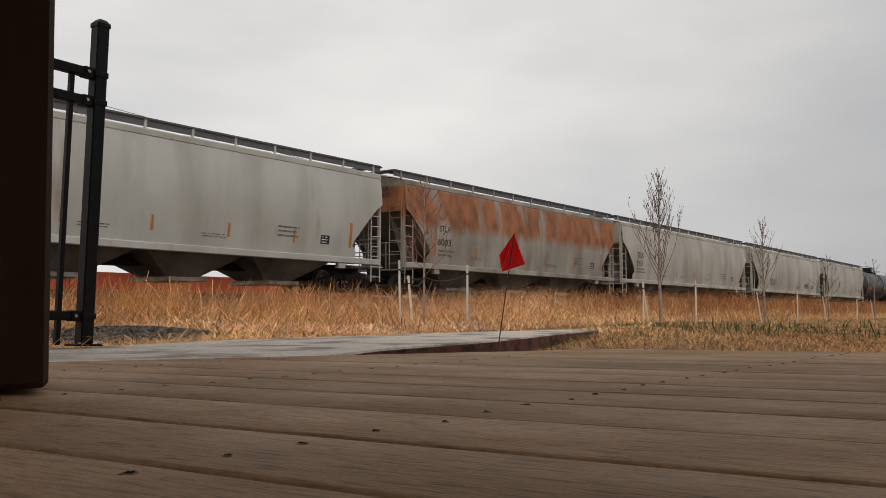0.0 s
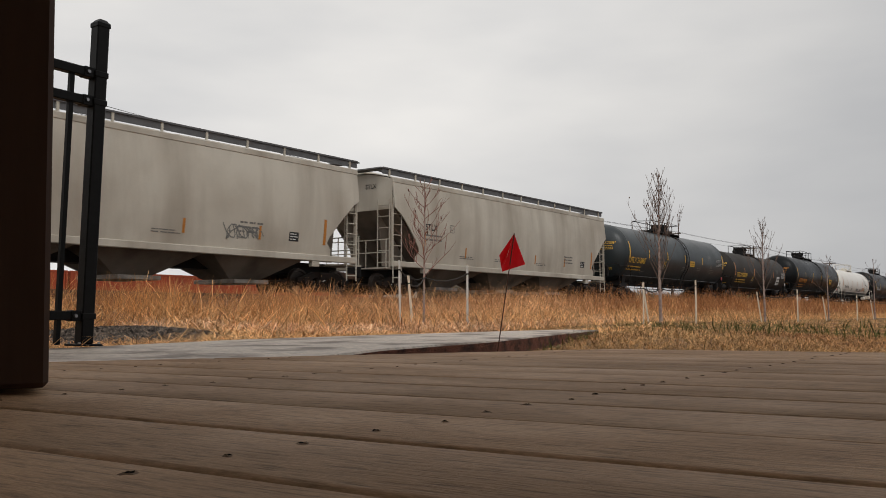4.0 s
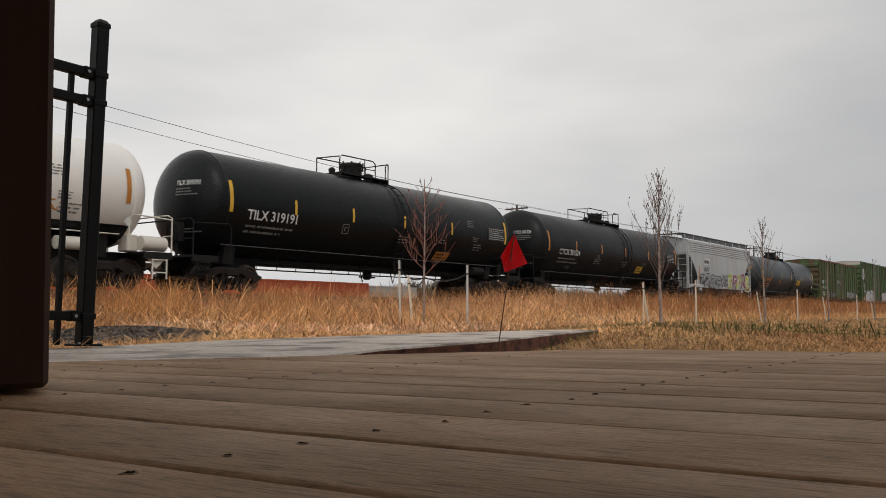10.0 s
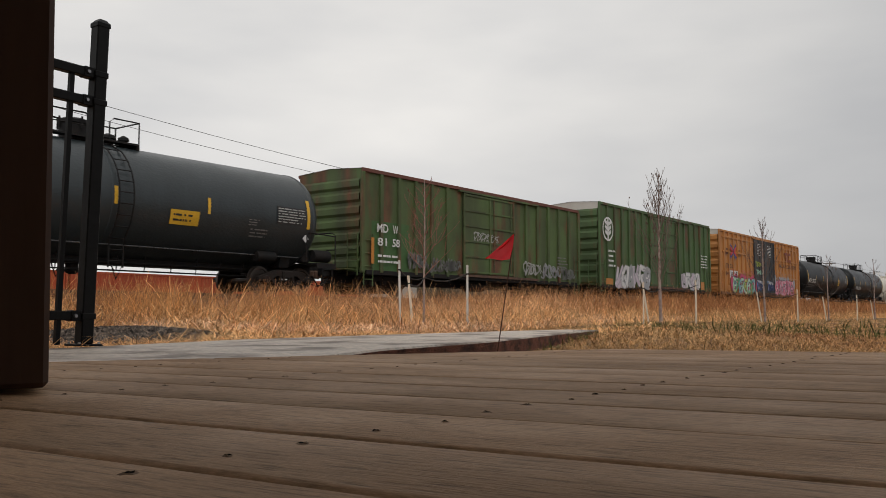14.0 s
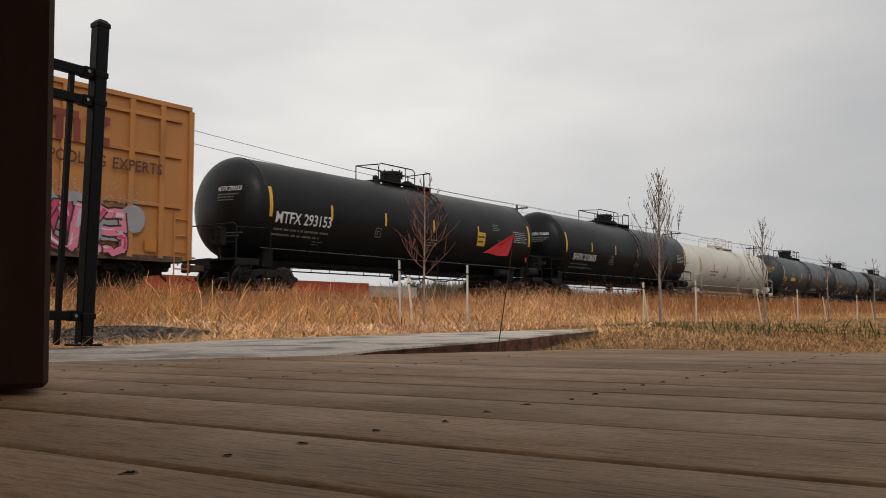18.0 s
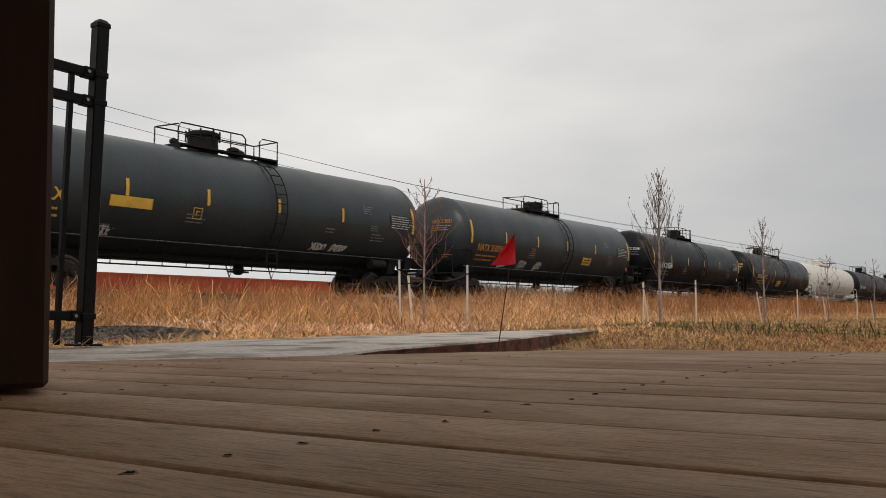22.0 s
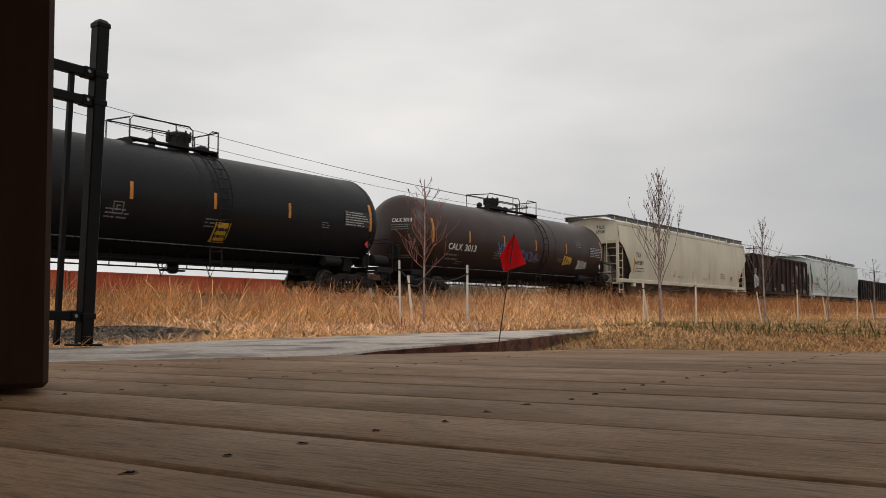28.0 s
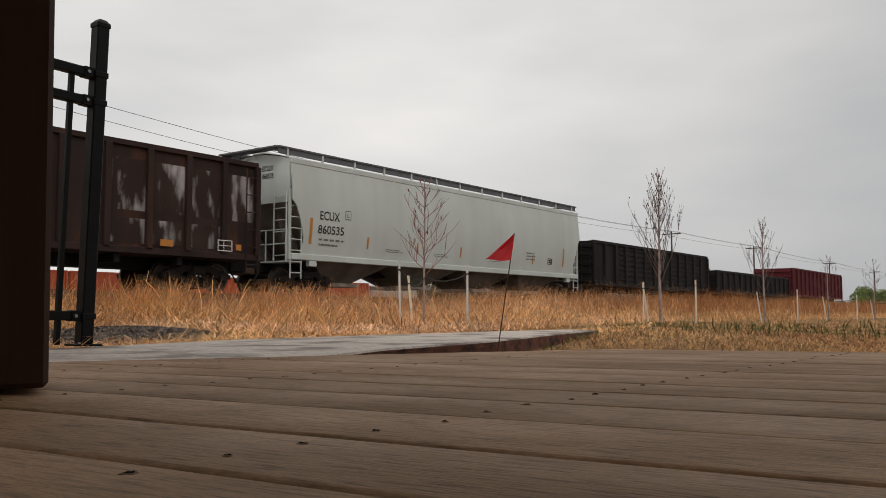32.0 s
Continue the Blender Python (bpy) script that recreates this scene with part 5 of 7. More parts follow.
# ---- tank cars ----
def tank_car(q0, q1, label, paint, r=1.56, top=4.45, text=(), text_mat=WHITEMARK, strip=YELLOW, deck=(-1.2, 3.3), dome=0.0, dome_size=(.55, .55), iron=None,
             seed=0, placard=None, bands=(), skirt=None, under=True, block=True, tags=(), rail=True, high=True, fit=None, climb=True):
    rng = random.Random(seed)
    iron = iron or BLACKIRON
    gear = BLACKIRON if skirt else iron
    if fit:
        # the tank's own middle and half length; what is painted on it was noted from the middle of its couplers
        dx = (q0 + q1) / 2 - fit[0]
        q0, q1 = fit[0] - fit[1] - 0.95, fit[0] + fit[1] + 0.95
        text = [(t, x0 + dx, x1 + dx, z0, z1) for t, x0, x1, z0, z1 in text]
        deck, dome, bands = (deck[0] + dx, deck[1] + dx), dome + dx, [x + dx for x in bands]
        placard = placard and (placard[0] + dx, *placard[1:])
        tags = [(t[0] + dx, *t[1:]) for t in tags]
    car, half = new_car("tank_car", label, "tank car", q0, q1)
    zc, tl = top - r, half - 0.95
    n = 72
    hd = r * 0.52
    prof = [(-tl + hd * (1 - math.cos(a)), r * math.sin(a)) for a in [math.pi / 2 * i / 12 for i in range(1, 13)]]
    prof = [(-tl, .05)] + prof + [(tl - hd * (1 - math.cos(a)), r * math.sin(a)) for a in [math.pi / 2 * (12 - i) / 12 for i in range(0, 12)]] + [(tl, .05)]
    tank = part("tank", Shape().spin(prof, n, "x", (0, 0, zc)), paint, car)
    for x in (-tl + hd, tl - hd):
        part("head_seam", Shape().spin([(x - .05, r + .001), (x - .04, r + .009), (x + .04, r + .009), (x + .05, r + .001)], n, "x", (0, 0, zc)), paint, tank)
    for x in bands:
        part("jacket_band", Shape().spin([(x - .09, r + .001), (x - .08, r + .012), (x + .08, r + .012), (x + .09, r + .001)], n, "x", (0, 0, zc)), paint, tank)
    skin = Skin(r=r, zc=zc, proud=.016)
    if skirt:
        # a dark lower band painted round the belly
        s = Shape()
        k = 20
        zs = [zc - r * .98 + (skirt[1] - zc + r * .98) * i / k for i in range(k + 1)]
        for sg in (1, -1):
            vs = []
            for z in zs:
                y = sg * skin.y(z)
                vs += [(-tl + hd * 1.02, y, z), (tl - hd * 1.02, y, z)]
            s.add(vs, [(2 * i, 2 * i + 1, 2 * i + 3, 2 * i + 2)[::sg] for i in range(k)])
        part("belly_band", s, skirt[0], tank)
    # stub sills, bolsters with saddles, end platforms
    tx = half - 2.35
    for sg in (-1, 1):
        s = Shape().box(min(sg * (tx - 1.6), sg * (half - .6)), max(sg * (tx - 1.6), sg * (half - .6)), -.33, .33, .82, 1.18, .03)
        part("stub_sill", s, gear, car)
        sd = Shape()
        k = 9
        arc = [(math.sin(a) * (r + .012), zc - math.cos(a) * (r + .012)) for a in [radians(-38 + 76 * i / k) for i in range(k + 1)]]
        vs = [(tx * sg - .20, y, z) for y, z in arc] + [(tx * sg + .20, y, z) for y, z in arc] + [(tx * sg - .20, y * .92, .98) for y, z in arc] + [(tx * sg + .20, y * .92, .98) for y, z in arc]
        m = k + 1
        sd.add(vs, [(2 * m + i, 2 * m + i + 1, i + 1, i) for i in range(k)] + [(3 * m + i + 1, 3 * m + i, m + i, m + i + 1) for i in range(k)] + [(0, m, 3 * m, 2 * m), (m - 1, 3 * m - 1, 4 * m - 1, 2 * m - 1)])
        part("saddle", sd, gear, car)
        xa, xb = sorted((sg * (half - 1.5), sg * (half - .62)))
        pf = part("end_platform", Shape().box(xa, xb, -1.5, 1.5, 1.10, 1.16).box(xa, xb, -1.52, -1.46, .98, 1.16), gear, car)
        xe = sg * (half - .64)
        hr = Shape()
        hr.tube([(xe, -1.5, 1.15), (xe, -1.5, 2.10), (xe - sg * .02, -1.35, 2.18), (xe - sg * .02, 1.35, 2.18), (xe, 1.5, 2.10), (xe, 1.5, 1.15)], .021, 6)
        hr.tube([(xe, -1.5, 1.62), (xe, -1.1, 1.62)], .018, 5)
        xm = sg * (half - 1.95)
        hr.tube([(xe, -1.5, 2.05), (xm + sg * .12, -1.52, 2.10), (xm, -1.52, 2.0), (xm, -1.50, 1.20)], .021, 6)
        part("end_handrail", hr, iron, car)
        if sg < 0:
            bw = Shape()
            ring = [(xe - .03, -.62 + .27 * math.cos(a * .4488), 1.86 + .27 * math.sin(a * .4488)) for a in range(15)]
            bw.tube(ring, .018, 5, closed=False)
            for a in range(4):
                bw.tube([(xe - .03, -.62, 1.86), (xe - .03, -.62 + .27 * math.cos(a * 1.571), 1.86 + .27 * math.sin(a * 1.571))], .012, 4)
            part("brake_wheel", bw, iron, car)
            part("brake_case", Shape().box(xe + .02, xe + .22, -.80, -.44, 1.55, 2.10, .02).box(xe + .08, xe + .14, -.65, -.59, 1.15, 1.55), iron, car)
        else:
            part("control_valve", Shape().box(xe - 1.05, xe - .72, -1.05, -.60, 1.17, 1.62, .03).spin([(xe - .75, .02), (xe - .72, .20), (xe + .02, .20), (xe + .05, .02)], 16, "x", (0, -1.12, 1.40)), iron, car)
        part("platform_bracket", Shape().prism([(min(xa, xb) + .05, 1.10), (max(xa, xb) - .05, 1.10), ((xa + xb) / 2, .72)][::-1], -1.44, -1.40), iron, pf)
        ladder(car, sg * (half - 1.0) - .22, -1.5, .45, 1.12, .44, iron, rungs=2, name="side_step")
    # handrail along the side, with brackets, and the pipe work below
    if rail:
        s = Shape()
        zr = zc - r * .80
        yr = skin.y(zr) - .12
        s.tube([(-half + 1.9, yr, zr + .02), (half - 1.9, yr, zr + .02)], .019, 6)
        for i in range(9):
            x = -half + 2.4 + (2 * half - 4.8) * i / 8
            s.tube([(x, yr, zr + .02), (x, yr + .14, zr)], .014, 5)
        part("side_handrail", s, WETPIPE if iron is BLACKIRON else iron, car)
    if under:
        s = Shape()
        zb = zc - r
        for z, y in ((zb - .10, -.62), (zb - .30, -.5)):
            s.tube([(-tx + 1.2, y, z), (tx - 1.2, y, z)], .022, 5)
        for i in range(14):
            x = -tx + 1.4 + (2 * tx - 2.8) * i / 13
            s.tube([(x, -.62, zb + .12), (x, -.55, zb - .33)], .018, 4)
        part("brake_rigging", s, gear, car)
        part("belly_sill", Shape().box(-tx + .7, tx - .7, -.34, .34, zb - .14, zb + .12, .03), gear, car)
        v = Shape()
        v.spin([(zb - .42, .10), (zb - .36, .17), (zb - .15, .17), (zb + .1, .24)], 14, "z", (.35, 0, 0)).box(-.05, .75, -.05, .05, zb - .36, zb - .30)
        ov = part("outlet_valve", v, gear, car)
        for a in (-.5, 1.2):
            part("skid_bar", Shape().tube([(a, -.35, zb + .05), (a + .25, -.3, zb - .52), (a + .5, -.35, zb + .05)], .025, 5), iron, ov)
        part("air_reservoir", Shape().spin([(half - 3.7, .02), (half - 3.68, .17), (half - 2.95, .17), (half - 2.93, .02)], 14, "x", (0, -1.05, 1.28)), iron, car)
    # top platform, guard rails, dome and fittings
    if deck:
        a, b = deck[0] + .5, deck[1] - .5
        plat = part("top_platform", Shape().box(a, b, -.60, -.30, top + .02, top + .07), iron, car)
        for q in ((a, b, .30, .60), (a, a + .4, -.296, .296), (b - .4, b, -.296, .296)):
            part("running_board", Shape().box(*q, top + .02, top + .07), iron, plat)
        for x in (a, b - .06):
            part("platform_support", Shape().box(x, x + .06, -.60, .60, top - .16, top + .018), iron, plat)
        hh = .66 if high else .45
        gr = Shape()
        m = (a + b) / 2
        gr.tube([(a, -.56, top + .05), (a, -.56, top + hh - .12), (a + .10, -.56, top + hh), (m + .45, -.56, top + hh), (m + .58, -.56, top + hh - .1), (m + .58, -.56, top + .05)], .022, 6)
        gr.tube([(m + 1.15, -.56, top + .05), (m + 1.15, -.56, top + hh - .1), (m + 1.28, -.56, top + hh), (b, -.56, top + hh), (b, -.56, top - .1)], .022, 6)
        gr.tube([(b, -.56, top + hh), (b, .56, top + hh), (a, .56, top + hh), (a, -.56, top + hh - .05)], .022, 6)
        gr.tube([(a, -.56, top + hh * .5), (m + .58, -.56, top + hh * .5)], .016, 5)
        for x in (a, m, b):
            gr.tube([(x, .56, top), (x, .56, top + hh)], .022, 5)
        gr.tube([(m, -.56, top), (m, -.56, top + hh)], .018, 5)
        part("guard_rail", gr, iron, plat)
        dr, dh = dome_size[0] * .78, dome_size[1]
        dh = dh if dh < .3 else max(.56, dh + .06)
        d = Shape().spin([(top - .12, dr * .95), (top + dh * .75, dr * .95), (top + dh * .76, dr * 1.06), (top + dh * .9, dr * 1.06), (top + dh, dr * .8), (top + dh + .03, .05)], 24, "z", (dome, 0, 0))
        dm = part("manway_dome", d, iron if dh > .3 else paint, car)
        for i in range(8):
            t = i * math.pi / 4
            part("eye_bolt", Shape().spin([(top + dh * .5, .03), (top + dh * 1.05, .03)], 6, "z", (dome + dr * 1.03 * math.cos(t), dr * 1.03 * math.sin(t), 0)), iron, dm)
        for x, q in ((dome + dr + .55, .16), (dome - dr - .5, .10), (dome + dr + 1.0, .12)):
            if a < x < b:
                part("valve", Shape().spin([(top - .05, q), (top + .16, q), (top + .18, q * 1.3), (top + .26, q * 1.2), (top + .32, q * .4)], 12, "z", (x, rng.uniform(-.2, .2), 0)), iron, car)
    # ladder up the side, bent round the tank
    lx = rng.uniform(.55, .9) + (deck[0] + deck[1]) / 2 if deck else .6
    s = Shape()
    for x in (lx, lx + .42):
        pts = []
        for k in range(13):
            z = zc - r * .98 - .30 + (r * 1.95 + .30) * k / 12
            pts.append((x, (skin.y(z) - .10) if z > zc - r * .7 else skin.y(zc - r * .7) - .10, z))
        s.tube(pts, .021, 5)
    for k in range(11):
        z = zc - r - .10 + (r * 1.75 + .2) * k / 10
        y = (skin.y(z) - .10) if z > zc - r * .7 else skin.y(zc - r * .7) - .10
        s.tube([(lx, y, z), (lx + .42, y, z)], .017, 5)
    if climb:
        part("side_ladder", s, iron, car)
    # marks, reflectors, stencilled panels
    marks(car, skin, text, text_mat)
    if text:
        x0, x1 = text[0][1], text[0][2]
        zb = min(t[3] for t in text)
        stuff_text(part("small_stencil", skin.lines(x0, x1, zb - .42, zb - .10, 2, rng), FADEDMARK if text_mat is WHITEMARK else (GREYMARK if text_mat is BLACKMARK else text_mat), car, smooth=0))
    xs = [-tl + .93, -tl * .58, -tl * .26, tl * .07, tl * .42, tl - .97]
    for i, x in enumerate(xs):
        big = i in (0, 5)
        hz = .46 if big else .23
        zm = zc + (.12 if big else .02)
        part("reflector", skin.bar(x - (.065 if big else .05), x + (.065 if big else .05), zm - hz, zm + hz), strip, car)
    if block:
        x = tl * .80
        pl = part("data_panel", skin.bar(x - .62, x + .62, zc - .25, zc + .28), BLACKMARK, car, smooth=60)
        b2 = Skin(r=r, zc=zc, proud=.024)
        stuff_text(part("data_text", b2.lines(x - .58, x + .58, zc - .23, zc + .26, 6, rng), PALEMARK, pl, smooth=0))
    if placard:
        x, z, w, h, mat = placard
        pl = part("placard", skin.bar(x - w / 2, x + w / 2, z - h / 2, z + h / 2), mat, car)
        stuff_text(part("placard_text", Skin(r=r, zc=zc, proud=.024).lines(x - w * .4, x + w * .4, z - h * .35, z + h * .35, 2, rng), BLACKMARK, pl, smooth=0))
    # hazard diamond by the end
    dx = Shape()
    y = -1.46
    zd, xd = 1.90, half - 1.95
    dx.add([(xd - .13, y, zd), (xd, y, zd - .13), (xd + .13, y, zd), (xd, y, zd + .13)], [(0, 1, 2, 3)])
    dx.add([(xd - .13, y + .006, zd), (xd, y + .006, zd - .13), (xd + .13, y + .006, zd), (xd, y + .006, zd + .13)], [(3, 2, 1, 0)])
    # a small framed symbol beside the marks, and further stencilled blocks
    bx = -tl * .30
    sy = Shape()
    for q in ((bx - .15, bx + .15, zc - .62, zc - .595), (bx - .15, bx + .15, zc - .325, zc - .30), (bx - .15, bx - .125, zc - .62, zc - .30), (bx + .125, bx + .15, zc - .62, zc - .30), (bx - .06, bx + .06, zc - .42, zc - .39), (bx - .06, bx - .03, zc - .54, zc - .40)):
        skin.bar(*q, sy, 1)
    part("framed_symbol", sy, FADEDMARK if text_mat is WHITEMARK else text_mat, car, smooth=0)["kind"] = "stuff"
    for bx, bz, bw_, bh, rows in ((tl * .58, .30, .55, .30, 4), (tl * .62, -.30, .42, .22, 3), (tl * .36, -.52, .5, .2, 2), (-tl * .62, -1.0, .5, .16, 2)):
        if rng.random() < .8:
            stuff_text(part("small_stencil", skin.lines(bx - bw_ / 2, bx + bw_ / 2, zc + bz - bh / 2, zc + bz + bh / 2, rows, rng), FADEDMARK, car, smooth=0))
    part("hazard_diamond", dx, REDMARK if seed % 2 else WHITEMARK, car, smooth=0)
    for x in (-tl * .3, tl * .08, tl * .65):
        if rng.random() < .75:
            stuff_text(part("small_stencil", skin.lines(x - .35, x + .35, zc - .75, zc - .45, 3, rng), FADEDMARK, car, smooth=0))
    # writing on the head that faces the deck: the car's mark, and lines too small to read
    def on_head(y, z):
        q = min(.97, (y ** 2 + (z - zc) ** 2) / r ** 2)
        return (-tl + hd * (1 - math.sqrt(1 - q)) - .016, y, z)

    if text:
        uv, fs = lettering(" ".join(q[0] for q in text))
        hs = Shape().add([on_head(-.25 - .80 * u, zc + .42 + .15 * v) for u, v in uv], [f[::-1] for f in fs])
        part("head_mark", hs, text_mat, car, smooth=0)
    hs = Shape()
    for k in range(5):
        ya, z, end = -.25, zc + .30 - k * .085 - (.9 if k > 2 else 0), -.25 - rng.uniform(.45, .75)
        while ya > end:
            dw = rng.uniform(.04, .11)
            hs.add([on_head(*q) for q in ((ya, z), (ya - dw, z), (ya - dw, z + .038), (ya, z + .038))], [(0, 3, 2, 1)])
            ya -= dw + .022
    stuff_text(part("head_stencil", hs, FADEDMARK if text_mat is WHITEMARK else text_mat, car, smooth=0))
    for tg in tags:
        scribble(car, skin, *tg)
    add_running_gear(car, half, tx)
    return car


# ---- covered hoppers ----
def covered_hopper(q0, q1, label, paint, body_half, eave=4.33, text=(), text_mat=BLACKMARK, bays=4, strip=ORANGE, cut=(1.47, 3.30), seed=0, sill=None, ribs=0, end_paint=None,
                   walk_z=.36, tags=(), round_cut=False, bay_mat=None, lines=True):
    rng = random.Random(seed)
    car, half = new_car("covered_hopper_car", label, "covered hopper", q0, q1)
    w, hb, z0 = 1.58, body_half, 1.36
    cx, cz = cut
    steps = 9
    amp = 0.0 if ribs else .13

    def inset(z):
        """How far the end of the side sheet is cut back at a height: a slanting cut with a rounded foot."""
        if z >= cz:
            return 0.0
        k = min(1.0, (cz - z) / (cz - 1.60))
        return .04 + (cx - .04) * min(1.0, k / .84) ** (.70 if round_cut else .85) - cx * .13 * max(0.0, (k - .86) / .14) ** 2

    levels = [z0, 1.48, 1.60] + [1.60 + (cz - 1.60) * i / steps for i in range(1, steps + 1)] + [cz + .01 + (eave - cz - .01) * i / 6 for i in range(7)]
    # the side sheets bow out between sill and eave
    bowed = Skin(w=w - .02, proud=.04, bow=(z0, eave, amp))
    for sgn in (-1, 1):
        s, vs, m = Shape(), [], len(levels)
        for d in (0.0, .04):
            for z in levels:
                e = hb - inset(z)
                vs += [(-e, sgn * -(bowed.y(z) + d), z), (e, sgn * -(bowed.y(z) + d), z)]
        fs = []
        for q in (0, 2 * m):
            fs += [(q + 2 * i, q + 2 * i + 1, q + 2 * i + 3, q + 2 * i + 2) for i in range(m - 1)]
        for i in range(m - 1):
            fs += [(2 * i, 2 * i + 2, 2 * m + 2 * i + 2, 2 * m + 2 * i), (2 * i + 1, 2 * i + 3, 2 * m + 2 * i + 3, 2 * m + 2 * i + 1)]
        part("side_sheet", s.add(vs, fs), paint, car, smooth=40)
    body = Shape()
    body.prism([(-hb + cx + 1.0, z0 - .05), (hb - cx - 1.0, z0 - .05), (hb - .04, cz), (hb - .04, eave), (-hb + .04, eave), (-hb + .04, cz)], -w + .021, w - .021)
    part("slope_sheet", body, bay_mat or BAYDARK, car, "grimy slope sheet", smooth=0)
    for sg in (-1, 1):
        xe = sg * (hb - .03)
        e = Shape()
        e.box(min(xe, xe + sg * .05), max(xe, xe + sg * .05), -w, w, cz - .05, eave)
        k = 8
        ys = [-w + 2 * w * i / k for i in range(k + 1)]
        zs = [eave + .26 * (1 - (y / w) ** 2) for y in ys]
        vs = [(xe + sg * .05, y, eave - .01) for y in ys] + [(xe + sg * .05, y, z) for y, z in zip(ys, zs)]
        e.add(vs, [((i, i + 1, k + 2 + i, k + 1 + i) if sg > 0 else (i + 1, i, k + 1 + i, k + 2 + i)) for i in range(k)])
        part("end_sheet", e, end_paint or paint, car)
        g = Shape()
        for y in (-.75, .75):
            g.add([(sg * (hb - .1), y - .02, cz), (sg * (hb - 2.0), y - .02, 1.25), (sg * (half - 1.3), y - .02, 1.25), (sg * (half - 1.3), y - .02, 1.6),
                   (sg * (hb - .1), y + .02, cz), (sg * (hb - 2.0), y + .02, 1.25), (sg * (half - 1.3), y + .02, 1.25), (sg * (half - 1.3), y + .02, 1.6)],
                  [(0, 1, 2, 3), (7, 6, 5, 4), (0, 4, 5, 1), (2, 6, 7, 3), (0, 3, 7, 4)])
        part("gusset", g, bay_mat or BAYDARK, car)
        xa, xb = sorted((sg * (hb - cx - 1.2), sg * (half - .6)))
        part("end_sill", Shape().box(xa, xb, -.35, .35, .82, 1.22, .02), BLACKIRON, car)
        xa, xb = sorted((sg * (hb - .55), sg * (half - .62)))
        part("end_platform", Shape().box(xa, xb, -1.5, 1.5, 1.12, 1.17), end_paint or paint, car)
        # ladders at the corner, uprights and hand rails across the end
        ladder(car, sg * (hb - .02) - (.46 if sg > 0 else 0), -w - .03, .62, cz + (.35 if sg < 0 else .1), .46, paint, rungs=8)
        ladder(car, sg * (hb + .09), -w + .05, 1.15, cz + .3, .55, paint, along_x=False, rungs=6)
        h = Shape()
        for z in (2.15, 1.7):
            h.tube([(sg * (half - .70), -1.45, z), (sg * (half - .70), 1.45, z)], .02, 5)
        for y in (-1.45, -.5, .5, 1.45):
            h.tube([(sg * (half - .70), y, 1.15), (sg * (half - .70), y, 2.15)], .02, 5)
        part("end_handrail", h, paint, car)
        part("corner_post", Shape().box(min(sg * (hb - .06), sg * (hb + .02)), max(sg * (hb - .06), sg * (hb + .02)), -w - .02, -w + .06, 1.2, cz), paint, car)
        # jacking pad under the sill
        xj = sg * (hb - cx - .45)
        part("jacking_pad", Shape().box(xj - .16, xj + .16, -w - .05, -w + .12, 1.02, 1.34, .01), sill or paint, car)
    part("top_chord", Shape().box(-hb - .02, hb + .02, -w - .055, -w + .08, eave - .13, eave + .05, .02), paint, car)
    part("top_chord", Shape().box(-hb - .02, hb + .02, w - .08, w + .055, eave - .13, eave + .05, .02), paint, car)
    for sgn in (-1, 1):
        ya, yb = sorted((sgn * (w - .06), sgn * (w + .075)))
        part("side_sill", Shape().box(-hb + .05, hb - .05, ya, yb, 1.20, 1.40, .02), sill or paint, car)
    for i in range(ribs):
        z = eave - .22 - i * .13
        part("side_rib", Shape().box(-hb + .05, hb - .05, -w - .045, -w - .015, z - .03, z + .03, .012), paint, car)
    roof = Shape()
    k = 10
    ys = [-w + 2 * w * i / k for i in range(k + 1)]
    vs = [(x, y, eave + .03 + .26 * (1 - (y / w) ** 2)) for x in (-hb, hb) for y in ys]
    roof.add(vs, [(i, k + 1 + i, k + 2 + i, i + 1) for i in range(k)])
    rf = part("roof", roof, paint, car)
    nh = max(3, int(hb / 1.6))
    for i in range(nh):
        x = -hb + hb * 2 * (i + .5) / nh
        part("hatch", Shape().box(x - hb / nh + .12, x + hb / nh - .12, -.34, .34, eave + .27, eave + .39, .04), paint, rf)
    # walkways along both sides of the roof, on brackets
    zt = eave + walk_z
    for sgn in (-1, 1):
        ya, yb = sorted((sgn * .78, sgn * 1.36))
        gr = Shape()
        for j in range(5):
            y = ya + (yb - ya) * j / 4
            gr.box(-hb - .28, hb + .28, y - .035, y + .035, zt, zt + .05)
        wk = part("roof_walk", gr, GRATING, car)
        part("edge_angle", Shape().box(-hb - .28, hb + .28, sgn * 1.34 - .012, sgn * 1.34 + .012, eave + .17, zt + .045), GRATING, wk)
        nb = int(2 * hb / 1.45)
        for j in range(nb + 1):
            x = -hb + .1 + (2 * hb - .2) * j / nb
            y = sgn * 1.38
            part("bracket", Shape().box(x - .035, x + .035, min(y, y - sgn * .05), max(y, y - sgn * .05), eave + .02, zt + .03), paint, wk)
    for sg in (-1, 1):
        xa, xb = sorted((sg * (hb - .05), sg * (hb + .40)))
        part("end_walk", Shape().box(xa, xb, -1.36, 1.36, zt - .01, zt + .035), GRATING, car)
    # discharge bays
    span = 2 * (hb - cx - .55)
    bm = bay_mat or BAYDARK
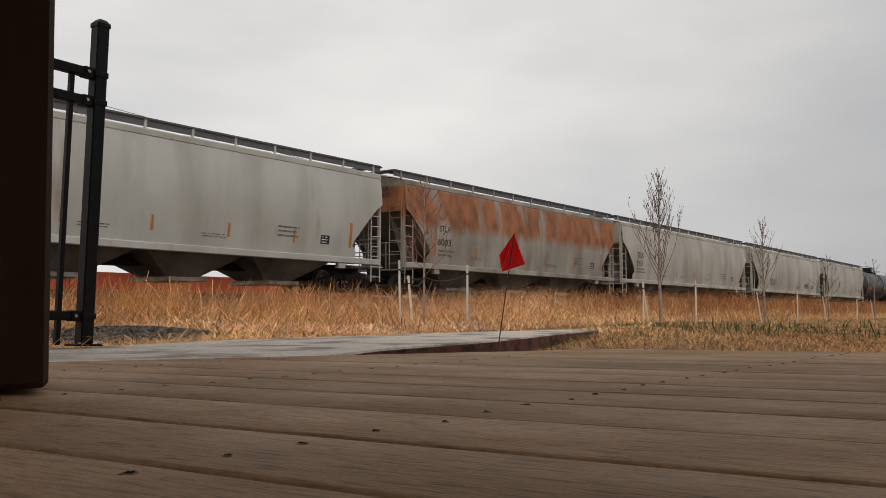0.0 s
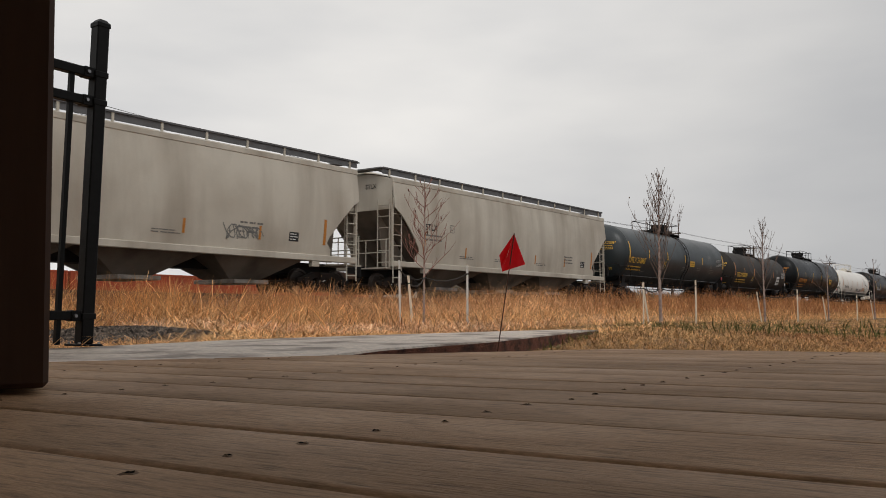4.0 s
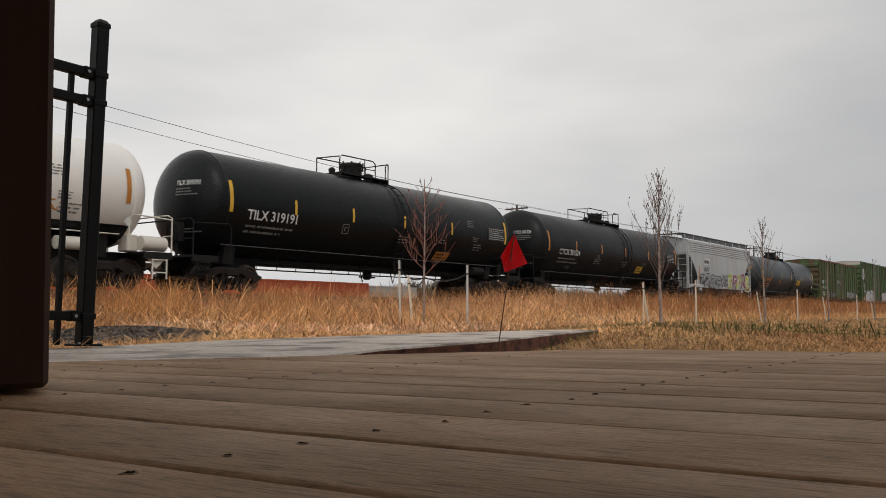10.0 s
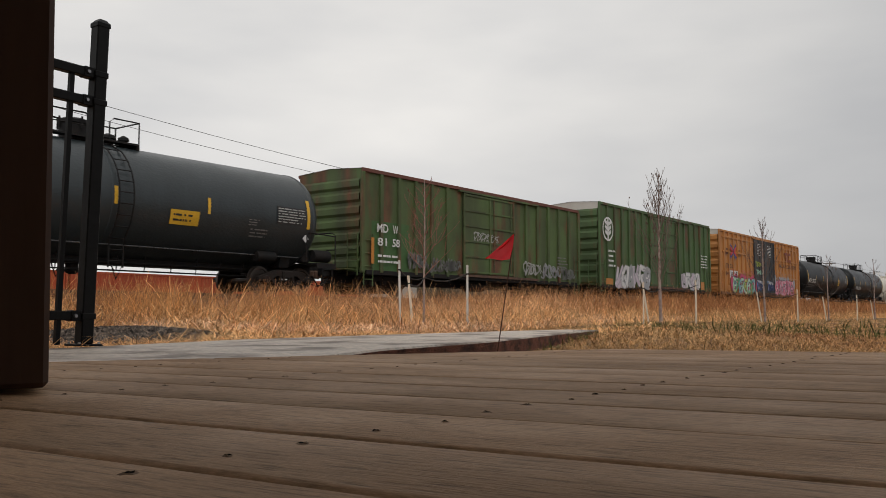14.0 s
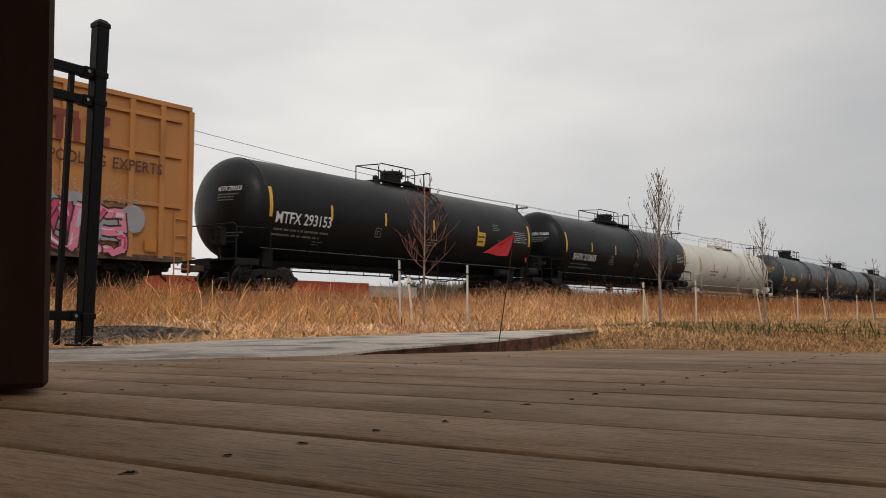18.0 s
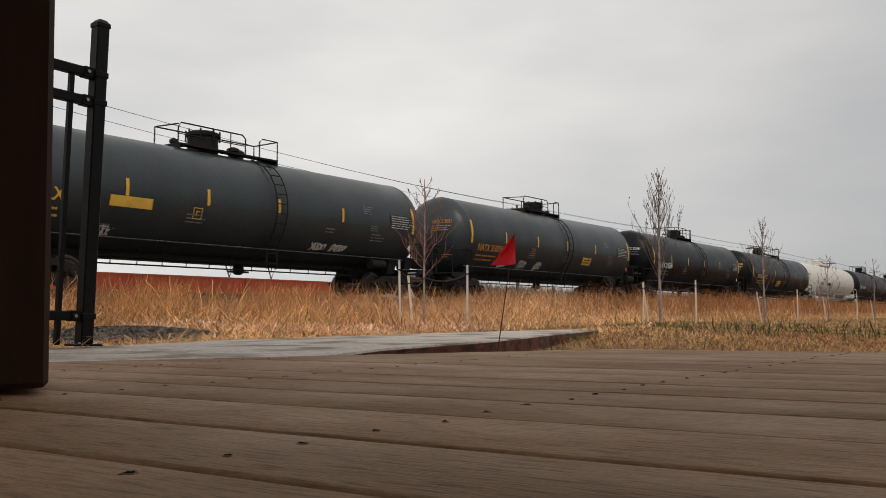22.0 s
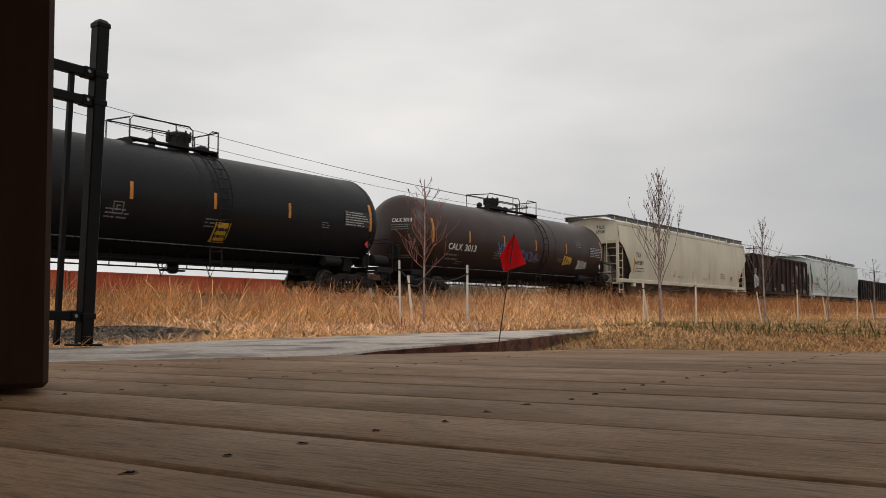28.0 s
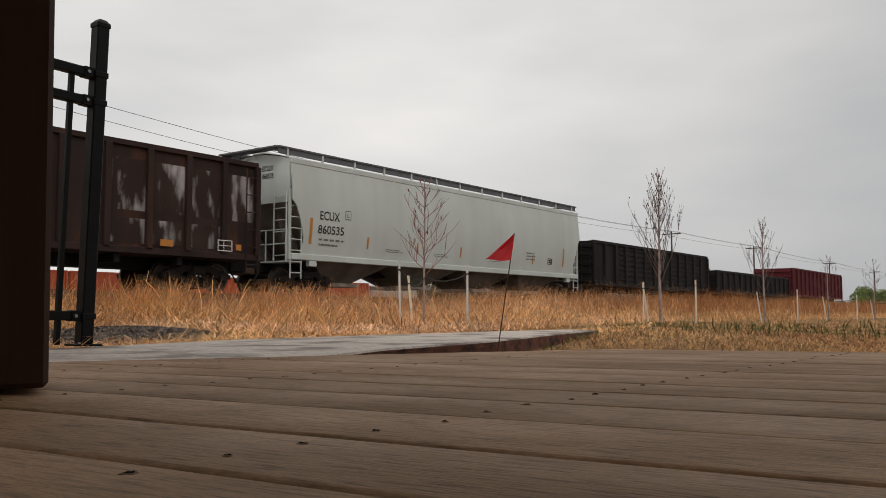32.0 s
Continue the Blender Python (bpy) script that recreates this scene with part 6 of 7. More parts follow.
    for i in range(bays):
        x = -span / 2 + span * (i + .5) / bays
        h = span / bays / 2 - .03
        s = Shape()
        a, b = (h, 1.42), (h * .30, .62)
        vs = [(x - a[0], -a[1], 1.30), (x + a[0], -a[1], 1.30), (x + a[0], a[1], 1.30), (x - a[0], a[1], 1.30), (x - b[0], -b[1], .56), (x + b[0], -b[1], .56), (x + b[0], b[1], .56), (x - b[0], b[1], .56)]
        s.add(vs, [(0, 1, 2, 3), (7, 6, 5, 4), (0, 4, 5, 1), (1, 5, 6, 2), (2, 6, 7, 3), (3, 7, 4, 0)])
        bay = part("discharge_bay", s, bm, car, smooth=0)
        part("outlet_gate", Shape().box(x - b[0] - .10, x + b[0] + .10, -.95, .95, .44, .56, .01), GATE, bay)
    part("centre_sill", Shape().box(-hb + 1.5, hb - 1.5, -.3, .3, .85, 1.15), BLACKIRON, car)
    skin = Skin(w=w + .02, proud=.008, bow=(z0, eave, amp))
    marks(car, skin, text, text_mat)
    if lines:
        if text:
            zb = min(t[3] for t in text)
            stuff_text(part("small_stencil", skin.lines(text[0][1], text[0][1] + 1.25, zb - .42, zb - .10, 2, rng), GREYMARK if text_mat is BLACKMARK else text_mat, car, smooth=0))
        stuff_text(part("small_stencil", skin.lines(hb * .48, hb * .48 + .9, 1.85, 2.25, 3, rng), GREYMARK if text_mat is BLACKMARK else text_mat, car, smooth=0))
        x = hb * .70
        p = part("data_panel", skin.bar(x - .20, x + .20, 1.76, 2.04), BLACKMARK, car)
        stuff_text(part("data_text", Skin(w=w + .02, proud=.014, bow=(z0, eave, amp)).lines(x - .16, x + .18, 1.78, 2.02, 3, rng), WHITEMARK, p, smooth=0))
        for k, q in enumerate(text[:2]):
            uv, fs = lettering(q[0])
            part("end_mark", Shape().add([(-hb - .034, -.35 - .52 * u, eave - .30 - .24 * k + .17 * v) for u, v in uv], [f[::-1] for f in fs]), text_mat, car, smooth=0)
    # reflectors at even steps along the sill, the first and the last tall
    nr = max(3, round((2 * hb - 3.3) / 2.75))
    for k in range(nr + 1):
        x, big = -hb + cx + .26 + (2 * hb - cx - 1.86) * k / nr, k in (0, nr)
        part("reflector", skin.bar(x - (.06 if big else .042), x + (.06 if big else .042), 1.72, 1.72 + (.82 if big else .40)), strip, car)
    # a small framed symbol and consolidated stencils along the foot of the side
    sy, bx = Shape(), -hb + cx + 1.95
    for q in ((bx - .14, bx + .14, 2.62, 2.645), (bx - .14, bx + .14, 2.895, 2.92), (bx - .14, bx - .115, 2.62, 2.92), (bx + .115, bx + .14, 2.62, 2.92), (bx - .05, bx + .05, 2.70, 2.73), (bx - .05, bx - .02, 2.72, 2.82)):
        skin.bar(*q, sy, 1)
    part("framed_symbol", sy, GREYMARK, car, smooth=0)["kind"] = "stuff"
    for bx in (-hb * .52, -hb * .22, hb * .18):
        stuff_text(part("small_stencil", skin.lines(bx, bx + 1.0, 1.66, 1.80, 2, rng), GREYMARK, car, smooth=0))
    for tg in tags:
        scribble(car, skin, *tg)
    add_running_gear(car, half, half - 1.95)
    return car, skin


# ---- box cars ----
def box_car(q0, q1, label, paint, x0, x1, sill, eave, door, posts, door_paint=None, roof_paint=None, end_cap=None, double=False, grid=False, seed=0, name="box_car"):
    car, half = new_car(name, label, "box car", q0, q1)
    w = 1.50
    part("side", Shape().box(x0, x1, -w, -w + .06, sill, eave), paint, car)
    part("side", Shape().box(x0, x1, w - .06, w, sill, eave), paint, car)
    part("floor", Shape().box(x0, x1, -w + .07, w - .07, sill - .05, sill + .1), BLACKIRON, car)
    for xe, sg in ((x0, -1), (x1, 1)):
        s = Shape()
        k = 8
        n = 7
        rows = []
        for i in range(n):
            za = sill + .02 + (eave - sill - .35) * i / n
            zb = sill + .02 + (eave - sill - .35) * (i + 1) / n
            m = (zb - za)
            for t, d in ((0, 0.0), (.18, .0), (.38, .075), (.80, .075), (.98, 0)):
                rows.append((za + m * t, d))
        rows.append((eave, 0))
        vs = []
        for z, d in rows:
            vs += [(xe + sg * d, -w + .06, z), (xe + sg * d, w - .06, z)]
        s.add(vs, [((2 * i, 2 * i + 2, 2 * i + 3, 2 * i + 1) if sg < 0 else (2 * i + 1, 2 * i + 3, 2 * i + 2, 2 * i)) for i in range(len(rows) - 1)])
        en = part("end", s, paint, car, "corrugated end", smooth=20)
        part("corner_post", Shape().box(min(xe, xe - sg * .08), max(xe, xe - sg * .08), -w - .02, -w + .08, sill, eave), paint, car)
        cap = Shape()
        ys = [-w + 2 * w * i / k for i in range(k + 1)]
        vs = [(xe + sg * .004, y, eave - .34) for y in ys] + [(xe + sg * .004, y, eave + .10 * (1 - abs(y) / w)) for y in ys]
        cap.add(vs, [((i + 1, i, k + 1 + i, k + 2 + i) if sg < 0 else (i, i + 1, k + 2 + i, k + 1 + i)) for i in range(k)])
        part("end_cap", cap, end_cap or paint, en, smooth=0)
        ladder(car, xe + (-.02 if sg > 0 else .06) - (.46 if sg > 0 else 0), -w - .05, sill - .45, sill + 1.35, .46, paint, rungs=4)
        ladder(car, xe + sg * .10, -w + .1, sill - .1, sill + 1.35, .46, paint, along_x=False, rungs=4)
        part("end_sill", Shape().box(min(xe + sg * .02, xe + sg * (half - abs(xe)) * .75), max(xe + sg * .02, xe + sg * (half - abs(xe)) * .75), -.4, .4, .82, 1.15), BLACKIRON, car)
        part("brake_step" if sg < 0 else "crossover_step", Shape().box(min(xe, xe + sg * .5), max(xe, xe + sg * .5), -1.2, 1.2, sill + .1, sill + .14), paint, car)
    roof = Shape()
    vs = []
    for x in (x0 - .03, x1 + .03):
        vs += [(x, -w - .03, eave), (x, 0, eave + .1), (x, w + .03, eave)]
    roof.add(vs, [(0, 3, 4, 1), (1, 4, 5, 2)])
    rf = part("roof", roof, roof_paint or paint, car, smooth=0)
    part("eave_rail", Shape().box(x0 - .02, x1 + .02, -w - .07, -w + .02, eave - .12, eave + .01, .01), roof_paint or paint, car)
    part("eave_rail", Shape().box(x0 - .02, x1 + .02, w - .02, w + .07, eave - .12, eave + .01, .01), roof_paint or paint, car)
    for i in range(12):
        x = x0 + (x1 - x0) * (i + .5) / 12
        rib = Shape()
        for sg in (-1, 1):
            rib.add([(x + a, y, eave + zz + b) for b in (.0, .03) for y, zz in ((sg * w, 0), (0, .1)) for a in (-.04, .04)], [(4, 5, 7, 6), (0, 1, 5, 4), (0, 4, 6, 2), (1, 3, 7, 5)])
        part("roof_rib", rib, roof_paint or paint, rf)
    for i in range(posts + 1):
        x = x0 + (x1 - x0) * i / posts
        if door[0] - .1 < x < door[1] + .1:
            continue
        part("side_post", Shape().prism([(x - .075, sill + .03), (x + .075, sill + .03), (x + .075, eave - .12), (x - .075, eave - .12)], -w - .085, -w - .001), paint, car)
    if grid:
        for z in (sill + (eave - sill) * .34, sill + (eave - sill) * .66, eave - .45):
            for a, b in ((x0 + .6, door[0] - .05), (door[1] + .05, x1 - .3)):
                part("side_rail", Shape().box(a, b, -w - .070, -w - .002, z - .05, z + .05, .01), paint, car)
    part("side_sill", Shape().box(x0 + .2, x1 - .2, -w - .06, -w + .03, sill - .06, sill + .10, .01), BLACKIRON if not grid else RUSTY, car)
    a, b = door
    xs = [(a, (a + b) / 2 - .02), ((a + b) / 2 + .02, b)] if double else [(a, b)]
    for u, v in xs:
        d = part("door", Shape().box(u, v, -w - .075, -w - .03, sill + .18, eave - .20), door_paint or paint, car)
        fr = Shape()
        for x in (u, v - .09, (u + v) / 2 - .045):
            fr.box(x, x + .09, -w - .115, -w - .074, sill + .18, eave - .20)
        for i in range(6):
            z = sill + .22 + (eave - sill - .52) * i / 5
            fr.box(u, v, -w - .11, -w - .074, z, z + .07)
        part("door_frame", fr, door_paint or paint, d)
        lk = Shape()
        for x in ((u + v) / 2 + .25, v - .3):
            lk.tube([(x, -w - .13, sill + .3), (x, -w - .13, eave - .3)], .022, 6)
        lk.box((u + v) / 2 + .05, (u + v) / 2 + .5, -w - .15, -w - .11, sill + 1.05, sill + 1.2)
        part("lock_bar", lk, door_paint or paint, d)
    for za, zb in ((sill + .06, sill + .16), (eave - .19, eave - .12)):
        part("door_track", Shape().box(a - .3, b + (.3 if double else 2.0), -w - .13, -w - .01, za, zb), RUSTY if za < 2 else paint, car)
    part("centre_sill", Shape().box(x0 + .1, x1 - .1, -.5, .5, .60, sill), BLACKIRON, car)
    us = Shape()
    for i in range(5):
        x = x0 + 2.6 + (x1 - x0 - 5.2) * i / 4
        us.box(x - .06, x + .06, -1.42, 1.42, sill - .22, sill - .02)
    us.spin([(-.9, .02), (-.88, .22), (.3, .22), (.32, .02)], 14, "x", (0, -.9, sill - .28))
    part("underframe", us, BLACKIRON, car)
    add_running_gear(car, half, min(half - 2.5, x1 - 1.7))
    return car, Skin(w=w, proud=.092)


# ---- gondolas ----
def gondola(q0, q1, label, paint, x0, x1, sill, top, posts, ribbed=False):
    car, half = new_car("gondola_car", label, "gondola", q0, q1)
    w = 1.50
    for sg in (-1, 1):
        ya, yb = sorted((sg * w, sg * (w - .07)))
        part("side", Shape().box(x0, x1, ya, yb, sill, top), paint, car)
        ya, yb = sorted((sg * (w + .07), sg * (w - .1)))
        part("top_chord", Shape().box(x0 - .03, x1 + .03, ya, yb, top - .12, top + .03, .015), paint, car)
        part("side_sill", Shape().box(x0, x1, ya, yb, sill - .02, sill + .16, .015), paint, car)
        for i in range(posts + 1):
            x = x0 + (x1 - x0) * i / posts
            y0, y1 = sorted((sg * (w + .12), sg * (w + .001)))
            part("side_post", Shape().box(x - .085, x + .085, y0, y1, sill + .14, top - .1, .012), paint, car)
        if ribbed:
            for i in range(7):
                z = sill + .35 + (top - sill - .6) * i / 6
                y0, y1 = sorted((sg * (w + .04), sg * (w + .001)))
                part("side_rib", Shape().box(x0 + 3, x1 - 1.2, y0, y1, z - .045, z + .045, .012), paint, car)
    for xe, sg in ((x0, -1), (x1, 1)):
        s = Shape().box(min(xe, xe - sg * .07), max(xe, xe - sg * .07), -w, w, sill, top)
        for i in range(5):
            z = sill + .3 + (top - sill - .5) * i / 4
            part("end_rib", Shape().box(min(xe, xe + sg * .09), max(xe, xe + sg * .09), -w + .05, w - .05, z - .13, z + .05, .02), paint, car)
        part("end", s, paint, car)
        part("end_sill", Shape().box(min(xe, xe + sg * .6), max(xe, xe + sg * .6), -.4, .4, .82, 1.15), BLACKIRON, car)
        ladder(car, xe + (0 if sg < 0 else -.46), -w - .11, sill - .4, top - .2, .46, paint, rungs=6)
        ladder(car, xe + sg * .14, -w + .1, sill, top - .2, .46, paint, along_x=False, rungs=5)
    part("floor", Shape().box(x0, x1, -w, w, sill - .02, sill + .06), RUSTY, car)
    part("centre_sill", Shape().box(x0, x1, -.35, .35, .75, sill), BLACKIRON, car)
    for i in range(6):
        x = x0 + 2.6 + (x1 - x0 - 5.2) * i / 5
        part("cross_bearer", Shape().box(x - .08, x + .08, -1.4, 1.4, sill - .25, sill - .03), BLACKIRON, car)
    add_running_gear(car, half, half - 2.3)
    return car, Skin(w=w, proud=.125)


# ---- paints of the cars ----
P_CREAM = car_paint("hopper_cream", (0.58, 0.54, 0.46), (0.24, 0.19, 0.14), 0.6, 0.5)
P_PALE = car_paint("hopper_pale_grey", (0.53, 0.53, 0.48), (0.28, 0.26, 0.21), 0.55, 0.5, rust=(0.22, 0.09, 0.04), rust_amount=0.6, rust_lo=0.61)
P_RUST = car_paint("hopper_rusty", (0.44, 0.40, 0.34), (0.17, 0.125, 0.09), 0.85, 0.65, rust=(0.42, 0.150, 0.052), rust_amount=0.95, rust_lo=0.30, rust_band=(2.8, 4.25))
P_LIGHT = car_paint("hopper_light", (0.64, 0.575, 0.44), (0.34, 0.29, 0.21), 0.4, 0.5)
P_MINT = car_paint("hopper_whitegreen", (0.56, 0.60, 0.56), (0.36, 0.36, 0.32), 0.35, 0.45)
P_SILVER = car_paint("hopper_silver", (0.52, 0.53, 0.53), (0.27, 0.26, 0.25), 0.4, 0.45)
P_SLATE = car_paint("tank_slate", (0.027, 0.036, 0.040), (0.013, 0.018, 0.019), 0.6, 0.42, coat=0.25, spec=0.42, beads=0.3)
P_BROWNBLK = car_paint("tank_brown_black", (0.024, 0.020, 0.017), (0.042, 0.030, 0.021), 0.5, 0.48, spec=0.22)
P_BLACK = car_paint("tank_black", (0.0045, 0.0062, 0.0072), (0.0075, 0.0078, 0.0078), 0.5, 0.30, coat=0.03, spec=0.19, beads=0.42)
P_CHAR = car_paint("tank_charcoal", (0.0105, 0.0110, 0.0115), (0.0065, 0.0065, 0.0065), 0.55, 0.40, coat=0.08, spec=0.18, beads=0.3)
P_WHITE = car_paint("tank_white", (0.76, 0.72, 0.64), (0.52, 0.45, 0.35), 0.35, 0.4)
P_SNOW = car_paint("tank_bright_white", (0.86, 0.84, 0.79), (0.60, 0.52, 0.42), 0.25, 0.4)
P_IVORY = car_paint("tank_ivory", (0.64, 0.60, 0.52), (0.42, 0.37, 0.29), 0.4, 0.45)
P_BROWN = car_paint("tank_brown", (0.042, 0.022, 0.016), (0.020, 0.014, 0.012), 0.5, 0.40, coat=0.1, spec=0.28, beads=0.3)
P_GREEN = car_paint("box_green", (0.090, 0.142, 0.044), (0.046, 0.044, 0.026), 0.9, 0.65, rust=(0.17, 0.066, 0.033), rust_amount=0.9, rust_lo=0.52, var=0.12)
P_GREEN2 = car_paint("box_green_clean", (0.080, 0.142, 0.048), (0.048, 0.062, 0.030), 0.85, 0.6, rust=(0.15, 0.068, 0.036), rust_amount=0.85, rust_lo=0.54, var=0.12)
P_ORANGE = car_paint("box_orange", (0.52, 0.222, 0.058), (0.27, 0.115, 0.04), 0.5, 0.5, rust=(0.20, 0.075, 0.03), rust_amount=0.5, rust_lo=0.63)
P_DOOR = car_paint("box_black_door", (0.028, 0.031, 0.036), (0.05, 0.045, 0.04), 0.5, 0.5)
P_ROOFRED = car_paint("roof_oxide", (0.17, 0.06, 0.042), (0.08, 0.04, 0.03), 0.5, 0.7)
P_CAPWHITE = car_paint("end_cap_white", (0.60, 0.57, 0.52), (0.4, 0.33, 0.27), 0.4, 0.6)
P_GOND = car_paint("gondola_brown", (0.040, 0.022, 0.017), (0.015, 0.011, 0.010), 0.8, 0.65, rust=(0.12, 0.045, 0.025), rust_amount=0.7, rust_lo=0.56, spec=0.2, var=0.15)
P_WORN = car_paint("gondola_worn_letters", (0.045, 0.026, 0.020), (0.018, 0.012, 0.010), 0.8, 0.7, rust=(0.50, 0.47, 0.46), rust_amount=0.85, rust_lo=0.51, spec=0.2, var=0.2, rust_scale=1.9)
P_GONDBLK = car_paint("gondola_black", (0.016, 0.015, 0.015), (0.034, 0.026, 0.022), 0.5, 0.65, spec=0.18)
P_RED = car_paint("box_red", (0.115, 0.015, 0.020), (0.06, 0.016, 0.016), 0.5, 0.6, spec=0.2)


def build_train():
    # hoppers at the head of the shot
    covered_hopper(18.5, 38.7, "pale grey covered hopper car with rust stains along the sill", P_PALE, 9.3, text=(), seed=1)
    covered_hopper(38.7, 56.5, "rust-streaked pale covered hopper car", P_RUST, 8.55, text=[("STLX", -6.60, -5.86, 2.62, 2.86), ("6003", -6.70, -5.83, 2.10, 2.36)], seed=2, bays=3)
    covered_hopper(56.5, 77.8, "dusty cream covered hopper car with orange reflectors", P_CREAM, 10.15, text=[("STLX", -8.42, -7.64, 2.58, 2.88), ("9215", -8.48, -7.73, 2.16, 2.41)], seed=3)
    covered_hopper(77.8, 99.2, "dusty cream covered hopper car with faint graffiti", P_CREAM, 9.80, text=[("STLX", -8.14, -7.30, 2.61, 2.87), ("9356", -8.18, -7.42, 2.19, 2.39)], seed=4,
                   tags=[(-5.6, 1.62, 1.5, .8, FADEDMARK, 3), (4.2, 1.6, 1.3, .6, FADEDMARK, 8)])
    covered_hopper(99.2, 117.5, "clean cream covered hopper car", P_CREAM, 8.35, text=[("STLX", -6.6, -5.86, 2.62, 2.86)], seed=5, bays=3)
    # first run of tank cars
    tank_car(117.5, 135.0, "grey-green tank car with yellow lettering", P_SLATE, 1.56, 4.42, [("UTLX 210867", -6.47, -4.34, 2.30, 2.62)], GOLDMARK, YELLOW, (-2.0, 3.5), 1.25, (.62, .55), fit=(127.1, 8.2), seed=1,
             placard=(2.64, 2.62, .75, .34, YELLOW), bands=(1.9,))
    tank_car(135.0, 149.8, "short brown-black tank car with orange reflectors", P_BROWNBLK, 1.44, 4.02, [("UTLX 920099", -4.80, -2.54, 2.17, 2.50)], GOLDMARK, ORANGE, (-1.1, 2.3), .45, (.55, .45), fit=(143.3, 6.9), seed=2,
             placard=(5.1, 2.15, .75, .62, WHITEMARK), bands=(1.5,))
    tank_car(149.8, 167.5, "glossy black tank car with yellow lettering", P_BLACK, 1.62, 4.52, [("UTLX 678429", -5.44, -3.19, 2.24, 2.58)], ORANGEMARK, YELLOW, (-1.8, 3.2), .1, (.60, .50), fit=(159.8, 8.1), seed=3,
             placard=(5.2, 2.55, .85, .42, YELLOW))
    tank_car(167.5, 182.4, "white tank car with a black belly and black lettering", P_SNOW, 1.42, 4.14, [("TELX 7843", -4.11, -2.40, 2.18, 2.44)], BLACKMARK, ORANGE, (-.4, 3.4), 1.5, (.35, .22),
             iron=P_WHITE, fit=(176.1, 7.0), seed=4, climb=False, skirt=(P_BLACK, 1.83), block=False, high=True, tags=[(1.2, 1.9, 1.0, .4, FADEDMARK, 5), (2.6, 1.85, .9, .4, BROWNMARK, 6), (4.0, 1.9, 1.3, .55, ORANGEMARK, 7)])
    tank_car(182.4, 200.5, "glossy black tank car with white lettering", P_BLACK, 1.60, 4.40, [("TILX 319191", -5.56, -3.56, 2.30, 2.60)], WHITEMARK, YELLOW, (-1.1, 2.5), .6, (.52, .42), fit=(192.6, 8.2), seed=5,
             placard=(4.4, 1.75, .9, .32, ORANGE))
    tank_car(200.5, 219.4, "charcoal tank car with faded white lettering", P_CHAR, 1.60, 4.36, [("CTCX 301524", -5.50, -3.48, 2.32, 2.58)], WHITEMARK, ORANGE, (-1.2, 3.5), 1.3, (.45, .40), fit=(211.0, 8.4), seed=6,
             placard=(3.7, 1.95, .75, .36, YELLOW), bands=(1.6,))
    car, skin = covered_hopper(219.75, 233.1, "grey two-bay covered hopper car with colourful graffiti", P_SILVER, 6.0, 4.05, [("16187", -3.33, -2.34, 2.24, 2.54)], BLACKMARK, bays=2, cut=(1.55, 3.25), seed=7, ribs=4,
                               round_cut=True, bay_mat=BAYGREY, lines=False, walk_z=.42)
    p = part("mark_plate", skin.bar(-3.36, -2.30, 2.68, 3.06), WHITEMARK, car)
    part("reporting_mark", Skin(w=1.60, proud=.014).letters("MRMX", -3.27, -2.37, 2.74, 3.00), BLACKMARK, p, "painted mark MRMX", smooth=0)
    graffiti(car, Skin(w=1.66, proud=.012), -4.1, 1.2, 1.22, 2.06, ["grey", "grey"], "black", 7, 3, backdrop=None, accents=("black", "grey"))
    graffiti(car, Skin(w=1.68, proud=.02), 0.95, 5.3, 1.16, 2.34, ["lime", "plum", "lime", "plum"], "white", 5, 5, accents=("lime", "plum"))
    tank_car(232.75, 251.6, "dark grey-green tank car with orange lettering", P_SLATE, 1.55, 4.08, [("UTLX 641195", -6.52, -4.48, 2.05, 2.36)], ORANGEMARK, YELLOW, (-2.2, 2.9), .8, (.5, .45), fit=(242.7, 8.3), seed=8,
             placard=(3.25, 2.15, .95, .40, YELLOW), bands=(1.1,))
    # box cars
    car, skin = box_car(251.6, 269.1, "faded green box car with rust patches and graffiti", P_GREEN, -7.85, 7.75, .93, 4.52, (-1.94, 1.81), 16, roof_paint=P_ROOFRED)
    for t in (("MD", -7.14, -6.55, 2.36, 2.66), ("W", -6.30, -6.00, 2.36, 2.66), ("81", -7.12, -6.62, 1.89, 2.17), ("58", -6.32, -5.91, 1.89, 2.17)):
        marks(car, skin, [t], WHITEMARK)
    rng = random.Random(4)
    stuff_text(part("small_stencil", skin.lines(-7.1, -5.9, 1.25, 1.65, 2, rng), WHITEMARK, car, smooth=0))
    stuff_text(part("small_stencil", skin.lines(5.6, 6.6, 1.5, 2.2, 5, rng), FADEDMARK, car, smooth=0))
    part("fresh_paint_panel", Skin(w=1.5, proud=.006).bar(-7.35, -5.3, 1.0, 2.75), GREENMARK, car)
    part("reflector", skin.bar(-7.45, -7.30, 1.25, 2.15), ORANGE, car)
    for k, (gx, gz, gw, gh) in enumerate(((-5.4, 1.05, 1.1, .8), (-4.2, 1.0, 1.5, .7), (-2.9, 1.1, .7, .6))):
        scribble(car, skin, gx, gz, gw, gh, FADEDMARK if k != 1 else GREYMARK, 50 + k, .07)
    scribble(car, skin, -1.2, 2.3, 1.7, .6, PALEMARK, 11, .035)
    scribble(car, skin, 2.6, 1.1, 1.5, .8, PALEMARK, 12, .06)
    scribble(car, skin, 4.2, 1.0, 1.6, .9, SPRAY["grey"], 13, .07)
    scribble(car, skin, 6.0, 1.0, 1.2, .8, FADEDMARK, 14, .07)
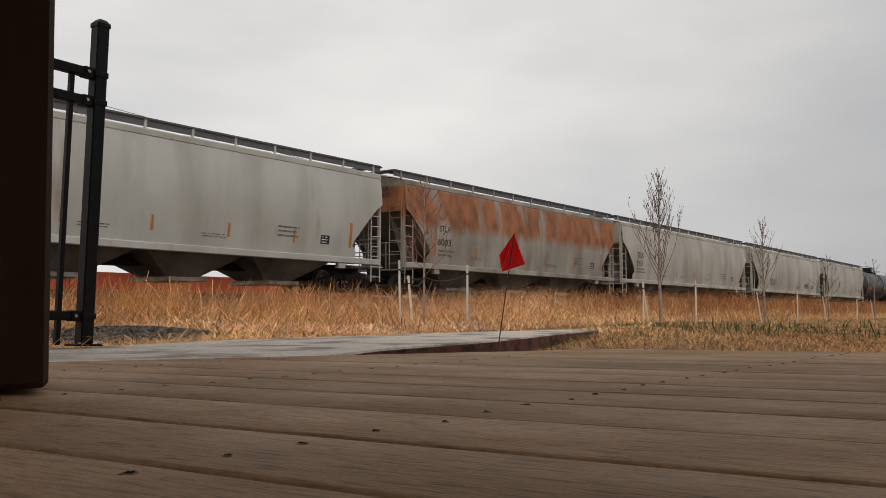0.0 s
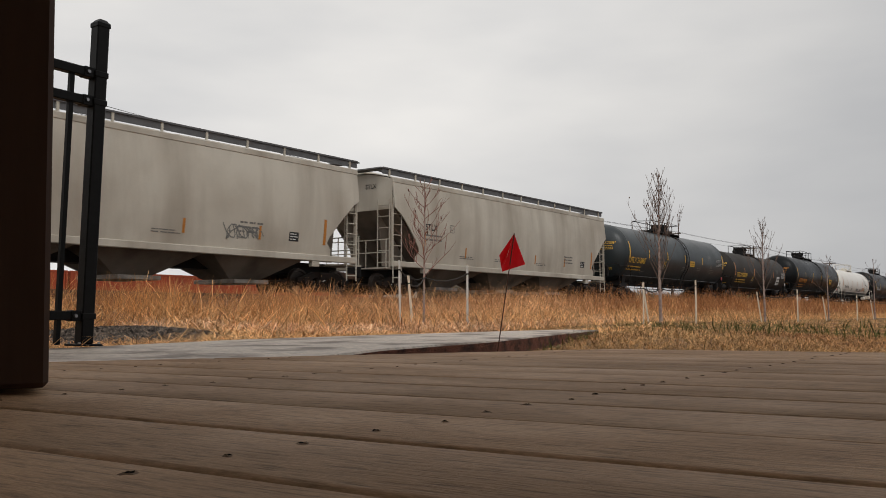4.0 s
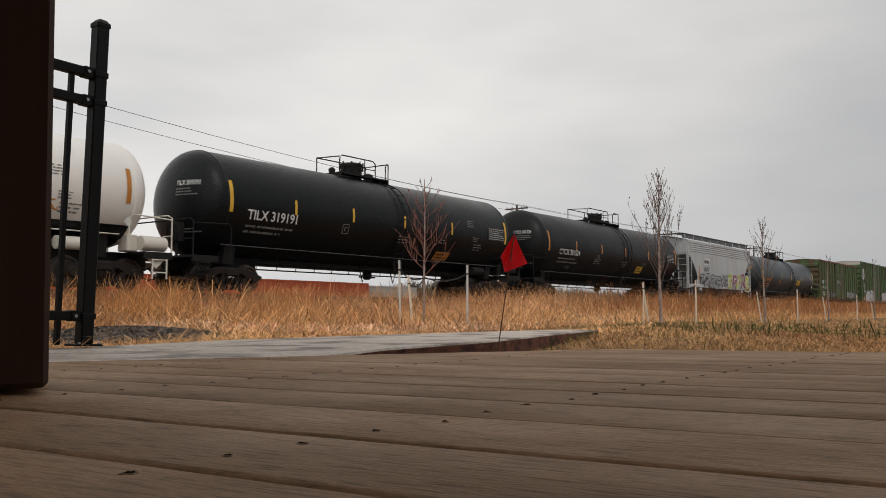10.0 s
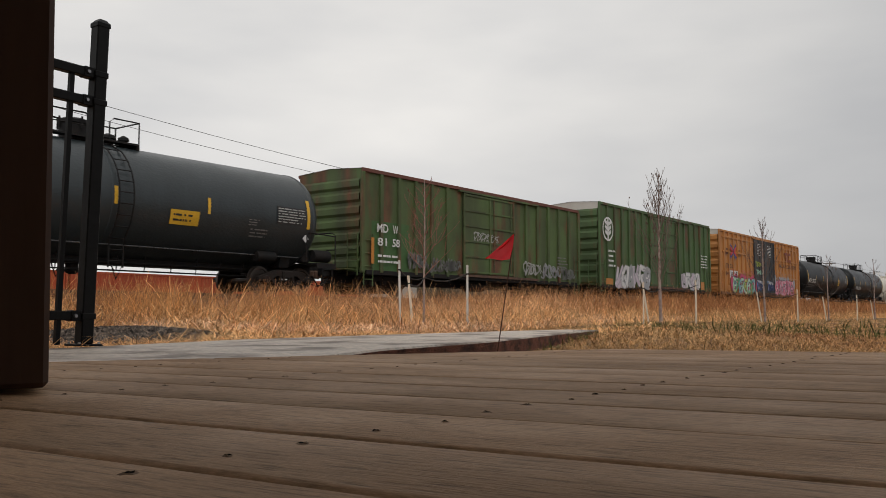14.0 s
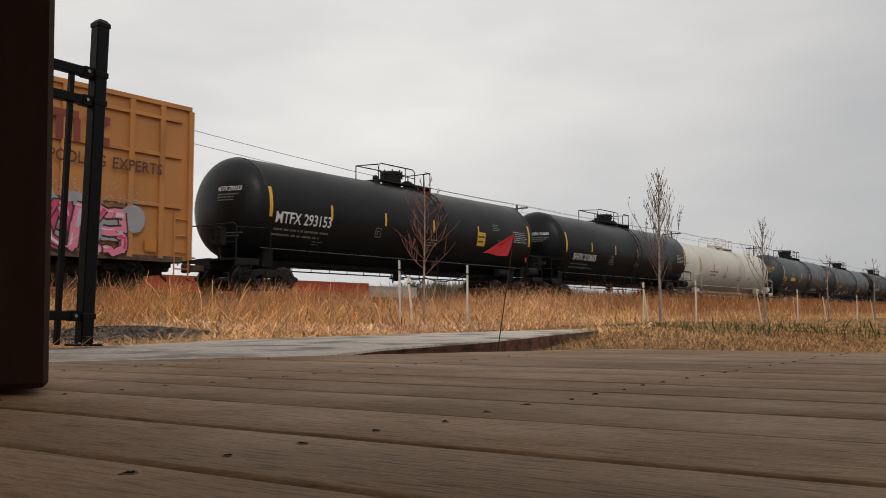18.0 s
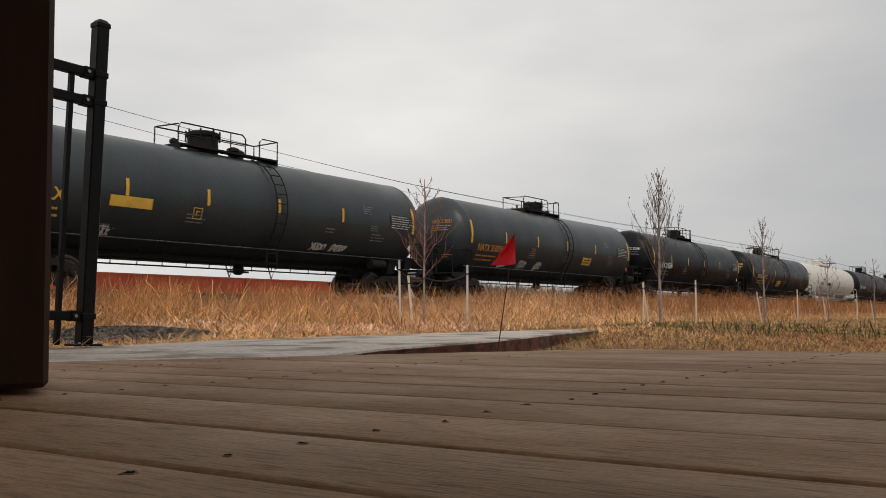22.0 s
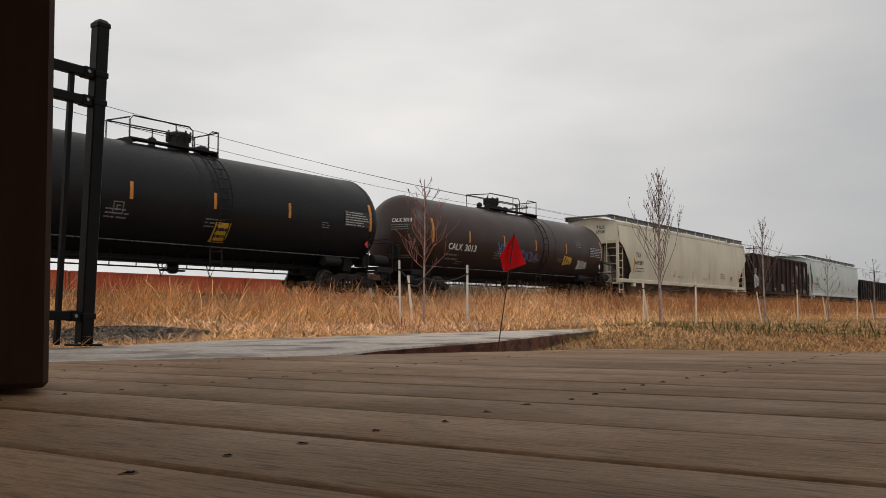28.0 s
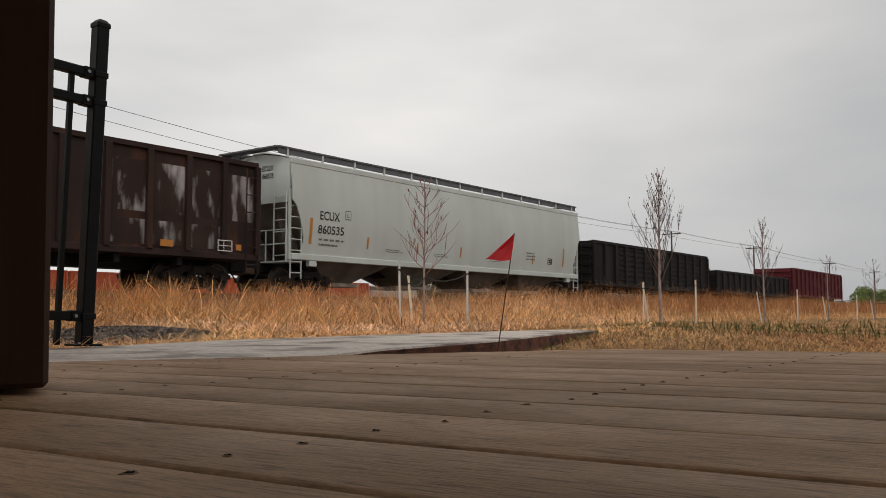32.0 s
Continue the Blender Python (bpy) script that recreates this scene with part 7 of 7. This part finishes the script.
    car, skin = box_car(269.1, 287.1, "tall green box car with a round white emblem and pale graffiti", P_GREEN2, -7.9, 7.9, .93, 5.22, (-1.67, 2.16), 18, end_cap=P_CAPWHITE)
    em = Shape()
    for k in range(24):
        a, b = 2 * math.pi * k / 24, 2 * math.pi * (k + 1) / 24
        em.add([(-7.02 + .62 * f * math.cos(t), skin.y(0), 3.88 + .62 * f * math.sin(t)) for t in (a, b) for f in (.84, 1)], [(0, 1, 3, 2)])
    em.add([(-7.09, skin.y(0), 3.3), (-6.95, skin.y(0), 3.3), (-6.95, skin.y(0), 4.42), (-7.09, skin.y(0), 4.42)], [(0, 1, 2, 3)])
    for z in (3.5, 3.75, 4.0):
        for sg in (-1, 1):
            em.add([(-7.02, skin.y(0) - .002, z), (-7.02 + sg * .36, skin.y(0) - .002, z + .18), (-7.02 + sg * .30, skin.y(0) - .002, z + .34), (-7.02, skin.y(0) - .002, z + .2)], [(0, 1, 2, 3)[::sg]])
    part("emblem", em, WHITEMARK, car, "plain white ring emblem", smooth=0)
    stuff_text(part("small_stencil", skin.lines(-7.0, -6.2, 1.9, 2.9, 4, rng), WHITEMARK, car, smooth=0))
    part("reflector", skin.bar(-7.3, -6.5, 1.05, 1.35), ORANGE, car)
    graffiti(car, skin, -6.1, -1.9, .90, 2.25, ["lilac", "white", "grey"], "grey", 6, 15, accents=("white", "grey"))
    graffiti(car, skin, 2.9, 5.8, 1.0, 2.10, ["lilac", "white"], "grey", 4, 16, accents=("white", "grey"))
    stuff_text(part("small_stencil", skin.lines(6.2, 7.4, 2.4, 3.3, 5, rng), WHITEMARK, car, smooth=0))
    part("reflector", skin.bar(6.1, 6.7, 1.05, 1.55), ORANGE, car)
    car, skin = box_car(287.1, 307.5, "orange box car with black doors, a crossed emblem and bright graffiti", P_ORANGE, -9.60, 9.92, .96, 5.22, (-2.2, 2.78), 21, door_paint=P_DOOR, end_cap=P_CAPWHITE, double=True, grid=True)
    marks(car, skin, [("next", -8.49, -7.93, 3.86, 4.06), ("load", -8.49, -7.95, 3.60, 3.80), ("any", -5.83, -5.37, 3.82, 4.02), ("road", -5.87, -5.22, 3.58, 3.78), ("TB", -8.47, -7.89, 2.66, 2.96), ("OX", -7.67, -7.07, 2.66, 2.96),
                      ("64", -8.51, -7.99, 2.16, 2.45)], BROWNMARK)
    marks(car, skin, [("RAILCAR", 4.13, 5.61, 3.20, 3.50), ("POOLING", 5.81, 7.31, 3.20, 3.50), ("EXPERTS", 7.51, 8.98, 3.20, 3.50)], BROWNMARK)
    lg = Shape()
    for a, b, c, d in ((5.61, 6.55, 4.28, 4.48), (5.96, 6.16, 3.75, 4.30), (6.42, 6.60, 3.75, 4.30)):
        skin.bar(a, b, c, d, lg)
    skin.bar(6.76, 7.40, 3.75, 3.95, lg)
    skin.bar(6.76, 7.40, 4.28, 4.48, lg)
    part("emblem", lg, RUSTRED, car, "plain dull red emblem of bars", smooth=0)
    xr, xb = Shape(), Shape()
    for (a, b), s in ((((-7.49, 4.30), (-6.29, 3.38)), xb), (((-7.49, 3.38), (-6.29, 4.34)), xb), (((-7.49, 4.12), (-7.04, 3.84)), xr), (((-7.49, 3.58), (-7.04, 3.84)), xr), (((-6.31, 4.14), (-6.79, 3.86)), xr), (((-6.31, 3.60), (-6.79, 3.86)), xr)):
        skin.stroke([a, b], .22 if s is xb else .20, s, .002 if s is xr else 0)
    em = part("emblem", xb, BLUEMARK, car, "crossed blue and red emblem", smooth=0)
    part("emblem_red", xr, REDMARK, em, smooth=0)
    for txt, a, b in (("33", -7.66, -7.09), ("18", -6.78, -6.14)):
        p = part("number_plate", skin.bar(a - .06, b + .06, 2.02, 2.52), WHITEMARK, car)
        part("number", Skin(w=1.5, proud=.10).letters(txt, a + .05, b - .05, 2.10, 2.44), BLACKMARK, p, smooth=0)
    dsk = Skin(w=1.615, proud=.006)
    for a in (-1.95, .60):
        stuff_text(part("door_stencil", dsk.lines(a + .35, a + 1.35, 3.85, 4.75, 8, rng), WHITEMARK, car, smooth=0))
        for k, (z, hh, mm, wd) in enumerate(((2.95, .55, "lime", .045), (2.35, .55, "mint" if a < 0 else "grey", .045), (1.15, 1.0, "blue", .13), (1.25, .9, "white", .06), (1.2, .7, "navy", .12))):
            if a < 0 or k > 1:
                scribble(car, Skin(w=1.615, proud=.006 + .002 * k), a + .1 * k, z, 1.4, hh, SPRAY[mm], 31 + int(a) + k, wd)
    gk = Skin(w=1.5, proud=.096)
    graffiti(car, gk, -7.1, -2.25, .92, 2.12, ["mint", "green", "teal", "mint", "lime"], "black", 8, 21, backdrop="rose", accents=("green", "blue", "white", "gold"))
    graffiti(car, gk, 2.9, 7.9, .95, 2.30, ["pink", "rose", "pink"], "black", 7, 23, backdrop="grey", accents=("white", "rose", "lilac"))
    part("yellow_panel", skin.bar(-8.1, -7.75, 1.15, 1.5), ORANGE, car)
    part("yellow_panel", skin.bar(8.5, 8.85, 1.15, 1.5), ORANGE, car)
    # second run of tank cars
    tank_car(307.5, 325.3, "satin black tank car with white lettering", P_CHAR, 1.60, 4.40, [("MTFX 293153", -6.22, -3.81, 2.30, 2.66)], WHITEMARK, YELLOW, (-.8, 3.3), 1.1, (.5, .42), fit=(317.5, 8.4), seed=11,
             placard=(4.9, 2.55, .55, .55, YELLOW), bands=(1.4,))
    tank_car(325.3, 343.4, "wet glossy black tank car with white lettering", P_BLACK, 1.62, 4.42, [("SHPX 210685", -5.33, -2.95, 2.14, 2.46)], WHITEMARK, YELLOW, (-1.2, 3.6), 1.2, (.5, .42), fit=(335.7, 8.3), seed=12)
    tank_car(343.4, 361.2, "ivory white tank car with faded lettering", P_IVORY, 1.52, 4.12, (), BLACKMARK, ORANGE, (-1.6, 3.0), .5, (.42, .25), iron=P_IVORY, fit=(353.0, 7.9), seed=13, block=False)
    CAR18, half = CARS[-1][0], 8.9
    sk = Skin(r=1.52, zc=4.12 - 1.52, proud=.016)
    stuff_text(part("faded_stencil", sk.lines(-5.3, -3.7, 2.0, 2.42, 2, rng), FADEDMARK, CAR18, smooth=0))
    tank_car(361.2, 379.6, "grey-green tank car with yellow lettering and white tags", P_SLATE, 1.60, 4.36, [("UTLX", -6.37, -5.35, 2.24, 2.56)], GOLDMARK, YELLOW, (-1.9, 2.9), -.1, (.62, .58), fit=(371.4, 8.0), seed=14, bands=(1.6,),
             tags=[(-4.4, 1.45, .5, .4, WHITEMARK, 21), (3.3, 1.55, .6, .32, WHITEMARK, 22), (4.2, 1.55, .7, .32, WHITEMARK, 23)])
    stuff_text(part("small_stencil", Skin(r=1.6, zc=2.76, proud=.016).bar(-5.15, -3.9, 2.26, 2.54), GOLDMARK, CARS[-1][0]))
    tank_car(379.6, 397.6, "grey-green tank car with orange lettering and white tags", P_SLATE, 1.58, 4.30, [("NATX 310031", -5.92, -4.10, 2.10, 2.38)], ORANGEMARK, YELLOW, (-1.3, 3.0), 1.0, (.55, .5), fit=(389.5, 8.2), seed=15, bands=(1.5,),
             placard=(3.6, 2.1, .9, .36, YELLOW), tags=[(-3.9, 1.45, .5, .35, WHITEMARK, 24), (-2.4, 1.45, .6, .5, WHITEMARK, 25), (-1.0, 1.45, .5, .5, WHITEMARK, 26)])
    tank_car(397.6, 415.1, "wet glossy black tank car with white lettering", P_BLACK, 1.60, 4.32, [("GATX 200681", -5.65, -3.54, 2.20, 2.52)], WHITEMARK, YELLOW, (-1.1, 2.6), .7, (.5, .42), fit=(407.4, 8.2), seed=16)
    tank_car(415.1, 433.5, "wet black tank car with yellow lettering", P_BLACK, 1.58, 4.25, [("UTLX 669542", -5.25, -2.91, 2.22, 2.52)], GOLDMARK, YELLOW, (-1.1, 4.4), .3, (.45, .42), fit=(425.7, 8.6), seed=17, placard=(.4, 1.95, .9, .42, YELLOW))
    tank_car(433.5, 452.1, "cream white tank car with black lettering", P_WHITE, 1.52, 4.20, [("UTLX", -4.92, -3.85, 2.2, 2.5)], BLACKMARK, ORANGE, (-2.0, 3.0), .3, (.55, .35), iron=P_WHITE, fit=(444.2, 8.1), seed=18, block=False)
    stuff_text(part("small_stencil", Skin(r=1.52, zc=2.68, proud=.016).bar(-3.65, -2.6, 2.22, 2.48), BLACKMARK, CARS[-1][0]))
    tank_car(452.1, 468.8, "satin black tank car with widely spaced white lettering", P_CHAR, 1.58, 4.27, [("TCBX", -6.16, -5.12, 2.27, 2.60), ("236104", -4.85, -3.37, 2.27, 2.60)], WHITEMARK, ORANGE, (-1.1, 2.9), 1.4, (.42, .35), fit=(461.4, 8.1), seed=19,
             placard=(1.9, 1.85, .55, .55, YELLOW), bands=(1.2,))
    tank_car(468.8, 486.5, "dark brown tank car with graffiti tags", P_BROWN, 1.54, 4.10, [("CALX", -4.54, -3.62, 2.02, 2.28), ("3013", -3.45, -2.65, 2.02, 2.28)], WHITEMARK, ORANGE, (-.9, 4.2), .7, (.4, .4), fit=(479.1, 7.9), seed=20, bands=(3.9,),
             tags=[(-1.0, 1.9, 1.5, .7, SPRAY["blue"], 27, .028), (.9, 1.7, 1.4, .7, SPRAY["violet"], 30, .028), (4.6, 1.75, .8, .6, GOLDMARK, 28), (6.1, 1.6, .9, .6, WHITEMARK, 29)])
    # the tail of mixed cars
    covered_hopper(486.6, 509.6, "cream four-bay covered hopper car", P_LIGHT, 10.30, 4.33, [("TILX", -8.38, -7.72, 2.60, 2.85), ("639381", -8.48, -7.40, 2.19, 2.42)], seed=21)
    car, skin = gondola(509.5, 525.7, "dark brown ribbed gondola car with graffiti", P_GOND, -7.25, 7.6, 1.10, 3.98, 12)
    scribble(car, skin, -7.2, 1.3, 1.0, 1.4, WHITEMARK, 41, .07)
    scribble(car, skin, -.3, 1.2, .7, .9, PALEMARK, 42, .04)
    # worn roller letters, half flaked away
    for k in range(4):
        x = -7.25 + 14.85 / 12 * (8 + k)
        part("worn_lettering", Skin(w=1.5, proud=.006).bar(x + .10, x + 1.14, 2.2, 3.55), P_WORN, car, "flaking white roller lettering")
        if k < 3:
            part("worn_lettering", Skin(w=1.5, proud=.006).bar(x + .10, x + 1.14, 1.35, 2.0), P_WORN, car, "flaking white roller lettering")
    stuff_text(part("small_stencil", skin.lines(-4.3, -3.4, 1.3, 1.9, 4, rng), FADEDMARK, car, smooth=0))
    for gx, gz, gw in ((-5.2, 2.55, .2), (-5.9, 2.1, .22), (-5.3, 2.08, .22), (-4.7, 2.1, .22), (-4.1, 2.1, .22), (-3.5, 2.1, .22)):
        stuff_text(part("faded_stencil", skin.lines(gx, gx + gw, gz, gz + .30, 2, rng), GREYMARK, car, smooth=0))
    part("pale_patch", skin.bar(-7.15, -6.6, 2.55, 2.9), FADEDMARK, car)
    for q in ((6.1, 6.62, 1.30, 1.325), (6.1, 6.62, 1.595, 1.62), (6.1, 6.13, 1.3, 1.62), (6.59, 6.62, 1.3, 1.62), (6.3, 6.32, 1.3, 1.62), (6.1, 6.62, 1.45, 1.47)):
        stuff_text(part("data_frame", skin.bar(*q), WHITEMARK, car, smooth=0))
    for k, q in enumerate(((4.2, 4.6, 1.32, 1.5), (6.75, 6.95, 1.35, 1.52), (-2.2, -1.9, 1.4, 1.55))):
        part("reflector", skin.bar(*q), ORANGE, car)
    covered_hopper(525.7, 545.7, "white-green covered hopper car", P_MINT, 9.40, 4.33, [("ECUX", -8.21, -7.30, 2.52, 2.81), ("860535", -8.28, -7.08, 2.08, 2.36)], seed=22, bays=4, cut=(.55, 3.05), round_cut=True)
    gondola(545.7, 563.6, "black gondola car with horizontal ribs", P_GONDBLK, -7.9, 8.1, .98, 3.20, 13, ribbed=True)
    gondola(563.6, 582.0, "low black gondola car", P_GONDBLK, -8.5, 8.4, .98, 2.42, 14)
    gondola(582.0, 600.0, "dark red high-sided gondola car at the end of the train", P_RED, -8.6, 8.8, 1.0, 3.35, 13)


build_train()


# ---- what moves: the cars along the track, their wheels, the flag in the wind ----
def motions():
    for car, s in CARS:
        walk(car, [(t, beside(s - SPEED * t, TRACK_D, car.location.z)) for t in (0.0, 8.0, 16.0, 24.0, 32.0)])
    for key, dx in (("lead", .88), ("trail", -.88)):
        first, *rest = WHEELS[key]
        turn = math.degrees(SPEED / 30 / 0.415)
        walk(first, [(i / 30, pose(dx, 0, .44, 0, -turn * i % 360, 0)) for i in range(961)])
        for w in rest:
            w.rotation_mode = "QUATERNION"
            a = w.animation_data_create()
            a.action = first.animation_data.action
            a.action_slot = first.animation_data.action_slot
    lift = [(0.0, 0), (0.3, 4), (0.5, 12), (1.0, 17), (1.5, 10), (2.0, 2), (3.5, 0), (5.5, 0), (7.5, 1), (9.0, -3), (10.0, -4), (11.0, -2), (11.5, 36), (12.0, 37), (13.0, 34), (14.5, 31), (16.5, 38),
            (18.0, 41), (19.0, 44), (20.5, 24), (21.0, 23), (22.0, 18), (22.5, 8), (23.0, -2), (24.0, -3), (27.5, -2), (29.0, -1), (29.5, 4), (30.0, 17), (30.5, 10), (31.0, 5), (31.5, 18), (32.0, 30)]
    outer, inner = FLAG_LEAVES
    fold = Vector((-22, 0, -68)).normalized()
    walk(outer, [(t, Matrix.Translation(FLAG_TOP) @ pose(0, 0, 0, 0, a, max(0, a) * 0.6) @ Matrix.Rotation(radians(min(48, max(0, a) * 1.4)), 4, fold)) for t, a in lift])
    walk(inner, [(t, Matrix.Translation(FLAG_TOP) @ pose(0, 0, 0, 0, a, max(0, a) * 0.6) @ Matrix.Rotation(radians(min(150, max(0, a) * 8)), 4, fold)) for t, a in lift])


motions()
